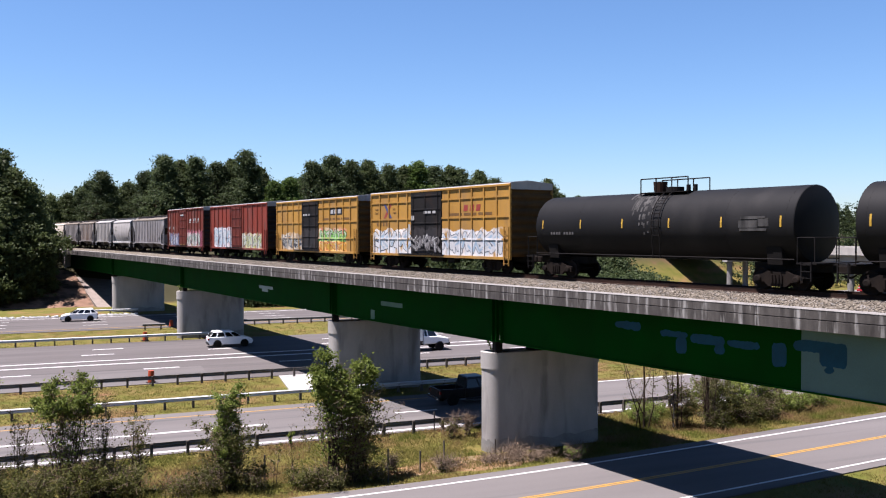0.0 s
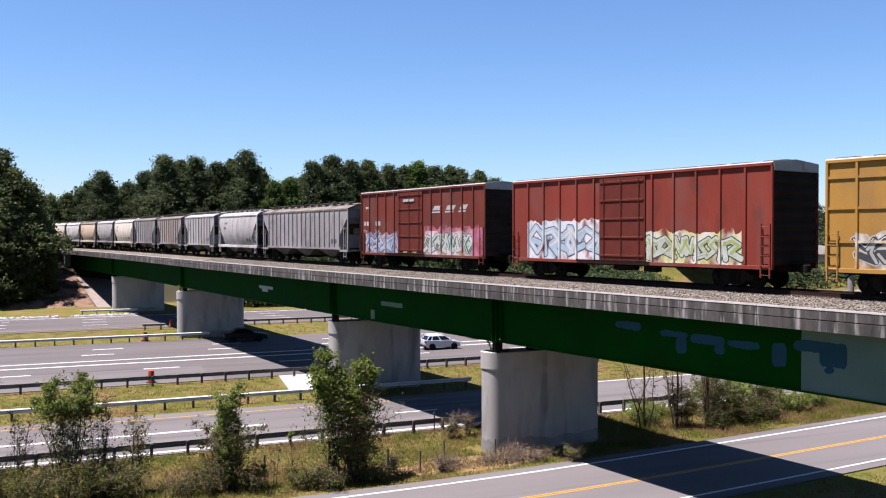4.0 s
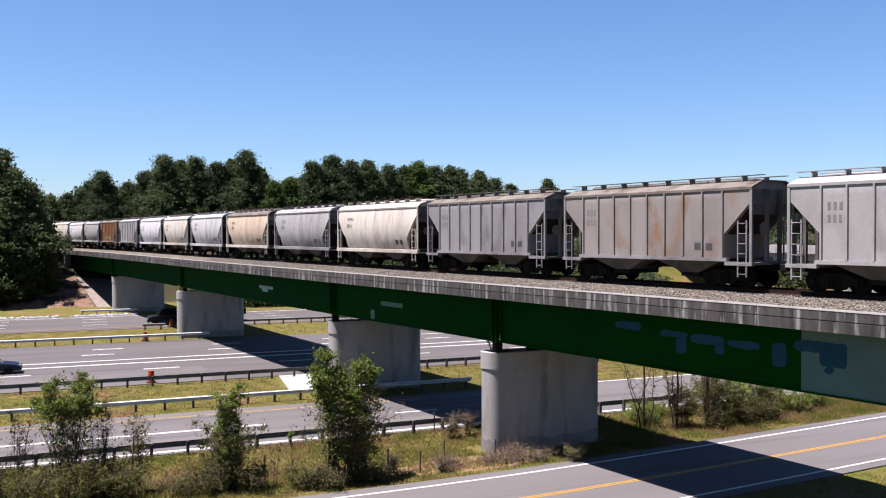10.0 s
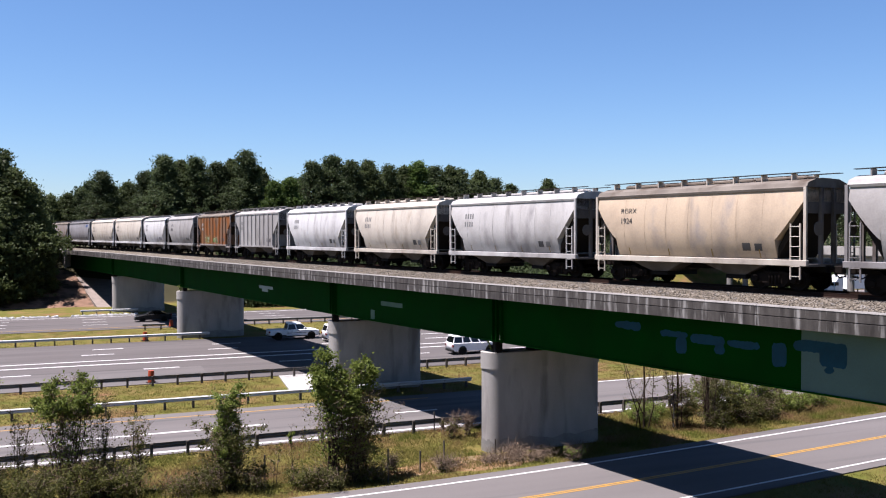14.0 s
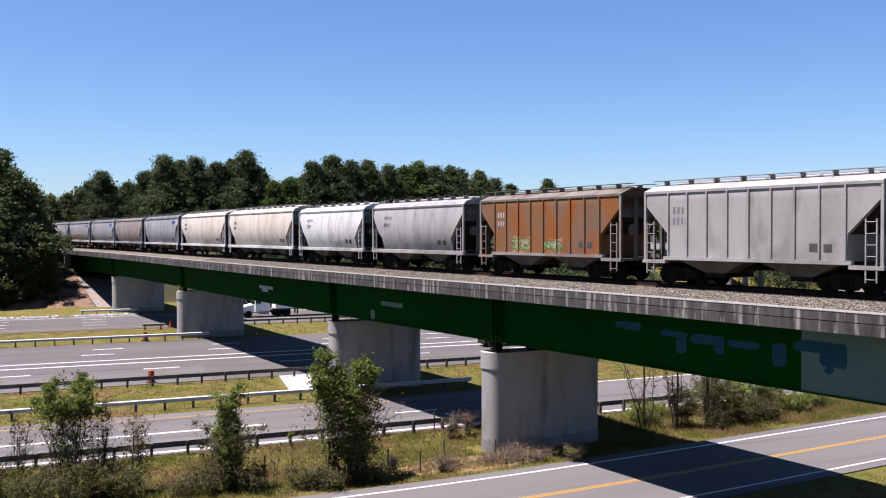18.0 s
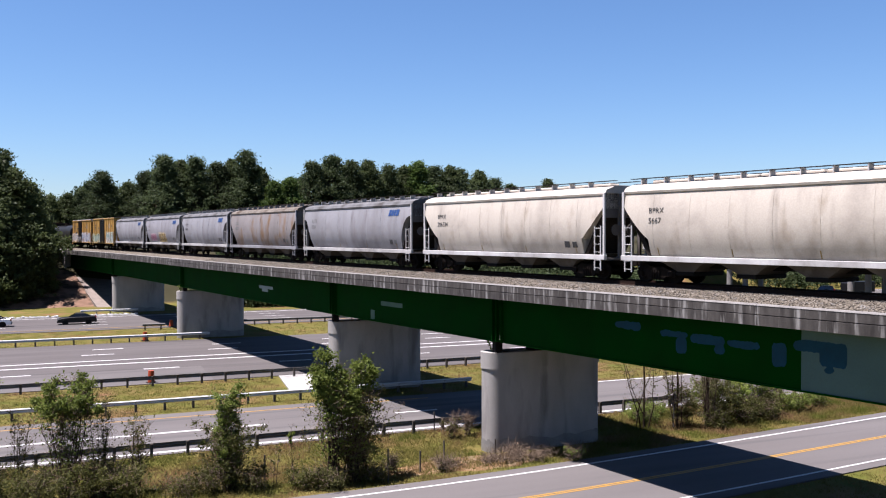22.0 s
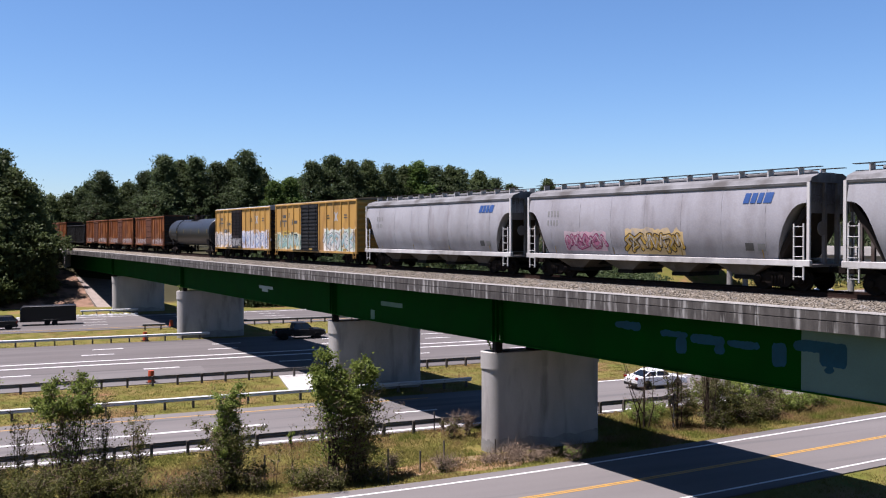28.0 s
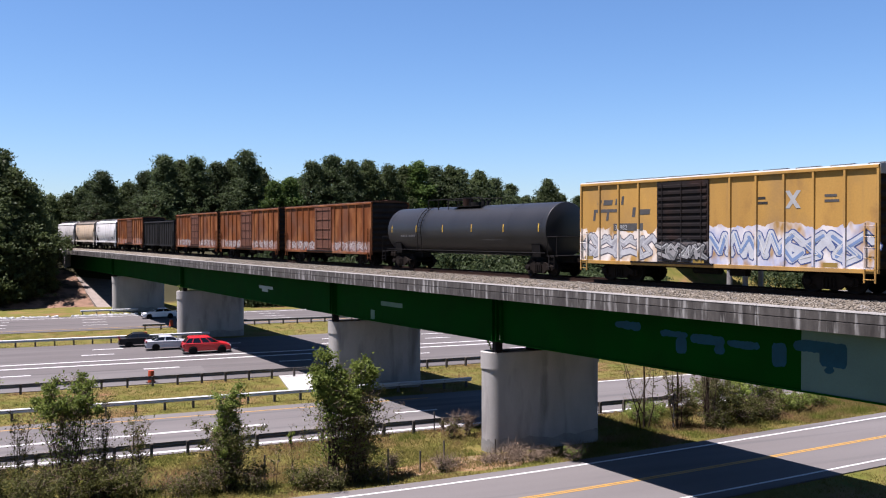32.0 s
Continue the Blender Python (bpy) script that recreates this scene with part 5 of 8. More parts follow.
def box_marks():
    cars = [c for c, _ in CARS]
    a, b, red2, red = cars[2], cars[3], cars[4], cars[5]
    for x in (3.4, 4.05, 4.7):
        decal(a, "emblem_bar", x, x + 0.42, 3.68, 4.05, DECAL_RED, slant=0.06, label="faded red emblem mark")
        decal(b, "emblem_bar", x - 0.3, x + 0.18, 3.88, 4.2, DECAL_WHITE, lift=0.01, slant=0.05, label="white emblem mark")
    decal(b, "emblem_panel", 2.9, 5.3, 3.78, 4.3, P_DOOR, label="black panel behind the emblem")
    for c, z in ((a, 3.42), (b, 3.4)):
        for x0, x1 in ((1.9, 3.25), (3.45, 4.75), (4.95, 6.3)):
            decal(c, "marking_bar", x0, x1, z, z + 0.16, DECAL_FADE, label="faded brown line of lettering")
    for s, m in ((1, DECAL_RED), (-1, DECAL_NAVY)):
        decal(a, "cross_mark", -6.3, -6.02, 3.4, 4.35, m, slant=0.85, lift=0.004 if s > 0 else 0.009, label="red and blue cross emblem") if s > 0 else decal(a, "cross_mark", -5.45, -5.17, 3.4, 4.35, m, slant=-0.85, lift=0.009, label="red and blue cross emblem")
    for body, x, z in (("next", -7.5, 3.95), ("load", -7.5, 3.68), ("any", -5.05, 3.95), ("road", -5.05, 3.68)):
        number(a, body, x, z, 0.25, DECAL_FADE)
    for k in range(4):
        decal(a, "marking_bar", -7.3 + k * 0.42, -7.05 + k * 0.42, 2.85, 3.1, DECAL_FADE)
    for x in (-0.9, -0.45, 0.1):
        decal(a, "door_mark", x, x + 0.36, 3.62, 3.78, DECAL_WHITE, base=1.605)
        decal(b, "door_mark", x - 1.0, x - 0.7, 3.8, 3.95, DECAL_WHITE, base=1.605)
    decal(a, "door_mark", -2.45, -2.1, 3.2, 3.5, DECAL_WHITE, base=1.605)
    decal(a, "notice_panel", -3.2, -2.75, 2.4, 2.95, DECAL_WHITE, label="pale stencilled notice")
    number(red, "726", -7.3, 2.35, 0.38, DECAL_WHITE)
    number(red, "286", -5.6, 2.35, 0.38, DECAL_WHITE)
    for x in (-7.25, -6.85, -5.55, -5.15):
        decal(red, "marking_bar", x, x + 0.28, 2.9, 3.2, DECAL_WHITE)
    for x, w in ((1.9, 0.9), (3.4, 0.9), (4.9, 0.7)):
        decal(red, "emblem_bar", x, x + w, 3.8, 4.08, DECAL_WHITE, slant=0.25, label="white slanted emblem mark")
        decal(red, "emblem_bar", x - 0.1, x + w - 0.05, 3.64, 3.73, DECAL_WHITE, slant=0.06)
    decal(red, "door_mark", -1.6, -0.2, 4.45, 4.62, DECAL_WHITE, base=1.605)
    decal(red, "marking_bar", -7.0, -6.5, 4.1, 4.25, DECAL_WHITE)
    for x in (-6.9, -1.6, -0.4, 2.9, 5.0):
        decal(red, "reflector", x, x + 0.5, 1.05, 1.16, DECAL_YEL, base=1.585)
    aa, ab = cars[28], cars[29]
    for c in (aa, ab):
        for x0, x1, z0, z1 in ((-6.6, -6.35, 3.75, 3.95), (-6.2, -5.6, 3.7, 3.95), (-5.4, -5.25, 3.7, 4.0), (-5.0, -4.85, 3.7, 4.1), (-4.3, -4.1, 3.1, 3.55), (-3.9, -3.2, 3.2, 3.45), (-6.9, -6.75, 2.95, 3.5), (-6.75, -5.2, 3.35, 3.5), (-6.0, -5.85, 2.95, 3.35)):
            decal(c, "emblem_bar", x0, x1, z0, z1, DECAL_BLACK, slant=0.06, label="black slanted emblem mark")
        for s in (1, -1):
            decal(c, "cross_mark", 3.9, 4.1, 3.3, 4.0, DECAL_WHITE, slant=0.5 * s, lift=0.004 if s > 0 else 0.009).location.x = 0.0 if s > 0 else 0.5
        for x in (2.5, 2.5, 5.6):
            decal(c, "marking_bar", x, x + 0.6, 3.5, 3.6, DECAL_BLACK)
            decal(c, "marking_bar", x, x + 0.5, 3.7, 3.8, DECAL_BLACK)
        for x in (-7.4, -0.6, 5.6):
            decal(c, "reflector", x, x + 0.6, 1.02, 1.2, DECAL_YEL, base=1.585)
    decal(ab, "number_panel", -5.5, -3.6, 2.45, 2.8, DECAL_BLACK)
    number(ab, "31982", -5.4, 2.5, 0.33, DECAL_WHITE, base=1.51)
    decal(aa, "number_panel", -6.2, -4.85, 1.95, 2.6, DECAL_BRIGHT, label="bright yellow number panel")
    for k in range(5):
        decal(aa, "marking_bar", -6.1 + k * 0.25, -5.95 + k * 0.25, 2.02, 2.22, DECAL_BLACK, lift=0.01)
        if k < 4:
            decal(aa, "marking_bar", -6.05 + k * 0.29, -5.88 + k * 0.29, 2.32, 2.52, DECAL_BLACK, lift=0.01)
    for x0, x1, z0, z1 in ((-4.4, -4.1, 1.85, 2.5), (-3.85, -3.2, 1.85, 2.35)):
        decal(aa, "overpaint_panel", x0, x1, z0, z1, M_SPILL, label="grey overpainted panel")
    for i in (0, 1, 30):
        t = cars[i]
        up, out = (0.22, 0.1) if i < 2 else (0.07, 0.02)
        for k in range(9):
            if k != 4:
                decal(t, "marking_bar", -6.6 + k * 0.2, -6.47 + k * 0.2, 2.05 + up, 2.22 + up, DECAL_BLACK, base=1.44 + out)
        decal(t, "marking_bar", 2.6, 4.4, 1.9 + up, 1.98 + up, DECAL_BLACK, base=1.36 + out)
        if i < 2:
            for x, z, w, h in ((5.2, 2.55, 0.9, 0.3), (5.3, 2.9, 1.2, 0.12), (6.15, 2.6, 0.5, 0.34), (5.25, 2.42, 1.3, 0.1)):
                decal(t, "faded_panel", x, x + w, z, z + h, M_SPILL, base=1.578, label="scuffed pale panel")
    blk, grey = (0.03, 0.03, 0.035), (0.62, 0.63, 0.65)
    graffiti(a, -7.4, -2.75, 1.1, 2.55, (0.74, 0.76, 0.78), blk, (0.45, 0.56, 0.66), 1)
    graffiti(a, 1.3, 7.2, 1.1, 2.5, (0.72, 0.73, 0.75), (0.16, 0.18, 0.22), (0.42, 0.55, 0.68), 2)
    graffiti(a, -2.4, 0.9, 1.15, 2.3, (0.28, 0.27, 0.27), blk, (0.12, 0.11, 0.11), 3, base=1.61, cell=0.8)
    graffiti(b, -6.5, -2.5, 1.1, 2.25, (0.08, 0.08, 0.09), (0.6, 0.6, 0.55), (0.5, 0.5, 0.45), 4)
    graffiti(b, 1.1, 5.7, 1.75, 2.65, (0.22, 0.55, 0.1), blk, (0.62, 0.62, 0.58), 5)
    graffiti(b, 1.1, 5.7, 1.05, 1.7, (0.68, 0.34, 0.04), (0.4, 0.07, 0.04), (0.7, 0.5, 0.08), 6)
    graffiti(red2, -6.8, -0.6, 1.1, 2.85, (0.5, 0.62, 0.7), (0.06, 0.1, 0.2), (0.75, 0.76, 0.77), 7)
    graffiti(red2, -0.3, 6.6, 1.1, 2.3, (0.62, 0.64, 0.56), (0.05, 0.12, 0.06), (0.45, 0.52, 0.16), 8)
    graffiti(red, -6.8, -2.6, 1.05, 2.25, (0.5, 0.52, 0.6), blk, (0.2, 0.25, 0.45), 9)
    graffiti(red, 1.0, 6.3, 1.05, 2.4, (0.64, 0.66, 0.6), (0.05, 0.09, 0.08), (0.1, 0.22, 0.16), 10)
    graffiti(aa, -7.4, -2.5, 1.05, 2.35, (0.36, 0.55, 0.5), (0.2, 0.3, 0.28), (0.58, 0.62, 0.58), 11)
    graffiti(aa, 2.2, 7.3, 1.05, 2.55, (0.68, 0.68, 0.66), blk, (0.3, 0.5, 0.5), 12)
    graffiti(ab, -7.5, -2.9, 1.05, 2.35, (0.66, 0.66, 0.67), (0.15, 0.14, 0.18), (0.5, 0.5, 0.53), 13)
    graffiti(ab, 0.4, 7.4, 1.05, 2.5, (0.7, 0.72, 0.77), (0.1, 0.14, 0.34), (0.26, 0.36, 0.6), 14)
    graffiti(ab, -2.5, 0.0, 1.1, 1.9, (0.42, 0.41, 0.41), blk, (0.2, 0.2, 0.2), 15, base=1.61)
    graffiti(cars[26], -5.4, -2.6, 1.5, 2.3, (0.6, 0.22, 0.36), (0.34, 0.08, 0.18), (0.5, 0.32, 0.4), 16, 4.3, cell=0.8)
    graffiti(cars[26], -1.1, 2.2, 1.42, 2.4, (0.62, 0.4, 0.06), (0.08, 0.06, 0.05), (0.5, 0.42, 0.3), 17, 4.3, cell=0.8)
    graffiti(cars[18], -2.6, -1.1, 1.35, 2.1, (0.3, 0.45, 0.12), (0.16, 0.1, 0.05), (0.45, 0.42, 0.3), 18, base=1.52, cell=0.7)
    graffiti(cars[18], 0.2, 1.5, 1.35, 2.0, (0.18, 0.42, 0.06), (0.2, 0.13, 0.07), (0.5, 0.48, 0.4), 19, base=1.52, cell=0.7)
    for k in (31, 32, 33):
        graffiti(cars[k], -6.8, -2.0, 1.05, 1.75, (0.46, 0.4, 0.38), (0.14, 0.05, 0.03), (0.36, 0.3, 0.3), 20 + k)
        graffiti(cars[k], 1.6, 6.8, 1.05, 1.75, (0.5, 0.44, 0.42), (0.14, 0.05, 0.03), (0.36, 0.22, 0.2), 40 + k)
    # spilled cargo below the manway
    t = cars[1]
    rng = random.Random(8)
    for i in range(18):
        x, w = -1.4 + i * 0.11 + rng.uniform(-0.02, 0.02), rng.uniform(0.07, 0.11)
        k0, k1 = rng.uniform(0.05, 0.3), rng.uniform(0.6, 1.5) * (0.55 + 0.06 * min(i, 12))
        part("spill_stain", Mesh().loft([[(x, -1.584 * math.sin(q), 2.7 + 1.584 * math.cos(q)), (x + w, -1.584 * math.sin(q), 2.7 + 1.584 * math.cos(q)), (x + w, -1.588 * math.sin(q), 2.7 + 1.588 * math.cos(q)), (x, -1.588 * math.sin(q), 2.7 + 1.588 * math.cos(q))] for q in [k0 + (k1 - k0) * k / 6 for k in range(7)]]), M_SPILL, t, "grey dried spill on the tank")


def car_pose(u, t):
    a = -(u + train_way(t))
    p, th = on_line(a, 1.56, 0.0)
    f, _ = on_line(a - 4, 1.56, 0.0)
    b, _ = on_line(a + 4, 1.56, 0.0)
    d = f - b
    return Matrix.Translation((f + b) / 2) @ Euler((0, -math.atan2(d.z, math.hypot(d.x, d.y)), math.atan2(d.y, d.x))).to_matrix().to_4x4()


# ---- trees ----
def leaf_cloud(ms, centre, rad, n, size, rng, flat=0.8, needle=False):
    """Small four-cornered leaf clumps scattered through a rounded mass."""
    for _ in range(n):
        d = Vector((rng.gauss(0, 1), rng.gauss(0, 1), rng.gauss(0, 1)))
        d.normalize()
        p = Vector(centre) + Vector((d.x * rad, d.y * rad, d.z * rad * flat)) * min(1.4, abs(rng.gauss(0.55, 0.32)))
        a, b = Vector((rng.gauss(0, 1), rng.gauss(0, 1), rng.gauss(0, 1))).normalized(), Vector((rng.gauss(0, 1), rng.gauss(0, 1), rng.gauss(0, 1))).normalized()
        s = size * (0.6 + 0.8 * rng.random())
        b = (b - a * a.dot(b)).normalized()
        if needle:
            ms.add([tuple(p - a * s), tuple(p + b * s * 0.8), tuple(p + a * s)], [(0, 1, 2)])
        else:
            ms.add([tuple(p - a * s), tuple(p + b * s * 0.5), tuple(p + a * s), tuple(p - b * s * 0.5)], [(0, 1, 2, 3)])


def needle_mass(ms, centre, rad, n, size, rng, flat):
    """A rounded spray of needles whose blades face outwards and up."""
    c = Vector(centre)
    for _ in range(n):
        d = Vector((rng.gauss(0, 1), rng.gauss(0, 1), rng.gauss(0.15, 1))).normalized()
        p = c + Vector((d.x, d.y, d.z * flat)) * rad * min(1.6, abs(rng.gauss(0.6, 0.4)))
        nrm = (d * 0.7 + Vector((rng.gauss(0, 0.8), rng.gauss(0, 0.8), 0.25 + rng.gauss(0, 0.8)))).normalized()
        a = nrm.cross(Vector((rng.gauss(0, 1), rng.gauss(0, 1), rng.gauss(0, 1)))).normalized()
        b = nrm.cross(a)
        k = size * (0.6 + 0.8 * rng.random())
        ms.add([tuple(p - a * k), tuple(p + b * k * 1.1), tuple(p + a * k)], [(0, 1, 2)])


def make_pine(h, seed, m, broad=False, slim=1.0):
    rng = random.Random(seed)
    tree = thing("tree" if broad else "pine_tree", "dense green broadleaf tree" if broad else "tall dark green pine tree with clumped crown", "tree", group="trees beyond the highway")
    lean = (rng.uniform(-0.4, 0.4), rng.uniform(-0.4, 0.4))
    trunk = Mesh()
    pts = [(lean[0] * k * k, lean[1] * k * k, h * 0.95 * k) for k in (0, 0.25, 0.5, 0.75, 1.0)]
    for i in range(4):
        trunk.tube(pts[i], pts[i + 1], 0.28 * (1 - i * 0.22), 0.28 * (1 - (i + 1) * 0.22), 8)
    part("trunk", trunk, M_BARK, tree)
    crown, limbs = Mesh(), Mesh()
    lobes = [(rng.random() * 6.28, rng.uniform(0.75, 1.15)) for _ in range(7)]
    n, low = 230, 0.08 if broad else 0.16
    for i in range(n):
        k = low + (0.97 - low) * ((i + rng.random()) / n) ** 0.9
        q = (k - low) / (1 - low)
        z = h * k
        # full shoulders, a blunt broken top and a ragged underside
        reach = h * slim * (0.27 if broad else 0.245) * (min(1.0, (q + 0.12) / 0.35)) ** 0.6 * max(0.0, 1 - q ** (2.6 if broad else 2.2)) ** 0.85
        a = rng.random() * 2 * math.pi
        reach *= lobes[int(q * 6.99)][1] * (1 + 0.22 * math.cos(a - lobes[int(q * 6.99)][0]))
        r = reach * math.sqrt(rng.uniform(0.05, 1.0))
        x0, y0 = lean[0] * k * k, lean[1] * k * k
        c = (x0 + r * math.cos(a), y0 + r * math.sin(a), z + rng.uniform(-0.3, 0.5))
        limbs.tube((x0, y0, z - r * 0.3), c, 0.09, 0.03, 5)
        needle_mass(crown, c, rng.uniform(0.035, 0.08) * h, 84, 0.24, rng, 0.75)
    part("branchwork", limbs, M_BARK, tree)
    part("crown", crown, m, tree)
    return tree


def build_trees():
    kinds = [make_pine(22, 1, M_PINE, slim=1.3), make_pine(24, 2, M_PINE, slim=1.05), make_pine(20, 3, M_PINEB, slim=1.25), make_pine(18, 4, M_BRIGHT, True), make_pine(16, 5, M_PINEB, True)]
    used = [False] * len(kinds)
    rng = random.Random(9)

    def plant(x, y, top, kind):
        base = ground_z(x, y)
        h = (22, 24, 20, 18, 16)[kind]
        s = (top - base) / h
        m = Matrix.Translation((x, y, base - 0.1)) @ Matrix.Rotation(rng.random() * 6.28, 4, "Z") @ Matrix.Scale(s, 4)
        if used[kind]:
            ob = copy_thing(kinds[kind], m)
        else:
            used[kind] = True
            ob = kinds[kind]
        ob.matrix_basis = m

    # the wood's skyline: bearing from the camera's axis (degrees), height of the tops above the eye (degrees), distance
    for b, e, dist, kind in SKYLINE:
        w = radians(22.726 + b)
        plant(dist * math.sin(w), dist * math.cos(w), 12.26 + dist * math.tan(radians(e)), kind)
        for k in range(1 if b > -24 else 0):
            w2 = w + radians(rng.uniform(-1.0, 1.0))
            d2 = dist + rng.uniform(5, 26)
            plant(d2 * math.sin(w2), d2 * math.cos(w2), 12.26 + d2 * math.tan(radians(e * rng.uniform(0.6, 0.9))), rng.choice((0, 1, 2)))


SKYLINE = ((-28.4, 4.6, 170, 0), (-27.5, 4.9, 164, 1), (-26.6, 4.75, 167, 0), (-25.9, 3.6, 163, 2), (-25.2, 2.9, 165, 2), (-24.6, 2.0, 172, 2), (-27.6, 2.2, 160, 2), (-26.7, 1.5, 158, 4), (-27.3, 0.4, 157, 4), (-26.0, 0.5, 159, 4), (-25.3, 1.0, 162, 4), (-24.9, 0.2, 164, 4),
           (-24.0, 2.2, 205, 2), (-23.1, 2.3, 205, 2), (-22.4, 2.6, 205, 1), (-21.2, 3.7, 200, 1), (-20.6, 2.9, 206, 0), (-19.6, 3.0, 210, 2), (-18.7, 3.7, 202, 1),
           (-17.6, 4.75, 195, 1), (-16.6, 4.4, 200, 2), (-15.7, 4.7, 198, 1), (-14.4, 4.35, 200, 0), (-13.4, 4.5, 203, 2), (-12.6, 5.15, 195, 1), (-11.8, 4.0, 205, 2), (-10.8, 3.2, 192, 3),
           (-9.9, 3.45, 194, 3), (-8.5, 4.5, 205, 0), (-7.2, 4.9, 208, 0), (-6.0, 4.6, 210, 1), (-4.9, 4.55, 215, 2), (-3.5, 4.35, 220, 1), (-2.6, 4.2, 225, 2), (-1.7, 4.5, 225, 3), (-0.5, 4.3, 230, 1),
           (0.4, 4.2, 232, 2), (1.1, 4.1, 235, 1), (2.3, 3.9, 240, 2), (3.4, 3.5, 245, 1), (4.2, 2.7, 250, 2), (5.4, 2.3, 300, 4), (6.75, 3.35, 300, 2), (7.6, 2.4, 305, 4), (8.7, 2.3, 320, 0), (9.6, 2.1, 330, 3), (10.6, 2.0, 340, 4), (12.2, 1.9, 350, 0),
           (14, 1.8, 360, 3), (16, 1.9, 360, 0), (18, 1.8, 360, 4), (20, 1.9, 360, 3), (22, 1.8, 360, 0), (24, 1.7, 360, 1), (25.6, 1.8, 360, 3), (27.5, 1.8, 360, 0))


def build_far_wood():
    """The depth of the wood behind the first trees."""
    rng = random.Random(12)
    ms = Mesh()
    line = sorted((b, e) for b, e, _, _ in SKYLINE)
    for i in range(1500):
        b = rng.uniform(-28, 29)
        w = radians(22.726 + b)
        dist = rng.uniform(225, 262) if b < 4.6 else rng.uniform(330, 420)
        if b < -25:
            dist = rng.uniform(172, 215)
        e = float(np.interp(b, [q[0] for q in line], [q[1] for q in line])) * rng.uniform(0.1, 0.86)
        x, y = dist * math.sin(w), dist * math.cos(w)
        top = max(9.0, 12.26 + dist * math.tan(radians(e)))
        for z in (top, top - 2.6):
            needle_mass(ms, (x + rng.uniform(-2, 2), y, z), rng.uniform(1.4, 2.4), 62, 0.4, rng, 0.8)
    tagged(part("far_wood", ms, M_PINE), "dense dark green wood in the distance", "woods", kind="stuff")
    low = Mesh()
    for i in range(420):
        x, y = rng.uniform(-45, 3.5), rng.uniform(160, 182)
        z = ground_z(x, y)
        if x > on_line(a_of_y(y), -2.5)[0].x or (x > -15 and y < 172):
            continue
        leaf_cloud(low, (x, y, z + rng.uniform(0.4, 5.0)), 1.5, 90, 0.22, rng, 0.9, True)
    for i in range(60):
        x, y = rng.uniform(-16, -3), rng.uniform(158, 170)
        leaf_cloud(low, (x, y, 1.0 + (y - 156) * 0.28), 0.7, 40, 0.12, rng, 0.6, True)
    tagged(part("undergrowth", low, M_PINEB), "dark leafy undergrowth at the wood's edge", "undergrowth", kind="stuff")
    low = Mesh()
    for i in range(1500):
        x, y = rng.uniform(20, 109), rng.uniform(143, 163)
        needle_mass(low, (x, y, ground_z(x, y) + rng.uniform(0.3, 3.2)), 1.7, 55, 0.34, rng, 0.9)
    for i in range(500):
        x, y = rng.uniform(134, 215), rng.uniform(142, 168)
        needle_mass(low, (x, y, ground_z(x, y) + rng.uniform(0.4, 4.0)), 1.8, 55, 0.34, rng, 0.9)
    tagged(part("hillside_scrub", low, M_PINE), "dark dense scrub covering the slope beyond the highway", "scrub", kind="stuff")


# ---- guardrails ----
W_PROFILE = [(-0.04, 0.45), (0.0, 0.47), (0.045, 0.5), (0.045, 0.54), (0.0, 0.58), (0.0, 0.62), (0.045, 0.66), (0.045, 0.70), (0.0, 0.74), (-0.04, 0.76), (-0.05, 0.755), (-0.012, 0.735), (0.03, 0.695), (0.03, 0.665), (-0.015, 0.63), (-0.015, 0.57), (0.03, 0.535), (0.03, 0.505), (-0.012, 0.475), (-0.05, 0.455)]


def guardrail(y, x0, x1, m, face, label, step=1.9, post_mat=None):
    g = thing("guardrail", label, "guardrail", group="highway guardrails")
    prof = [(y + face * (0.1 + p), z) for p, z in W_PROFILE]
    part("beam", Mesh().prism(prof, x0, x1), m, g)
    me = Mesh().box(-0.08, 0.08, -0.1, 0.1, -0.4, 0.74).data("post")
    n = int((x1 - x0) / step)
    post = post_mat or M_POST
    for i in range(n + 1):
        x = x0 + 0.3 + i * step
        if -30 < x < 75:
            part("post", me, post, g).location = (x, y, 0)
    return g


def build_guardrails():
    guardrail(50.0, -120, 23.0, M_GALVD, 1, "steel guardrail beside the ramp, its back shade painted dark")
    guardrail(50.6, 30.5, 120, M_GALVD, 1, "steel guardrail beyond the pier, its back shade painted dark")
    guardrail(63.3, -120, 28.9, M_GALV, -1, "bright galvanised guardrail on the grass strip")
    guardrail(73.4, -120, 23.0, M_GALVD, 1, "steel guardrail along the highway shoulder, its back shade painted dark")
    guardrail(73.4, 27.0, 120, M_GALVD, 1, "steel guardrail along the highway shoulder, its back shade painted dark")
    guardrail(103.6, -160, 14.3, M_GALV, -1, "bright galvanised guardrail on the median")
    guardrail(116.6, 14.0, 120, M_GALVD, -1, "dark steel guardrail on the far median edge")
    guardrail(115.6, 7.8, 10.5, M_GALVD, -1, "short dark guardrail end on the median")
    guardrail(139.4, 0.8, 8.8, M_GALV, -1, "bright guardrail in front of the far pier")


# ---- road vehicles ----
def car_paint(name, c, rough=0.25, metal=0.0):
    dark = max(c) < 0.1
    m = mat("car_paint_" + name, c, tuple(v * 0.93 for v in c), rough + (0.1 if dark else 0.0), metal, scale=1.5, fine=60, bump=0.0, coat=0.0 if dark else 0.3, tone=0.6 if dark else 1.0)
    m.node_tree.nodes["Principled BSDF"].inputs["Specular IOR Level"].default_value = 0.2 if dark else 0.5
    return m


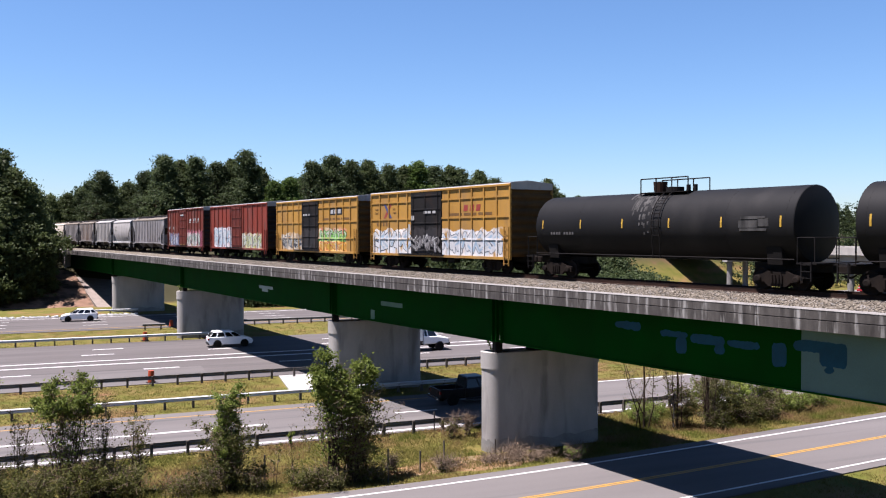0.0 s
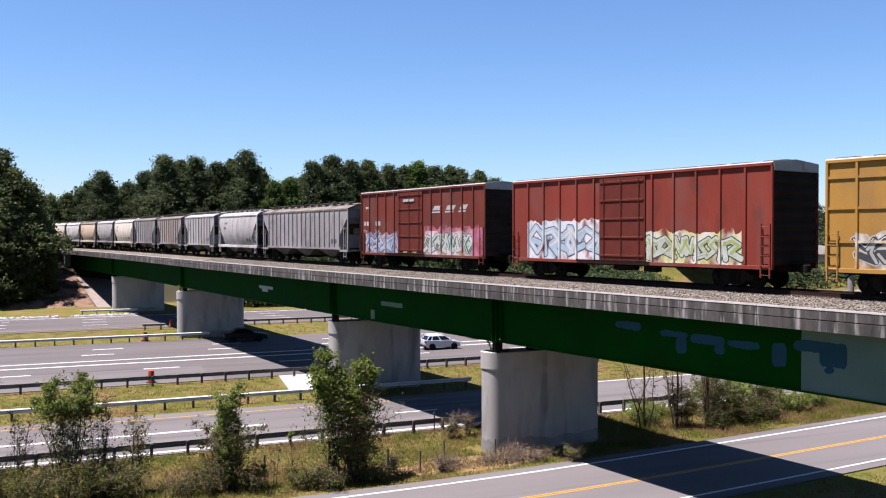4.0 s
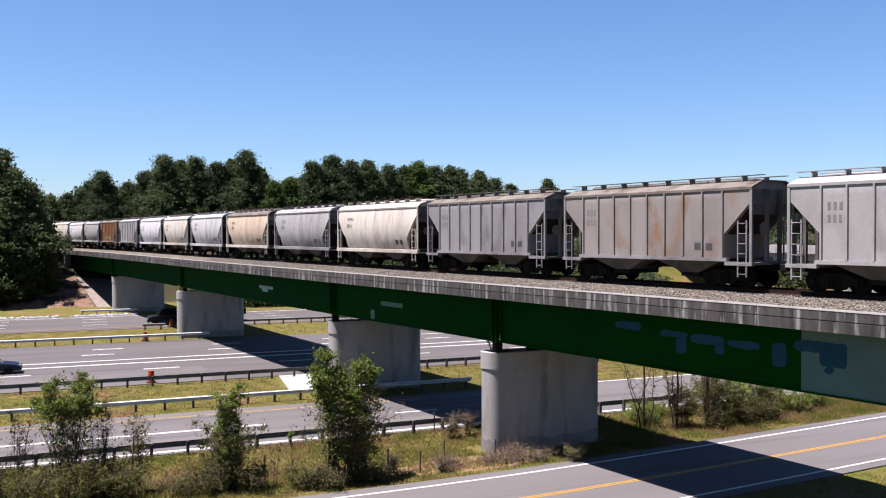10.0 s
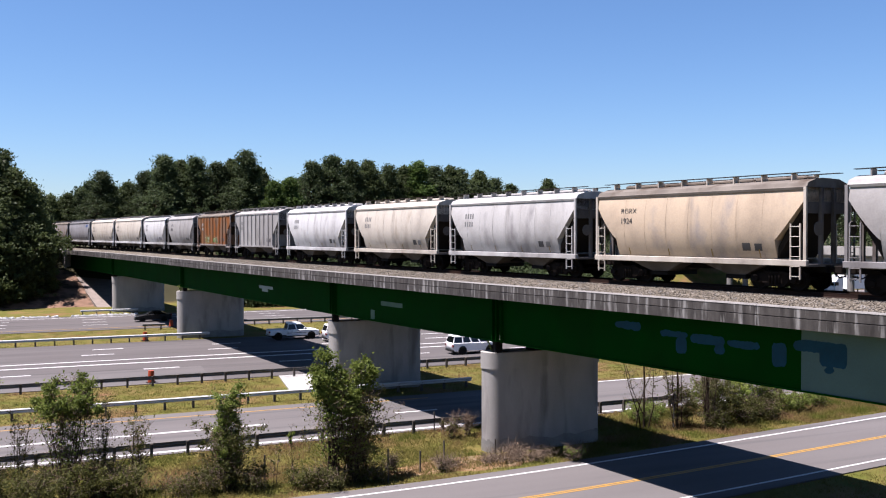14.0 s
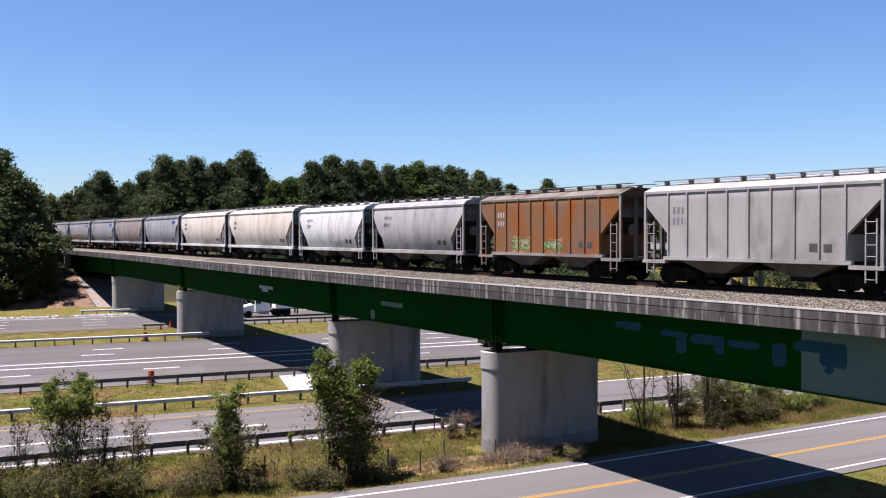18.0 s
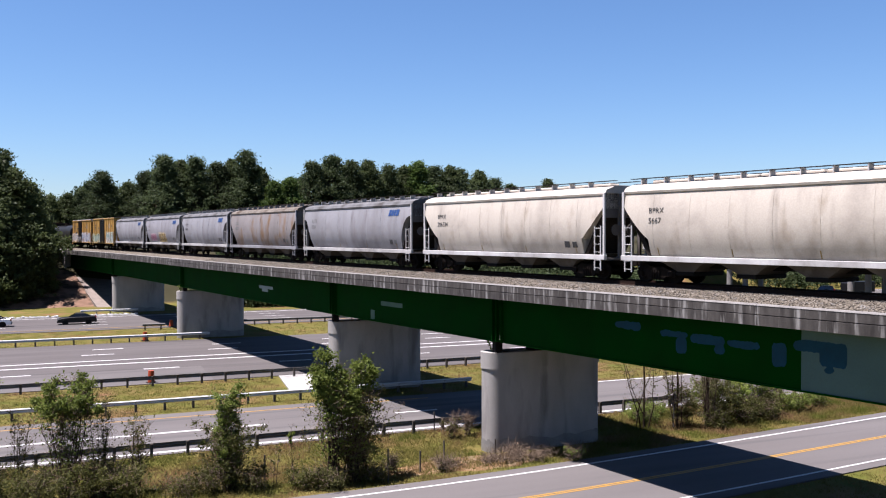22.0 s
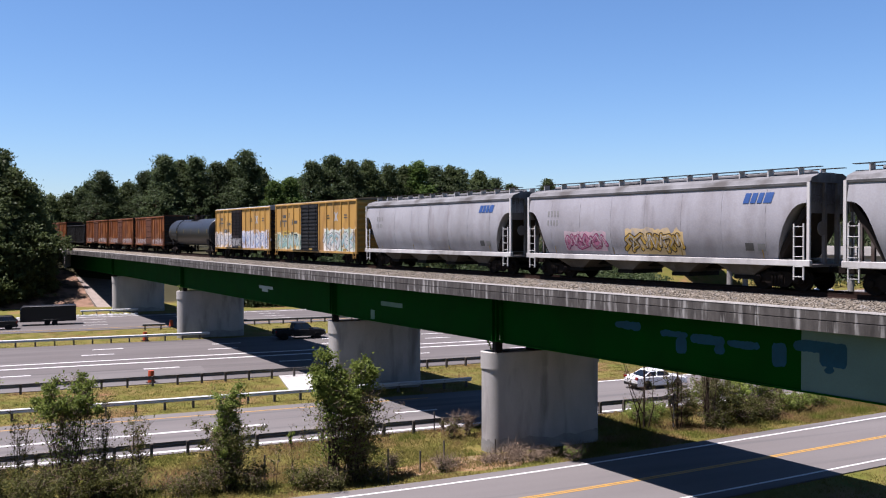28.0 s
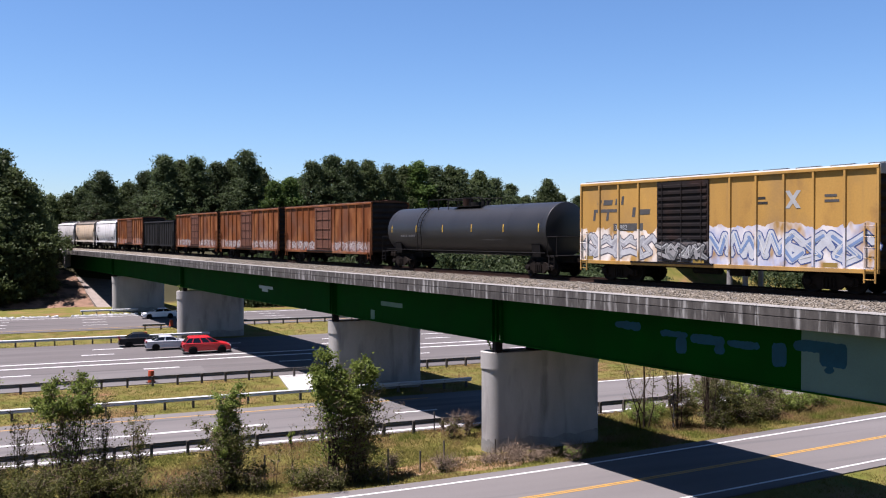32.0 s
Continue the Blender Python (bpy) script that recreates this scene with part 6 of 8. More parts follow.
PAINTS = {"white": car_paint("white", (0.74, 0.74, 0.74)), "silver": car_paint("silver", (0.4, 0.41, 0.43), 0.3, 0.2), "black": car_paint("black", (0.012, 0.012, 0.014)), "navy": car_paint("navy", (0.012, 0.018, 0.045)),
          "red": car_paint("red", (0.42, 0.012, 0.015)), "maroon": car_paint("maroon", (0.2, 0.008, 0.014)), "grey": car_paint("grey", (0.07, 0.067, 0.063), 0.3, 0.2)}
M_GLASS = mat("dark_car_glass", (0.012, 0.014, 0.016), (0.01, 0.012, 0.014), 0.06, bump=0.0)
M_TYRE = mat("tyre_rubber", (0.02, 0.02, 0.02), (0.028, 0.027, 0.026), 0.85)
M_RIM = mat("alloy_rim", (0.62, 0.62, 0.63), (0.5, 0.5, 0.51), 0.4, 0.1, tone=0.9)
M_TRIM = mat("black_plastic_trim", (0.025, 0.025, 0.025), (0.035, 0.035, 0.035), 0.6)
M_HEAD = mat("headlamp_glass", (0.7, 0.72, 0.75), (0.6, 0.62, 0.65), 0.1, bump=0.0)
M_TAIL = mat("red_tail_lamp", (0.4, 0.01, 0.01), (0.3, 0.01, 0.01), 0.2, bump=0.0)
M_BOX = mat("white_box_panel", (0.78, 0.78, 0.77), (0.7, 0.7, 0.69), 0.45, tone=1.0, scale=0.8, stretch=(1, 1, 0.3), fine=14, bump=0.04)
M_WRAP = mat("dark_maroon_trailer_wrap", (0.06, 0.014, 0.012), (0.11, 0.04, 0.02), 0.45, scale=0.5, fine=10, bump=0.0, c3=(0.025, 0.01, 0.01), c3_at=0.5, c3_scale=0.6)
M_CHROME = mat("chrome", (0.6, 0.6, 0.6), (0.55, 0.55, 0.55), 0.15, 0.9, bump=0.0)
M_BARS = mat("pale_lettering", (0.7, 0.68, 0.62), (0.6, 0.58, 0.52), 0.6, bump=0.0)
TYRES, RIMS = {}, {}


def add_wheels(v, xs, half_w, r, twin=False):
    if r not in TYRES:
        TYRES[r] = Mesh().lathe_y([(-0.12, r * 0.62), (-0.12, r * 0.9), (-0.09, r), (0.09, r), (0.12, r * 0.9), (0.12, r * 0.62)], n=22).data("tyre", 40)
        RIMS[r] = Mesh().lathe_y([(-0.115, r * 0.2), (-0.09, r * 0.35), (-0.1, r * 0.62), (0.1, r * 0.62), (0.1, r * 0.2)], n=16).data("rim", 40)
    for x in xs:
        for s in (-1, 1):
            w = part("wheel", TYRES[r], M_TYRE, v, "black rubber tyre")
            w.location = (x, s * (half_w - 0.12), r)
            w.rotation_euler = (0, 0, 0 if s < 0 else math.pi)
            part("rim", RIMS[r], M_RIM, w)


def shell(prof, w, inset=0.05):
    """A body with softened flanks from a side outline of (x, z)."""
    cx = sum(p[0] for p in prof) / len(prof)
    cz = sum(p[1] for p in prof) / len(prof)
    small = [(x + (inset if x < cx else -inset), z + (inset if z < cz else -inset)) for x, z in prof]
    rows = [(-w, small), (-w + inset, prof), (w - inset, prof), (w, small)]
    return Mesh().loft([[(x, y, z) for x, z in p] for y, p in rows])


def cabin(v, paint_m, x0, x1, t0, t1, z0, z1, w, pillars):
    """Painted greenhouse with dark panes set between its pillars."""
    wt = w - 0.17
    ring0 = [(x0, -w, z0), (x1, -w, z0), (x1, w, z0), (x0, w, z0)]
    ring1 = [(t0, -wt, z1), (t1, -wt, z1), (t1, wt, z1), (t0, wt, z1)]
    crown = [(t0 + 0.1, -wt + 0.1, z1 + 0.06), (t1 - 0.12, -wt + 0.1, z1 + 0.06), (t1 - 0.12, wt - 0.1, z1 + 0.06), (t0 + 0.1, wt - 0.1, z1 + 0.06)]
    part("roof", Mesh().loft([ring0, ring1, crown]), paint_m, v, "painted roof and pillars")

    def at(k, q, s):
        xa, xb = x0 + (x1 - x0) * k, t0 + (t1 - t0) * k
        return Vector((xa + (xb - xa) * q, s * (w + (wt - w) * q), z0 + (z1 - z0) * q))

    for s in (-1, 1):
        for ka, kb in zip(pillars, pillars[1:]):
            m = 0.07 / abs(x1 - x0)
            if kb - ka < 2.6 * m:
                continue
            q = [at(ka + m, 0.05, s), at(kb - m, 0.05, s), at(kb - m, 0.87, s), at(ka + m, 0.87, s)]
            part("side_window", Mesh().loft([[tuple(p - Vector((0, s * 0.01, 0))) for p in q], [tuple(p + Vector((0, s * 0.006, 0))) for p in q]]), M_GLASS, v, "dark tinted glass")
    for k, e, nm in ((0.0, -1, "rear_window"), (1.0, 1, "windscreen")):
        lo, hi = at(k, 0.06, 1), at(k, 0.9, 1)
        q = [(lo.x, -lo.y + 0.09, lo.z), (lo.x, lo.y - 0.09, lo.z), (hi.x, hi.y - 0.07, hi.z), (hi.x, -hi.y + 0.07, hi.z)]
        part(nm, Mesh().loft([[(p[0] - e * 0.01, p[1], p[2]) for p in q], [(p[0] + e * 0.007, p[1], p[2] + 0.002) for p in q]]), M_GLASS, v, "dark tinted glass")


def lamps(v, xf, xr, w, zf, zr):
    for s in (-1, 1):
        part("headlight", Mesh().box(xf - 0.16, xf + 0.015, min(s * (w - 0.45), s * (w - 0.02)), max(s * (w - 0.45), s * (w - 0.02)), zf - 0.07, zf + 0.08, 0.03), M_HEAD, v, "clear headlight")
        part("tail_light", Mesh().box(xr - 0.015, xr + 0.16, min(s * (w - 0.3), s * (w + 0.004)), max(s * (w - 0.3), s * (w + 0.004)), zr - 0.12, zr + 0.12, 0.03), M_TAIL, v, "red tail light")


def passenger_car(kind, col, label):
    v = thing({"sedan": "sedan", "suv": "suv", "van": "minivan", "hatch": "hatchback", "large_suv": "suv"}[kind], label, "car", group="highway cars")
    m = PAINTS[col]
    if kind == "sedan":
        prof, w = [(-2.38, 0.45), (-2.4, 0.82), (-2.28, 0.97), (-1.7, 1.0), (0.98, 0.97), (1.9, 0.85), (2.32, 0.7), (2.4, 0.48), (2.3, 0.26), (-2.3, 0.26)], 0.9
        cabin(v, m, -1.78, 1.02, -0.95, 0.18, 0.96, 1.4, 0.84, (0.0, 0.45, 1.0))
        xs, r = (-1.4, 1.42), 0.33
    elif kind == "hatch":
        prof, w = [(-1.95, 0.45), (-2.0, 0.85), (-1.92, 1.04), (0.75, 0.98), (1.45, 0.86), (1.85, 0.7), (1.92, 0.48), (1.85, 0.26), (-1.85, 0.26)], 0.84
        cabin(v, m, -1.9, 1.0, -1.45, 0.1, 0.98, 1.46, 0.82, (0.0, 0.2, 0.56, 1.0))
        xs, r = (-1.25, 1.22), 0.31
    elif kind == "large_suv":
        prof, w = [(-2.5, 0.5), (-2.56, 0.9), (-2.52, 1.18), (1.15, 1.17), (1.95, 1.12), (2.42, 1.0), (2.52, 0.6), (2.35, 0.34), (-2.35, 0.34)], 0.98
        cabin(v, m, -2.5, 1.35, -2.3, 0.7, 1.16, 1.84, 0.95, (0.0, 0.27, 0.52, 0.77, 1.0))
        for y in (-0.62, 0.62):
            part("roof_rail", Mesh().box(-1.9, 0.4, y - 0.03, y + 0.03, 1.9, 1.97, 0.01), M_TRIM, v, "black roof rail")
        xs, r = (-1.5, 1.52), 0.4
    elif kind == "suv":
        prof, w = [(-2.3, 0.5), (-2.36, 0.85), (-2.3, 1.1), (-1.9, 1.13), (0.95, 1.08), (1.75, 0.98), (2.22, 0.82), (2.34, 0.55), (2.2, 0.3), (-2.2, 0.3)], 0.94
        cabin(v, m, -2.25, 1.2, -1.75, 0.25, 1.09, 1.64, 0.91, (0.0, 0.22, 0.5, 0.76, 1.0))
        xs, r = (-1.4, 1.42), 0.37
    else:
        prof, w = [(-2.5, 0.45), (-2.55, 1.05), (-2.5, 1.12), (1.2, 1.08), (1.9, 0.98), (2.45, 0.8), (2.5, 0.5), (2.35, 0.28), (-2.4, 0.28)], 0.98
        cabin(v, m, -2.48, 1.45, -2.3, 0.45, 1.08, 1.78, 0.93, (0.0, 0.33, 0.64, 1.0))
        xs, r = (-1.5, 1.5), 0.36
    part("body", shell(prof, w), m, v, smooth=35)
    xf, xr = max(p[0] for p in prof), min(p[0] for p in prof)
    part("front_bumper", Mesh().box(xf - 0.2, xf + 0.03, -w + 0.05, w - 0.05, 0.25, 0.45, 0.04), M_TRIM, v)
    part("rear_bumper", Mesh().box(xr - 0.03, xr + 0.2, -w + 0.05, w - 0.05, 0.28, 0.5, 0.04), M_TRIM, v)
    lamps(v, xf, xr, w, 0.72, 0.88)
    for s in (-1, 1):
        part("mirror", Mesh().box(0.6, 0.75, min(s * w, s * (w + 0.16)), max(s * w, s * (w + 0.16)), 1.0, 1.14, 0.03), m, v)
        for x in xs:
            part("wheel_arch", Mesh().lathe_y([(s * (w + 0.002), r + 0.07), (s * (w + 0.006), r + 0.07)], x, r, 20), M_TRIM, v)
        part("door_handle", Mesh().box(-0.35, -0.15, s * w - 0.012 if s > 0 else s * w - 0.02, s * w + 0.02 if s > 0 else s * w + 0.012, 0.88, 0.92), m, v)
    add_wheels(v, xs, w + 0.03, r)
    return v


def pickup(col, label):
    v = thing("pickup_truck", label, "pickup truck", group="highway pickups")
    m = PAINTS[col]
    w = 1.0
    part("body", shell([(-0.95, 0.45), (-0.95, 1.12), (1.25, 1.12), (2.3, 1.08), (2.75, 0.98), (2.85, 0.6), (2.7, 0.42)], w), m, v, smooth=35)
    for s in (-1, 1):
        y0, y1 = sorted((s * (w - 0.13), s * w))
        part("bed_side", Mesh().box(-2.9, -0.96, y0, y1, 0.55, 1.14, 0.03), m, v)
        for x in (-1.95, 1.85):
            part("wheel_arch", Mesh().lathe_y([(s * (w + 0.002), 0.47), (s * (w + 0.008), 0.47)], x, 0.42, 22), M_TRIM, v)
        part("mirror", Mesh().box(0.95, 1.1, min(s * w, s * (w + 0.22)), max(s * w, s * (w + 0.22)), 1.12, 1.34, 0.03), m, v)
        for x in (-0.42, 0.42):
            part("door_handle", Mesh().box(x - 0.1, x + 0.1, min(s * (w - 0.01), s * (w + 0.025)), max(s * (w - 0.01), s * (w + 0.025)), 0.98, 1.03), M_TRIM, v)
        part("running_step", Mesh().box(-0.9, 1.3, min(s * (w - 0.1), s * (w + 0.05)), max(s * (w - 0.1), s * (w + 0.05)), 0.34, 0.42, 0.02), M_TRIM, v)
    part("bed_floor", Mesh().box(-2.85, -0.96, -w + 0.13, w - 0.13, 0.55, 0.66), M_TRIM, v)
    part("tailgate", Mesh().box(-2.95, -2.86, -w + 0.05, w - 0.05, 0.6, 1.13, 0.02), m, v)
    part("rear_bumper", Mesh().box(-3.12, -2.92, -w + 0.04, w - 0.04, 0.42, 0.6, 0.04), M_CHROME, v, "chrome rear bumper")
    part("front_bumper", Mesh().box(2.68, 2.93, -w + 0.04, w - 0.04, 0.4, 0.62, 0.04), M_CHROME, v, "chrome front bumper")
    part("grille", Mesh().box(2.8, 2.87, -0.5, 0.5, 0.66, 0.95, 0.02), M_TRIM, v)
    cabin(v, m, -0.92, 1.5, -0.75, 0.72, 1.11, 1.82, 0.95, (0.0, 0.46, 1.0))
    lamps(v, 2.84, -2.96, w, 0.86, 0.92)
    part("chassis", Mesh().box(-2.8, 2.6, -0.5, 0.5, 0.35, 0.5), M_TRIM, v)
    part("cab_trim", Mesh().box(-0.9, 1.25, -w - 0.006, -w + 0.01, 0.74, 0.79).box(-0.9, 1.25, w - 0.01, w + 0.006, 0.74, 0.79), M_TRIM, v)
    add_wheels(v, (-1.95, 1.85), w + 0.03, 0.4)
    return v


def pickup_load(v):
    """Odds and ends in the open bed."""
    part("drum", Mesh().tube((-1.35, 0.25, 0.66), (-1.35, 0.25, 1.28), 0.27, 0.29, 16), M_GALVD, v, "grey drum in the bed", smooth=40)
    rng = random.Random(4)
    for k in range(7):
        x, y, r = rng.uniform(-2.7, -1.8), rng.uniform(-0.7, 0.7), rng.uniform(0.1, 0.2)
        part("loose_load", Mesh().box(x - r, x + r, y - r * 0.7, y + r * 0.7, 0.66, 0.66 + r * 1.4, 0.02), (PAINTS["red"], M_DRY, M_TRIM, M_POST)[k % 4], v)


def box_truck(label):
    v = thing("box_truck", label, "truck", group="highway trucks")
    part("cargo_box", Mesh().box(-4.6, 1.4, -1.2, 1.2, 1.05, 3.65, 0.03), M_BOX, v, "plain white cargo box")
    part("box_rail", Mesh().box(-4.62, 1.42, -1.22, 1.22, 0.98, 1.06), M_TRIM, v)
    part("cab", shell([(1.55, 0.7), (1.55, 1.5), (2.9, 1.5), (3.9, 1.38), (4.35, 1.1), (4.4, 0.7)], 1.05, 0.08), PAINTS["white"], v, smooth=35)
    cabin(v, PAINTS["white"], 1.58, 3.1, 1.6, 2.6, 1.48, 2.25, 1.0, (0.0, 0.3, 1.0))
    part("chassis", Mesh().box(-4.5, 4.0, -0.45, 0.45, 0.55, 0.95), M_TRIM, v)
    part("front_bumper", Mesh().box(4.3, 4.5, -1.05, 1.05, 0.5, 0.8, 0.04), M_TRIM, v)
    lamps(v, 4.38, -4.6, 1.05, 0.98, 0.9)
    add_wheels(v, (-2.6, 3.3), 1.12, 0.48)
    return v


def cargo_trailer(col="black", k=1.0):
    v = thing("cargo_trailer", COLOUR_WORDS[col] + " enclosed cargo trailer towed on the highway", "trailer", group="highway trailers")
    part("cargo_box", shell([(-3.3 * k, 0.5), (-3.3 * k, 2.55), (3.1 * k, 2.55), (3.4 * k, 2.2), (3.4 * k, 0.5)], 1.1, 0.06), PAINTS[col], v, smooth=35)
    part("drawbar", Mesh().box(3.3 * k, 3.3 * k + 1.6, -0.06, 0.06, 0.45, 0.56), M_TRIM, v)
    for s in (-1, 1):
        part("fender", Mesh().box(-1.2, 0.7, min(s * 1.1, s * 1.25), max(s * 1.1, s * 1.25), 0.72, 0.8, 0.02), M_TRIM, v)
        part("tail_light", Mesh().box(-3.3 * k - 0.03, -3.3 * k + 0.02, min(s * 0.7, s * 0.95), max(s * 0.7, s * 0.95), 0.7, 0.85), M_TAIL, v)
    add_wheels(v, (-0.7, 0.2), 1.22, 0.34)
    return v


def boat_trailer():
    v = thing("boat_trailer", "small grey boat towed on a trailer", "boat trailer", group="highway trailers")
    rings = []
    for x, w, zb, zt in ((-2.6, 0.85, 0.75, 1.35), (-1.0, 0.95, 0.68, 1.38), (0.8, 0.9, 0.7, 1.42), (2.0, 0.5, 0.85, 1.5), (2.8, 0.06, 1.2, 1.6)):
        rings.append([(x, -w, zt), (x, -w * 0.85, zb + 0.15), (x, 0, zb), (x, w * 0.85, zb + 0.15), (x, w, zt)])
    part("hull", Mesh().loft(rings), PAINTS["silver"], v, "grey boat hull", smooth=30)
    part("gunwale_stripe", Mesh().box(-2.6, 1.2, -0.97, -0.94, 1.2, 1.3), M_TRIM, v)
    part("outboard_motor", Mesh().box(-3.05, -2.6, -0.2, 0.2, 0.9, 1.75, 0.06), M_TRIM, v, "black outboard motor")
    part("trailer_frame", Mesh().box(-2.4, 4.2, -0.06, 0.06, 0.42, 0.52).box(-2.4, 1.5, -0.8, -0.72, 0.42, 0.52).box(-2.4, 1.5, 0.72, 0.8, 0.42, 0.52), M_GALVD, v)
    for x in (-1.6, 0.4):
        part("bunk", Mesh().box(x - 0.05, x + 0.05, -0.8, 0.8, 0.52, 0.72), M_GALVD, v)
    add_wheels(v, (-0.9,), 1.0, 0.3)
    return v


def semi(col, trailer_mat, label, graphic=False, shield=False):
    v = thing("semi_truck", label, "truck", group="highway trucks")
    m = PAINTS[col]
    part("trailer", Mesh().box(-15.2, 0.0, -1.28, 1.28, 1.15, 4.05, 0.03), trailer_mat, v, "long box trailer")
    part("trailer_rail", Mesh().box(-15.22, 0.02, -1.3, 1.3, 1.1, 1.22), M_CHROME, v)
    part("top_rail", Mesh().box(-15.22, 0.02, -1.3, 1.3, 4.0, 4.07), M_CHROME, v)
    part("trailer_bogie", Mesh().box(-14.2, -11.2, -0.6, 0.6, 0.55, 1.1), M_TRIM, v)
    part("rear_guard", Mesh().box(-15.2, -15.1, -1.1, 1.1, 0.45, 0.55).box(-15.2, -15.1, -0.8, -0.7, 0.5, 1.1).box(-15.2, -15.1, 0.7, 0.8, 0.5, 1.1), M_TRIM, v)
    part("landing_gear", Mesh().box(-3.4, -3.2, -0.9, -0.75, 0.3, 1.12).box(-3.4, -3.2, 0.75, 0.9, 0.3, 1.12), M_TRIM, v)
    part("sleeper", shell([(0.75, 0.75), (0.75, 3.3), (1.2, 3.9), (2.2, 3.55), (2.95, 2.7), (2.95, 0.75)], 1.2, 0.12), m, v, smooth=35)
    part("hood", shell([(2.9, 0.7), (2.9, 1.95), (3.9, 1.8), (4.75, 1.55), (4.95, 1.1), (4.95, 0.7)], 1.0, 0.12), m, v, smooth=35)
    part("windscreen", Mesh().loft([[(2.97, -1.0, 1.98), (3.2, -1.0, 1.98), (3.2, 1.0, 1.98), (2.97, 1.0, 1.98)], [(2.5, -0.95, 2.75), (2.85, -0.95, 2.68), (2.85, 0.95, 2.68), (2.5, 0.95, 2.75)]]), M_GLASS, v)
    for s in (-1, 1):
        part("side_window", Mesh().box(2.05, 2.8, s * 1.2 - 0.012, s * 1.2 + 0.012, 1.95, 2.6), M_GLASS, v)
        part("fuel_tank", Mesh().lathe_x([(0.9, 0.3), (2.3, 0.3)], s * 0.95, 0.75, 16), M_CHROME, v)
        part("mirror", Mesh().box(2.95, 3.08, min(s * 1.25, s * 1.45), max(s * 1.25, s * 1.45), 1.9, 2.6, 0.03), M_TRIM, v)
    part("grille", Mesh().box(4.9, 5.0, -0.5, 0.5, 0.8, 1.4, 0.02), M_CHROME, v)
    part("front_bumper", Mesh().box(4.85, 5.15, -1.15, 1.15, 0.35, 0.7, 0.05), m, v)
    part("chassis", Mesh().box(-2.4, 4.4, -0.45, 0.45, 0.6, 0.95), M_TRIM, v)
    lamps(v, 4.98, -15.2, 1.0, 1.0, 0.9)
    add_wheels(v, (-13.4, -12.1, -1.7, -0.4, 3.8), 1.27, 0.5)
    if graphic:
        m_food = mat("printed_orange_brown_picture", (0.3, 0.1, 0.03), (0.14, 0.045, 0.02), 0.5, scale=1.6, fine=12, bump=0.0, c3=(0.42, 0.2, 0.06), c3_at=0.55, c3_scale=1.8)
        for s in (-1, 1):
            def panel(name, x0, x1, z0, z1, m, lift, slant=0.0, label=""):
                y0, y1 = sorted((s * 1.281, s * (1.281 + lift)))
                part(name, Mesh().prism_y([(x0, z0), (x1, z0), (x1 + slant, z1), (x0 + slant, z1)], y0, y1), m, v, label)

            panel("printed_picture", -14.6, -6.9, 1.35, 2.45, m_food, 0.004, 0.3, "printed orange and brown picture")
            panel("printed_picture", -6.6, -4.4, 1.7, 3.5, PAINTS["maroon"], 0.004, -0.4, "dark red printed shape")
            for x0, x1, z0, z1 in ((-14.1, -10.8, 2.95, 3.5), (-10.6, -8.5, 2.95, 3.5), (-8.3, -7.1, 2.95, 3.5), (-13.9, -8.9, 2.66, 2.8)):
                panel("lettering_bar", x0, x1, z0, z1, M_BARS, 0.009, 0.05)
            for r, m, lift in ((1.0, M_BARS, 0.008), (0.92, PAINTS["red"], 0.012)):
                pts = [(-2.3 + 1.65 * r * math.cos(k * math.pi / 14), 2.95 + 0.68 * r * math.sin(k * math.pi / 14)) for k in range(28)]
                y0, y1 = sorted((s * 1.281, s * (1.281 + lift)))
                part("emblem", Mesh().prism_y(pts, y0, y1), m, v, "red oval emblem with a pale rim")
            for x in (-3.25, -2.45, -1.65):
                panel("emblem_bar", x, x + 0.55, 2.72, 3.18, M_BARS, 0.016, 0.1)
    elif shield:
        for s in (-1, 1):
            y0, y1 = sorted((s * 1.281, s * 1.287))
            part("emblem", Mesh().prism_y([(-2.9, 3.7), (-1.5, 3.7), (-1.5, 3.2), (-2.2, 2.75), (-2.9, 3.2)], y0, y1), M_TRIM, v, "dark shield emblem")
            y0, y1 = sorted((s * 1.281, s * 1.291))
            part("emblem_inset", Mesh().prism_y([(-2.75, 3.58), (-1.65, 3.58), (-1.65, 3.25), (-2.2, 2.92), (-2.75, 3.25)], y0, y1), M_BOX, v)
    return v


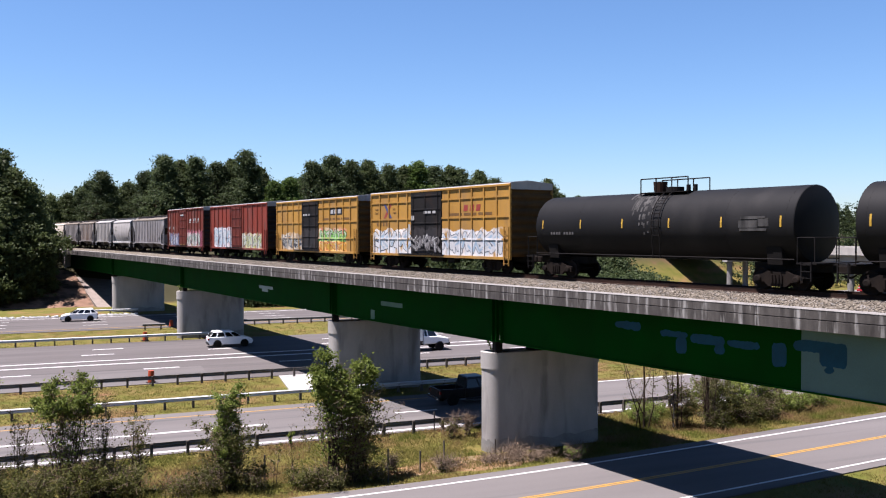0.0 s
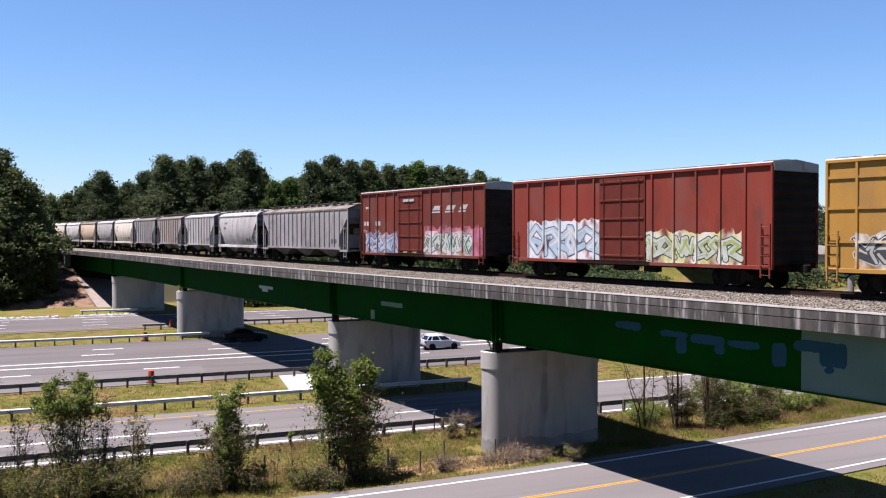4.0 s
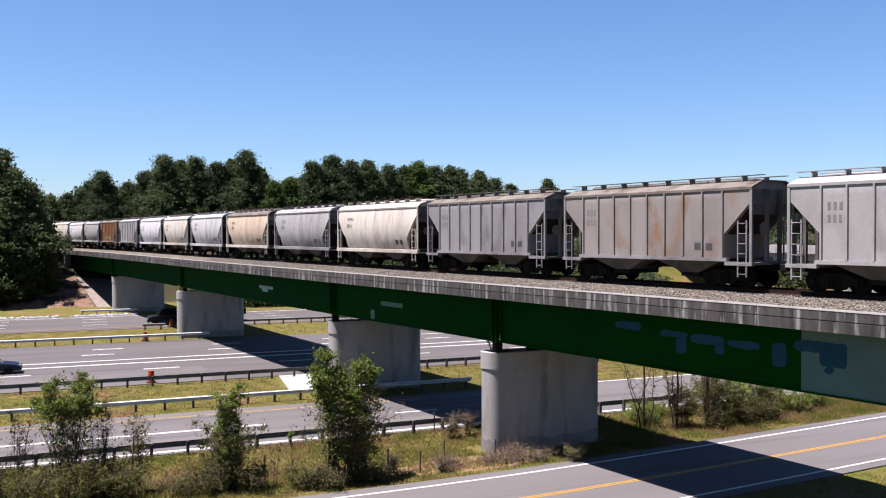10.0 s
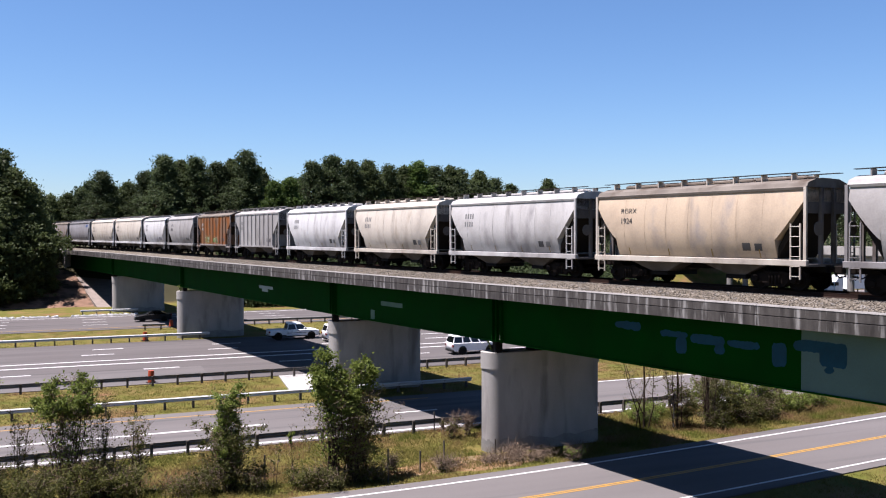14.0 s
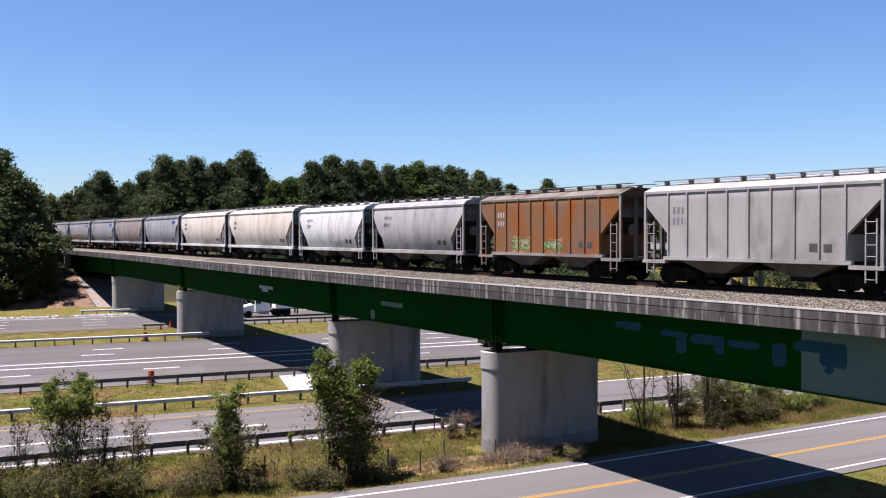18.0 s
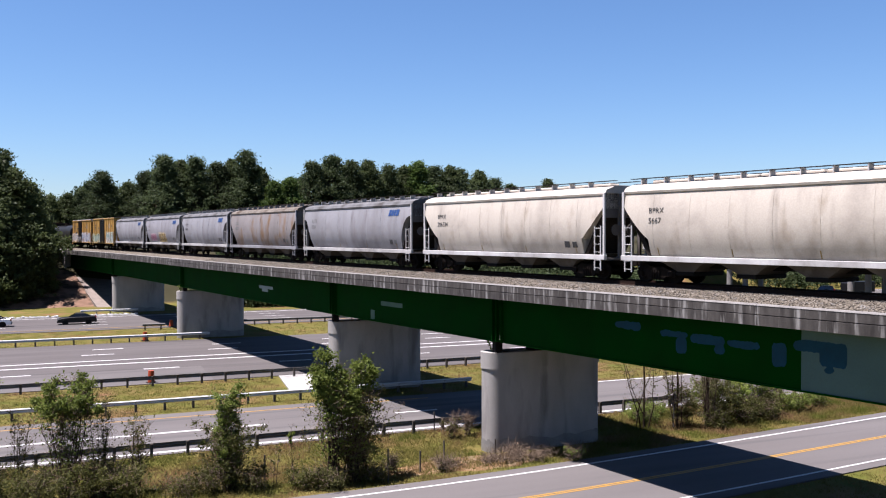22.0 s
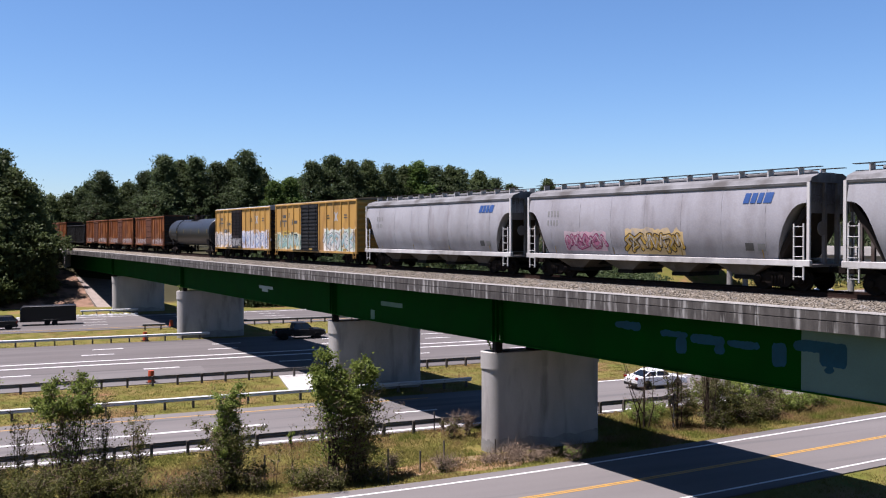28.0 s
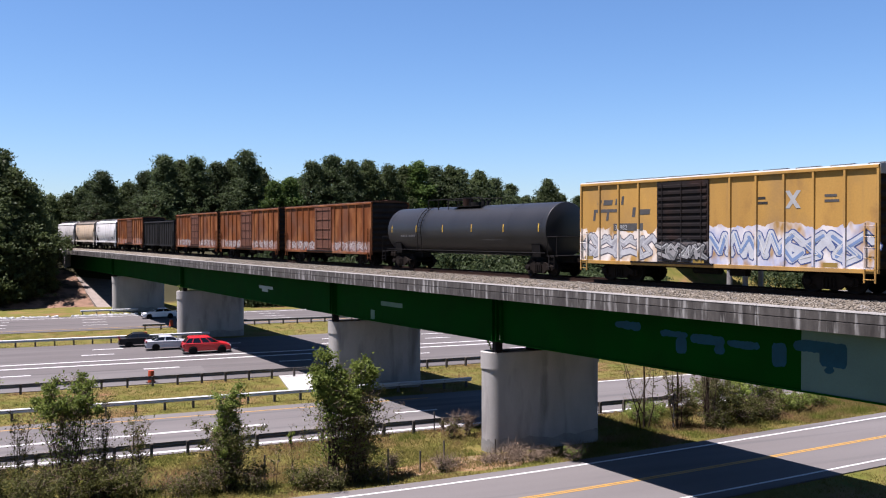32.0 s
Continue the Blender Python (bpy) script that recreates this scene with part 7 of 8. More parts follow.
# kind, colour, lane, heading, time and place where it passes, metres a second
TRAFFIC = (("suv", "white", 95.7, 1, 0.0, 15.3, 29.5), ("suv", "white", 130.5, -1, 0.0, 0.6, 29), ("box_truck", "white", 84.8, 1, 0.0, 31.4, 31), ("pickup", "black", 57.8, 1, 0.0, 26.5, 22),
           ("pickup", "black", 84.8, 1, 0.5, 3.9, 32.4), ("sedan", "silver", 84.8, 1, 1.0, 1.0, 32.2), ("suv", "navy", 80.9, 1, 1.0, -4.8, 27.4), ("pickup", "white", 126.5, -1, 2.0, 8.7, 29.4), ("van", "white", 126.5, -1, 3.0, -8.3, 30.5), ("trailer", "white", 126.5, -1, 2.7, -4.6, 30.5), ("sedan", "silver", 126.5, -1, 2.7, -9.4, 30.5),
           ("semi_wrap", "black", 92.0, 1, 2.5, 11.6, 30.2), ("hatch", "silver", 85.0, 1, 3.0, 8.1, 27.2), ("sedan", "black", 99.5, 1, 3.5, 2.1, 31), ("semi", "maroon", 129.5, -1, 6.0, -15.3, 27.5), ("semi", "white", 126.3, -1, 6.0, 8.2, 28.5),
           ("sedan", "white", 84.8, 1, 6.0, 39.0, 33), ("van", "maroon", 53.3, 1, 7.0, 7.6, 24.6), ("suv", "silver", 99.5, 1, 8.0, 14.9, 32.0), ("large_suv", "black", 122.7, -1, 9.0, 1.7, 33), ("large_suv", "black", 122.7, -1, 10.0, 11.4, 31), ("boat", "grey", 122.7, -1, 10.5, 3.3, 31),
           ("sedan", "navy", 84.8, 1, 10.5, 7.0, 27.4), ("pickup", "black", 126.5, -1, 11.0, 5.9, 32), ("box_truck", "white", 80.9, 1, 12.0, 6.6, 27.4), ("pickup", "black", 99.5, 1, 12.5, 8.2, 30.9), ("sedan", "white", 99.5, 1, 13.0, 19.1, 33.5), ("large_suv", "white", 80.9, 1, 13.0, 9.4, 27.7),
           ("large_suv", "white", 95.7, 1, 13.0, -3.6, 31.8), ("pickup", "white", 99.5, 1, 14.0, 23.1, 35), ("sedan", "black", 126.5, -1, 14.0, 9.9, 27.6), ("sedan", "black", 85.0, 1, 17.0, 12.1, 30.3), ("semi", "white", 127.0, -1, 19.0, -0.9, 27.5),
           ("large_suv", "black", 130.3, -1, 21.0, 4.0, 27), ("sedan", "white", 126.5, -1, 21.5, 6.6, 33), ("sedan", "black", 126.5, -1, 22.0, 0.3, 29), ("sedan", "silver", 130.0, -1, 23.0, 12.0, 32), ("sedan", "white", 130.0, -1, 24.0, 10.1, 33),
           ("pickup", "black", 127.0, -1, 28.0, -11.2, 24), ("trailer", "black", 127.0, -1, 28.0, -3.1, 24), ("suv", "black", 123.0, -1, 28.0, -9.0, 27), ("pickup", "black", 99.5, 1, 28.0, 23.8, 36), ("pickup", "black", 85.0, 1, 27.5, 12.7, 29), ("sedan", "white", 92.0, 1, 27.5, 38.4, 30), ("sedan", "white", 57.5, 1, 28.0, 42.3, 24),
           ("suv", "grey", 99.5, 1, 29.0, 1.4, 33), ("suv", "silver", 95.7, 1, 30.0, 8.6, 26.7), ("suv", "white", 99.5, 1, 31.0, 17.4, 30.3), ("sedan", "black", 126.5, -1, 31.0, 5.2, 35), ("suv", "red", 91.5, 1, 32.0, 12.3, 28.6), ("sedan", "silver", 95.7, 1, 32.0, 9.1, 29.2), ("sedan", "black", 99.5, 1, 32.0, 6.7, 30), ("sedan", "white", 130.5, -1, 32.0, 11.1, 31))
COLOUR_WORDS = {"white": "white", "silver": "silver", "black": "glossy black", "navy": "dark navy blue", "red": "bright red", "maroon": "dark maroon", "grey": "dark grey"}
MOVERS = []


def build_traffic():
    for kind, col, y, way, t, x, v in TRAFFIC:
        c = COLOUR_WORDS[col]
        if kind in ("sedan", "suv", "van", "hatch", "large_suv"):
            ob = passenger_car(kind, col, f"{c} {kind} driving on the highway" if kind not in ("suv", "large_suv") else f"{c} sport utility car driving on the highway")
        elif kind == "pickup":
            ob = pickup(col, f"{c} crew-cab pickup truck driving on the highway")
        elif kind == "trailer":
            ob = cargo_trailer(col, 1.0 if col == "black" else 0.48)
        elif kind == "boat":
            ob = boat_trailer()
        elif kind == "box_truck":
            ob = box_truck("white box truck with plain cargo box on the highway")
        else:
            ob = semi(col, M_WRAP if kind == "semi_wrap" else M_BOX, f"{c} semi truck pulling a long " + ("dark red printed trailer" if kind == "semi_wrap" else "white box trailer"), kind == "semi_wrap", t == 19.0)
        rz = 0 if way > 0 else 180
        MOVERS.append((ob, [(s, pose(x + way * v * (s - t), y, 0.01, 0, 0, rz)) for s in (0, 16, 32)]))
    ob = pickup("white", "white crew-cab pickup truck on the road under the bridge")
    pickup_load(ob)
    rows = []
    for s in (0, 8, 14, 17, 18, 19, 19.5, 20, 20.25, 20.5, 20.75, 21, 21.5, 22, 23, 25, 32):
        x = 28.9 + 19.8 * (s - 20.5)
        x = max(-250, x)
        y = ROAD_Y(x) - 1.75
        rows.append((s, pose(x, y, 0.025, 0, 0, math.degrees(math.atan2(ROAD_Y(x + 1) - ROAD_Y(x - 1), 2)))))
    MOVERS.append((ob, rows))


# ---- plants near the bridge ----
def shrub(name, label, x, y, h, w, seed, leaves, m_leaf, size=0.06, stems=6, bare=0.25, twigs=0.0, z0=None, group="roadside shrubs", clumps=26, sparse=0, spread=1.0, clump=0.13):
    """Forked stems with leaf clumps above the bare height, scattered leaves and a tangle of twigs below."""
    rng = random.Random(seed)
    z = ground_z(x, y) - 0.05 if z0 is None else z0
    t = thing(name, label, "shrub", pose(x, y, z), group)
    tips = []
    for i in range(stems):
        a = rng.random() * 6.28
        k = rng.uniform(0.72, 1.0)
        p = Vector((rng.uniform(-0.12, 0.12) * w, rng.uniform(-0.12, 0.12) * w, 0))
        ms = Mesh()
        r = 0.026 * h / 3
        lean = w * 0.5 * rng.uniform(0.1, 0.85) * spread
        for j in range(6):
            q = Vector((p.x + math.cos(a) * lean / 6 + rng.uniform(-0.05, 0.05) * w, p.y + math.sin(a) * lean / 6 + rng.uniform(-0.05, 0.05) * w, p.z + h * k / 6))
            ms.tube(p, q, r, r * 0.78, 6)
            r *= 0.78
            if j > 0:
                for _ in range(3):
                    b = rng.random() * 6.28
                    e = q + Vector((math.cos(b) * w * 0.2, math.sin(b) * w * 0.2, h * 0.1 * rng.uniform(0.2, 1)))
                    ms.tube(q, e, r * 0.55, 0.005, 4)
                    tips.append(e)
            p = q
            tips.append(q)
        part("stem", ms, M_BARK, t)
    crown = Mesh()
    cand = [p for p in tips if p.z > h * bare] or tips
    for i in range(clumps):
        c = rng.choice(cand)
        leaf_cloud(crown, c, w * clump * rng.uniform(0.5, 1.3), max(6, leaves // clumps), size, rng, 0.85)
    for i in range(sparse):
        c = rng.choice(tips) + Vector((rng.gauss(0, 0.22), rng.gauss(0, 0.22), rng.gauss(0, 0.25)))
        leaf_cloud(crown, c, 0.1, 2, size * 0.9, rng)
    tagged(part("foliage", crown, m_leaf, t), kind="stuff")
    if twigs:
        tw = Mesh()
        for i in range(int(twigs)):
            c = rng.choice(tips)
            d = Vector((rng.gauss(0, 0.8), rng.gauss(0, 0.8), rng.gauss(0.6, 0.7))).normalized() * rng.uniform(0.2, 0.7)
            tw.tube(c, c + d, 0.007, 0.003, 3)
        tagged(part("twig_tangle", tw, M_DRY, t), kind="stuff")
    return t


def build_plants():
    S = shrub
    S("shrub", "tall shrub with a leafy crown over bare dark stems", -0.35, 44.8, 5.4, 2.6, 1, 7600, M_SHRUB, 0.078, 14, 0.72, 1700, clumps=80, sparse=1300, spread=1.1, clump=0.15)
    S("shrub", "slender leafy sapling beside the road", 6.8, 42.9, 4.75, 1.6, 2, 9500, M_SHRUB, 0.065, 10, 0.12, 500, clumps=120, sparse=900, spread=0.5, clump=0.16)
    S("shrub", "wide leafy growth at the foot of a sapling", 7.0, 43.1, 3.2, 3.0, 22, 4200, M_UNDER, 0.06, 10, 0.1, 500, clumps=90, sparse=700)
    S("shrub", "leafy green shrub with many dark stems beside the road", 11.6, 41.8, 6.0, 2.7, 3, 9000, M_SHRUB, 0.085, 11, 0.6, 500, clumps=70, sparse=700, clump=0.17)
    S("shrub", "leafy green shrub with many dark stems beside the road", 13.25, 41.9, 5.5, 2.2, 33, 5600, M_SHRUB, 0.085, 9, 0.62, 500, clumps=50, sparse=600, clump=0.16)
    S("shrub", "tangled lower growth of a roadside shrub with sparse leaves", 12.4, 42.0, 4.3, 3.9, 4, 3000, M_UNDER, 0.065, 20, 0.05, 1500, clumps=110, sparse=2200)
    S("shrub", "twiggy shrub with sparse small leaves", 2.65, 44.2, 3.7, 1.7, 5, 500, M_UNDER, 0.055, 7, 0.2, 420, clumps=30, sparse=500)
    S("shrub", "twiggy shrub with sparse small leaves", 1.15, 44.6, 4.3, 1.3, 55, 350, M_UNDER, 0.055, 6, 0.2, 420, clumps=26, sparse=420)
    S("shrub", "leafy green shrub with bare lower stems beside the road", -3.9, 45.6, 6.2, 1.7, 6, 2600, M_SHRUB, 0.07, 5, 0.5, 260, clumps=45, sparse=300)
    S("shrub", "twiggy shrub with sparse small leaves", -2.5, 45.2, 4.2, 1.1, 66, 260, M_UNDER, 0.055, 5, 0.3, 300, clumps=22, sparse=260)
    S("sapling", "thin young sapling in the grass", 9.9, 42.8, 3.0, 0.7, 7, 160, M_SHRUB, 0.06, 2, 0.6, 20, clumps=8)
    S("sapling", "thin young sapling in the grass", 9.0, 42.9, 2.2, 0.6, 77, 120, M_UNDER, 0.055, 2, 0.4, 40, clumps=8)
    for i, (x, y, h, w, n) in enumerate(((-2.0, 44.0, 1.9, 2.6, 1500), (0.4, 43.6, 1.9, 2.6, 1500), (2.2, 43.2, 1.7, 2.4, 1300), (4.6, 43.0, 0.9, 1.8, 300), (5.9, 42.6, 1.3, 1.7, 700), (8.0, 42.3, 1.1, 1.4, 500), (10.4, 41.6, 1.0, 1.8, 800), (-3.6, 44.2, 1.9, 2.4, 1300), (1.4, 44.8, 1.5, 2.0, 700), (11.4, 41.2, 0.9, 1.6, 700), (13.6, 41.4, 0.9, 1.4, 500))):
        S("shrub", "low tangled undergrowth at the foot of taller shrubs", x, y, h, w * 1.25, 20 + i, int(n * 2.2), M_UNDER, 0.06, 9, 0.05, 260, clumps=70, sparse=300)
    # beyond the pier
    for x, y, h, w, n, tr, sd, m in ((33.3, 46.5, 5.6, 3.2, 160, 0.07, 40, M_UNDER), (35.2, 45.6, 5.4, 1.8, 260, 0.085, 41, M_UNDER), (37.2, 45.2, 6.0, 2.2, 420, 0.15, 42, M_UNDER), (39.4, 47.3, 5.0, 2.2, 900, 0.07, 43, M_UNDER)):
        t = S("tree_sapling", "dark-trunked small tree with bare twigs among shrubs", x, y, h, w, sd, n, m, 0.06, 4, 0.4, 420, group="small trees under the bridge", sparse=160)
        part("trunk", Mesh().tube((0, 0, -0.1), (0.08, 0.05, h * 0.55), tr, tr * 0.8).tube((0.08, 0.05, h * 0.55), (0.0, 0.1, h), tr * 0.8, tr * 0.4), M_BARK, t, "dark straight trunk")
    for i, (x, y, h, w, n, m) in enumerate(((36.2, 46.2, 2.6, 2.2, 900, M_UNDER), (38.7, 46.0, 3.0, 2.6, 1100, M_UNDER), (41.2, 46.4, 3.2, 2.8, 2200, M_SHRUB), (43.6, 46.6, 1.9, 2.2, 900, M_UNDER), (46.2, 47.3, 1.5, 2.6, 1100, M_SHRUB), (49.0, 47.8, 1.3, 2.4, 800, M_SHRUB), (40.0, 48.0, 2.4, 2.5, 1400, M_SHRUB), (37.6, 44.9, 1.2, 1.8, 400, M_UNDER), (40.2, 45.2, 1.8, 2.4, 900, M_UNDER), (42.6, 45.6, 1.5, 2.2, 500, M_UNDER), (34.2, 47.8, 1.0, 2.6, 900, M_SHRUB), (35.4, 49.0, 0.9, 2.4, 800, M_SHRUB))):
        S("shrub", "tangled green and brown shrub on the bank", x, y, h, w * 1.2, 50 + i, n * 3, m, 0.06, 8, 0.05, 220, clumps=60, sparse=300)
    for i, (x, y, h, w, n, m) in enumerate(((20.6, 42.6, 0.5, 1.6, 200, M_DRY), (21.8, 42.2, 0.6, 2.0, 240, M_DRY), (23.2, 42.0, 0.55, 1.8, 240, M_DRY), (24.6, 40.4, 0.9, 1.5, 900, M_SHRUB), (22.4, 43.5, 0.6, 1.8, 200, M_DRY), (18.4, 42.8, 0.4, 1.8, 260, M_DRY), (22.0, 48.6, 1.3, 1.0, 260, M_DRY), (20.9, 48.5, 1.4, 1.2, 420, M_UNDER), (17.5, 41.7, 0.7, 0.8, 160, M_UNDER), (15.2, 42.9, 0.9, 0.5, 90, M_UNDER))):
        S("weeds", "low dry weeds and brush in the verge", x, y, h, w, 70 + i, n, m, 0.055, 9, 0.0, 320, group="verge weeds")
    for i, (x, y) in enumerate(((22.1, 45.2), (18.5, 65.6), (11.4, 105.6))):
        S("weeds", "small green weed growing on the pier top", x, y, 0.75, 0.8, 90 + i, 220, M_SHRUB, 0.07, 4, 0.0, z0=5.36, group="pier weeds")


def build_grass():
    rng = random.Random(5)
    ms = Mesh()

    def tuft(x, y, h, n, z):
        for _ in range(n):
            a = rng.random() * 6.28
            dx, dy = math.cos(a), math.sin(a)
            px, py = x + rng.gauss(0, 0.2), y + rng.gauss(0, 0.2)
            w = 0.014 + 0.018 * rng.random()
            k = h * rng.uniform(0.5, 1.2)
            e = k * rng.uniform(0.5, 1.4)
            ms.add([(px - dy * w, py + dx * w, z - 0.02), (px + dy * w, py - dx * w, z - 0.02), (px + dx * e, py + dy * e, z + k)], [(0, 1, 2)])

    for _ in range(26000):
        x = rng.uniform(-6, 58)
        y = rng.uniform(ROAD_Y(x) + 4.6, 50.3)
        if 20.8 < x < 29.5 and 44.4 < y < 46.6:
            continue
        # the verge is mown short by the road and ranker along the old fence
        tuft(x, y, rng.choice((0.06, 0.1, 0.16, 0.3)) * (0.5 if y < ROAD_Y(x) + 6 else 1), 6, ground_z(x, y))
    for _ in range(2500):
        x = rng.uniform(24, 60)
        y = ROAD_Y(x) - rng.uniform(4.2, 10)
        tuft(x, y, 0.12, 5, ground_z(x, y))
    for _ in range(13000):
        x = rng.uniform(-8, 55)
        y = rng.uniform(61.8, 74.2)
        if 15.0 < x < 19.2 and y > 66:
            continue
        tuft(x, y, rng.choice((0.05, 0.08, 0.13)), 6, ground_z(x, y))
    for _ in range(4500):
        x = rng.uniform(-12, 60)
        y = rng.uniform(103.3, 117.2)
        tuft(x, y, 0.12, 5, ground_z(x, y))
    tagged(part("grass", ms, M_BLADES), "green and straw-coloured grass of the verges", "grass", kind="stuff")


def build_stones():
    rng = random.Random(6)
    ms = Mesh()
    for _ in range(15000):
        a = rng.uniform(-33, 45)
        off = rng.uniform(-1.1, 0.7)
        z = -0.5 + (off + 1.1) * 0.31 if off < -0.1 else -0.2
        p, _ = on_line(a, off, z)
        r = rng.uniform(0.022, 0.055)
        pts = [(r, 0, 0), (-r, 0, 0), (0, r, 0), (0, -r, 0), (0, 0, r * 0.8), (0, 0, -r * 0.8)]
        ms.add([(p.x + q[0] * rng.uniform(0.6, 1.2), p.y + q[1] * rng.uniform(0.6, 1.2), p.z + q[2] + 0.01) for q in pts], [(0, 2, 4), (2, 1, 4), (1, 3, 4), (3, 0, 4), (2, 0, 5), (1, 2, 5), (3, 1, 5), (0, 3, 5)])
    tagged(part("ballast_stones", ms, M_STONE), "loose grey ballast stones on the track shoulder", "ballast", kind="stuff")


# ---- small things by the roads ----
def build_roadside():
    m_or = mat("orange_barrel", (0.75, 0.12, 0.02), (0.6, 0.1, 0.03), 0.5)
    for x, y, s in ((5.7, 74.9, 1.0), (7.3, 104.1, 1.0), (11.5, 118.2, 0.9)):
        b = thing("traffic_barrel", "orange and white traffic barrel beside the guardrail", "traffic barrel", pose(x, y, -0.02), "traffic barrels")
        part("drum", Mesh().tube((0, 0, 0.08), (0, 0, 1.0 * s), 0.28, 0.23, 18), m_or, b, smooth=40)
        part("base", Mesh().tube((0, 0, 0), (0, 0, 0.08), 0.4, 0.4, 12), M_TRIM, b)
        for z in (0.35, 0.65):
            part("band", Mesh().tube((0, 0, z), (0, 0, z + 0.1), 0.275 - z * 0.05, 0.27 - z * 0.05, 18), M_LINE, b, "white reflective band")
    sl = part("pavement", Mesh().prism_z([(15.2, 66.4), (18.2, 66.4), (19.6, 74.2), (15.95, 74.2)], -0.3, 0.03), mat("bright_new_concrete", (0.72, 0.7, 0.66), (0.62, 0.6, 0.57), 0.8, scale=1, fine=16))
    tagged(sl, "bright concrete slab on the grass strip", "concrete slab", kind="structure")
    sg = thing("road_sign", "diamond road sign seen from its dull back", "road sign", pose(35.0, 45.7, -0.1))
    part("sign_post", Mesh().box(-0.03, 0.03, -0.03, 0.03, 0, 1.7), M_GALVD, sg)
    part("sign_plate", Mesh().prism_y([(0, 1.2), (0.42, 1.68), (0, 2.16), (-0.42, 1.68)], -0.05, -0.04), mat("sign_back", (0.1, 0.1, 0.1), (0.08, 0.08, 0.08), 0.5), sg)
    for i, (x, y, h) in enumerate(((17.9, 42.6, 1.5), (14.2, 40.9, 1.8), (16.4, 42.2, 1.2), (8.6, 43.3, 1.5), (20.4, 50.1, 1.4), (21.3, 43.4, 1.1), (13.0, 43.9, 1.5))):
        f = thing("fence_post", "thin weathered fence post in the verge", "fence post", pose(x, y, -0.25), "old fence posts")
        part("post", Mesh().box(-0.035, 0.035, -0.035, 0.035, 0, h, 0.008), M_POST, f)
    c, _ = on_line(A_FAR - 0.4, O_NEAR - 0.2, 0)
    mp = thing("marker_post", "white post at the end of the bridge curb", "marker post", pose(c.x, c.y, c.z - 1.4))
    part("post", Mesh().box(-0.12, 0.12, -0.06, 0.06, 0, 2.6, 0.02), M_LINE, mp)
    # trodden straw-coloured earth in front of the pier
    rng = random.Random(14)
    m_earth = mat("straw_and_bare_earth", (0.46, 0.3, 0.15), (0.34, 0.2, 0.1), 0.95, scale=1.2, fine=9, bump=0.7, c3=(0.55, 0.42, 0.26), c3_at=0.56, c3_scale=1.6)
    ms = Mesh()
    rim = [1 + rng.uniform(-0.22, 0.18) for _ in range(28)]
    rows = []
    for q in (0.05, 0.35, 0.65, 0.85, 1.0):
        row = []
        for k in range(28):
            x, y = 19.6 + 5.2 * q * rim[k] * math.cos(k * math.pi / 14), 42.9 + 1.75 * q * rim[k] * math.sin(k * math.pi / 14)
            row.append((x, y, ground_z(x, y) + (0.035 if q < 1 else -0.03)))
        rows.append(row)
    ms.loft(rows, False)
    tagged(part("earth_patch", ms, m_earth, smooth=60), "straw-coloured bare earth beside the concrete pier", "bare earth", kind="structure")
    # pale broken rock along the far road edge
    rng = random.Random(31)
    rocks = Mesh()
    for i in range(260):
        x = rng.uniform(-14, 8.5)
        if -2.2 < x < -0.4:
            continue
        y, r = 138.2 + rng.gauss(0, 0.35), rng.uniform(0.12, 0.3)
        z = ground_z(x, y)
        q = [(x + r * math.cos(t) * rng.uniform(0.7, 1.2), y + r * math.sin(t) * rng.uniform(0.7, 1.2), z - 0.05) for t in (0, 1.25, 2.5, 3.8, 5.0)]
        up = [(x + (p[0] - x) * 0.6, y + (p[1] - y) * 0.6, z + r * rng.uniform(0.5, 0.9)) for p in q]
        rocks.add(q + up, [(5, 6, 7, 8, 9)] + [(k, (k + 1) % 5, 5 + (k + 1) % 5, 5 + k) for k in range(5)])
    tagged(part("rock_edging", rocks, M_GALV), "broken white rock edging along the far road", "rocks", kind="stuff")
    # far abutment with its paved slope and bank of bare earth
    c, th = on_line(A_FAR, 0, 0)
    ab = thing("bridge_abutment", "concrete abutment with paved slope at the bridge end", "abutment", kind="structure")
    n = Vector((-math.sin(th), math.cos(th), 0))
    u = Vector((math.cos(th), math.sin(th), 0))

    def block(o0, o1, d0, d1, z0, z1):
        return Mesh().add([tuple(Vector((c.x, c.y, 0)) + u * o + n * dd + Vector((0, 0, z))) for o in (o0, o1) for dd in (d0, d1) for z in (z0, z1)], [(0, 1, 3, 2), (4, 6, 7, 5), (0, 4, 5, 1), (2, 3, 7, 6), (0, 2, 6, 4), (1, 5, 7, 3)])

    part("backwall", block(O_NEAR - 0.1, O_FAR + 0.1, 0.1, 1.0, 4.0, 9.0), M_CONC, ab)
    part("wing_wall", block(O_NEAR - 0.35, O_NEAR - 0.05, -0.5, 6.0, 4.4, 9.0), M_CONC, ab)
    base = Vector((c.x, c.y, 0))
    lo, hi = base - n * 22.5, base + n * 0.2
    v = []
    for o in (O_NEAR + 0.6, O_FAR + 1.2):
        v += [tuple(lo + u * o + Vector((0, 0, -0.2))), tuple(hi + u * o + Vector((0, 0, 5.2))), tuple(hi + u * o + Vector((0, 0, -0.2)))]
    part("paved_slope", Mesh().add(v, [(0, 1, 4, 3), (0, 2, 1), (3, 4, 5), (0, 3, 5, 2), (1, 2, 5, 4)]), M_SLOPE, ab, "pale concrete slope paving")
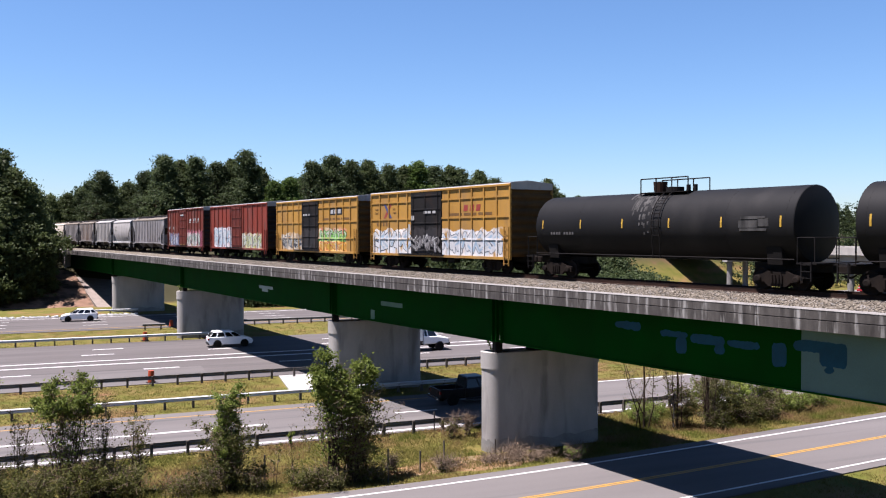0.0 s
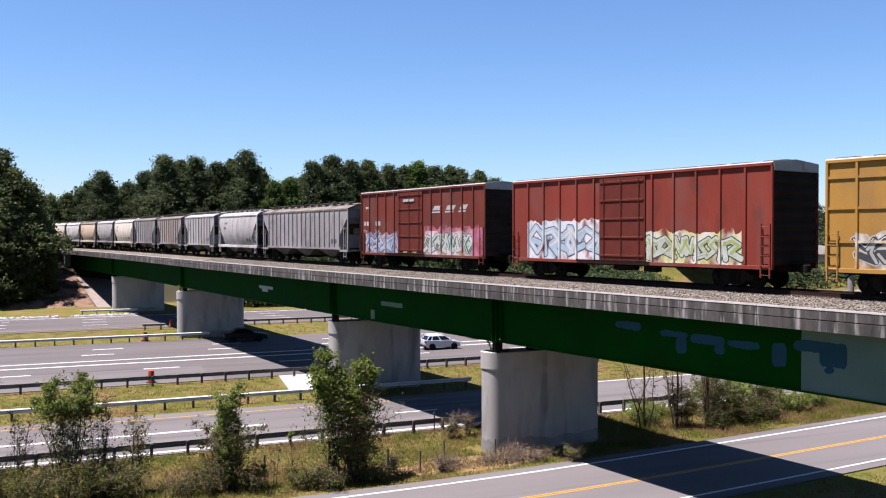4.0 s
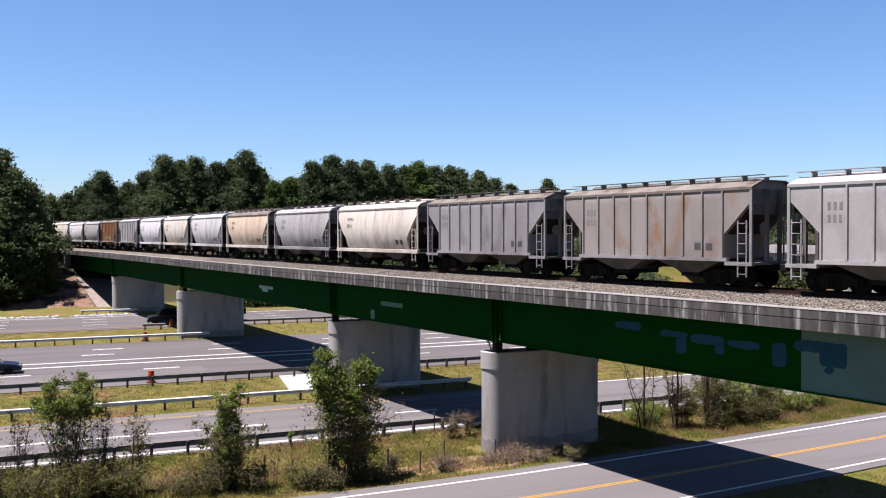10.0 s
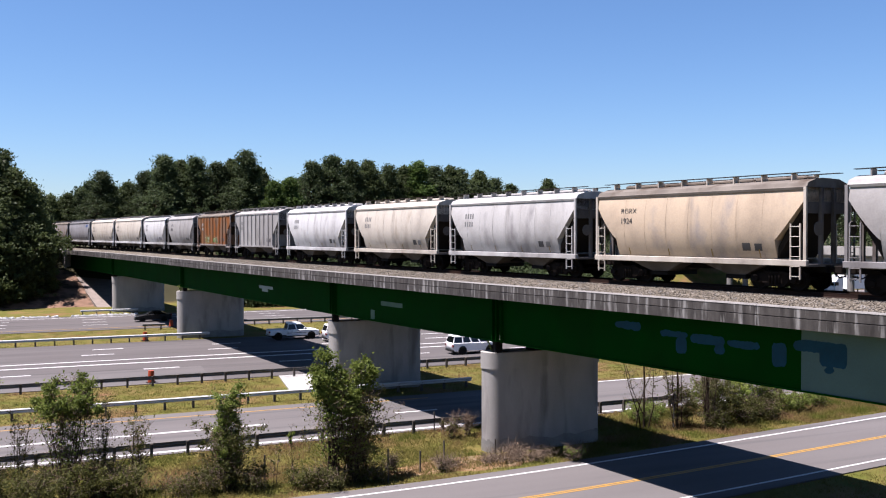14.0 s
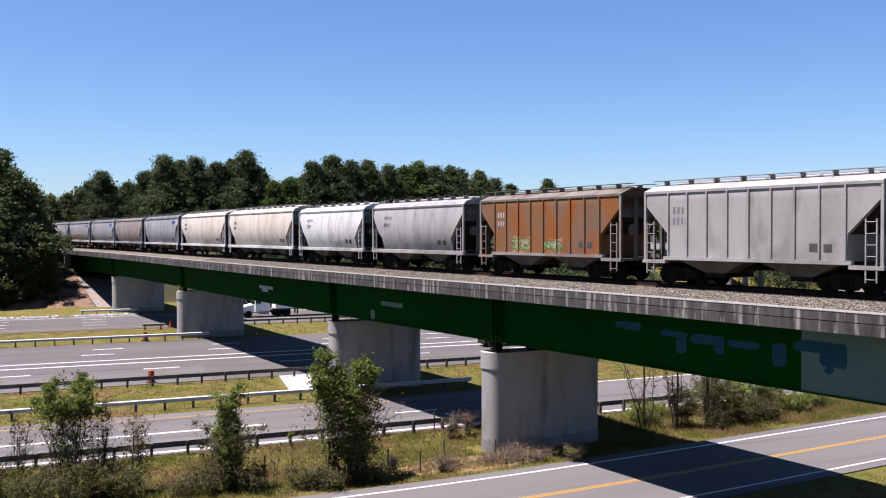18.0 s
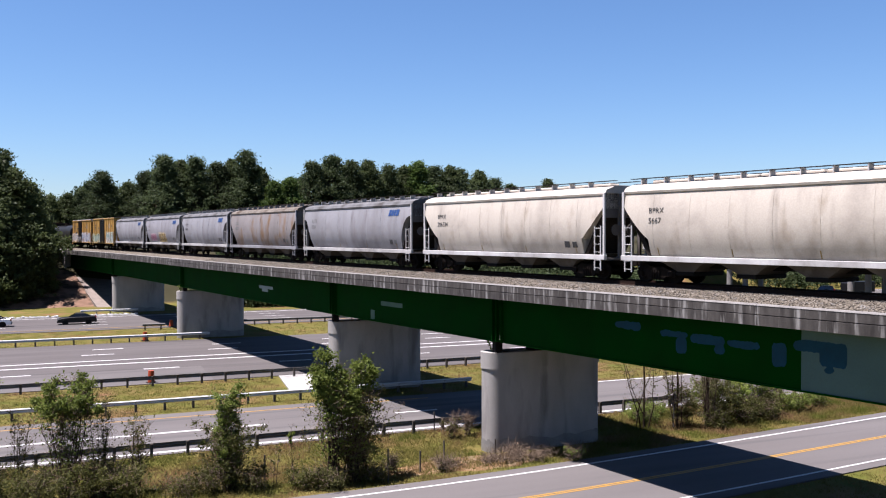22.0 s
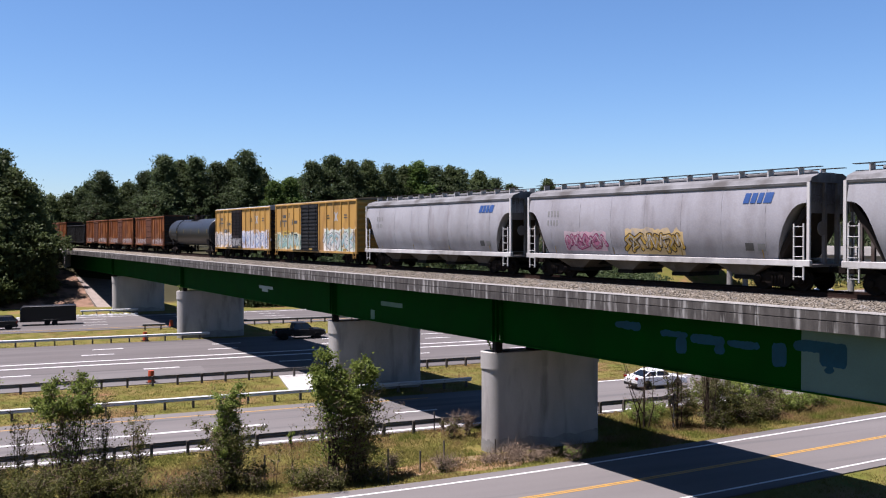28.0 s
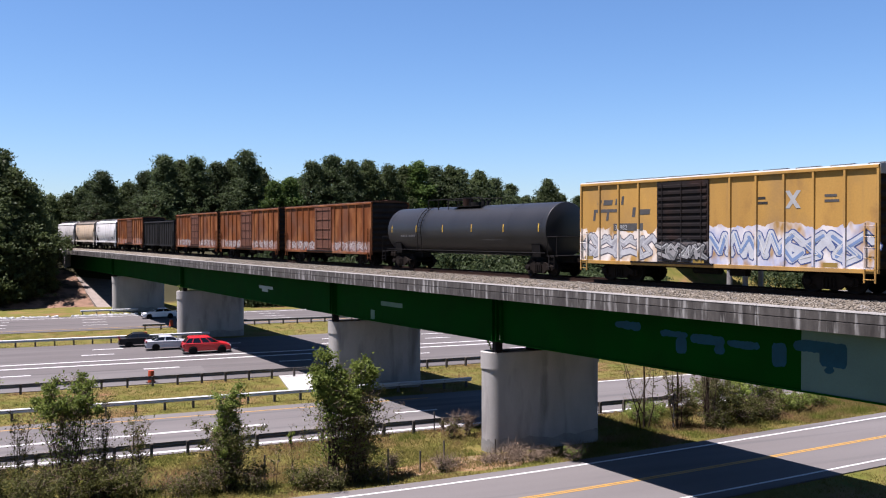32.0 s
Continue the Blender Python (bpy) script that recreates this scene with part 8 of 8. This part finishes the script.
    bank = part("bank", Mesh().add(BANK_V(lo, hi, u), [(i, i + 1, i + 8, i + 7) for r in range(11) for i in range(r * 7, r * 7 + 6)]), M_DIRT, smooth=60)
    tagged(bank, "bank of bare red-brown earth beside the abutment", "earth bank", kind="structure")
    # the other overpass, far along the highway
    ov = thing("road_overpass", "distant concrete road overpass across the highway", "overpass", kind="structure")
    part("deck", Mesh().box(120, 131, -60, 168, 8.1, 8.7), M_CONC, ov)
    part("parapet", Mesh().box(119.8, 120.1, -60, 168, 8.3, 9.6), M_CONC, ov)
    part("parapet", Mesh().box(130.9, 131.2, -60, 168, 8.3, 9.6), M_CONC, ov)
    for x in (121, 124, 127, 130):
        part("beam", Mesh().box(x - 0.3, x + 0.3, -60, 168, 7.0, 8.1), M_CONC, ov)
    for y in (141, 111, 68, 46):
        for x in (121.5, 125.5, 129.5):
            part("column", Mesh().tube((x, y, -0.5), (x, y, 6.2), 0.55, n=14), M_CAP, ov)
        part("pier_cap", Mesh().box(120.3, 130.7, y - 0.7, y + 0.7, 6.2, 7.0), M_CONC, ov)
    part("paved_slope", Mesh().prism([(154, -0.2), (172, 6.9), (172, -0.2)], 115.5, 132.5), M_CAP, ov, "pale concrete slope paving")


def BANK_V(lo, hi, u):
    """A rough slope of earth beside the abutment, leaning back into the wood."""
    rng = random.Random(3)
    v = []
    for i in range(12):
        for j in range(7):
            k = j / 6
            p = lo.lerp(hi, 0.1 + 0.95 * k) + u * (O_NEAR + 0.7 - i * 1.75)
            z = (-0.3 + 6.3 * k ** 0.9) * (1 - 0.012 * i) + rng.uniform(-0.12, 0.12) * (1 if 0 < j else 0)
            v.append((p.x, p.y + i * 0.25, z))
    return v


# ---- motion ----
def motions():
    for car, u in CARS:
        walk(car, [(t, car_pose(u, t)) for t in range(0, 33, 2)])
    for ob, rows in MOVERS:
        walk(ob, rows)


build_ground()
build_roads()
build_bridge()
build_piers()
build_track()
build_train()
box_marks()
build_guardrails()
build_roadside()
build_trees()
build_far_wood()
build_plants()
build_grass()
build_stones()
build_traffic()
motions()
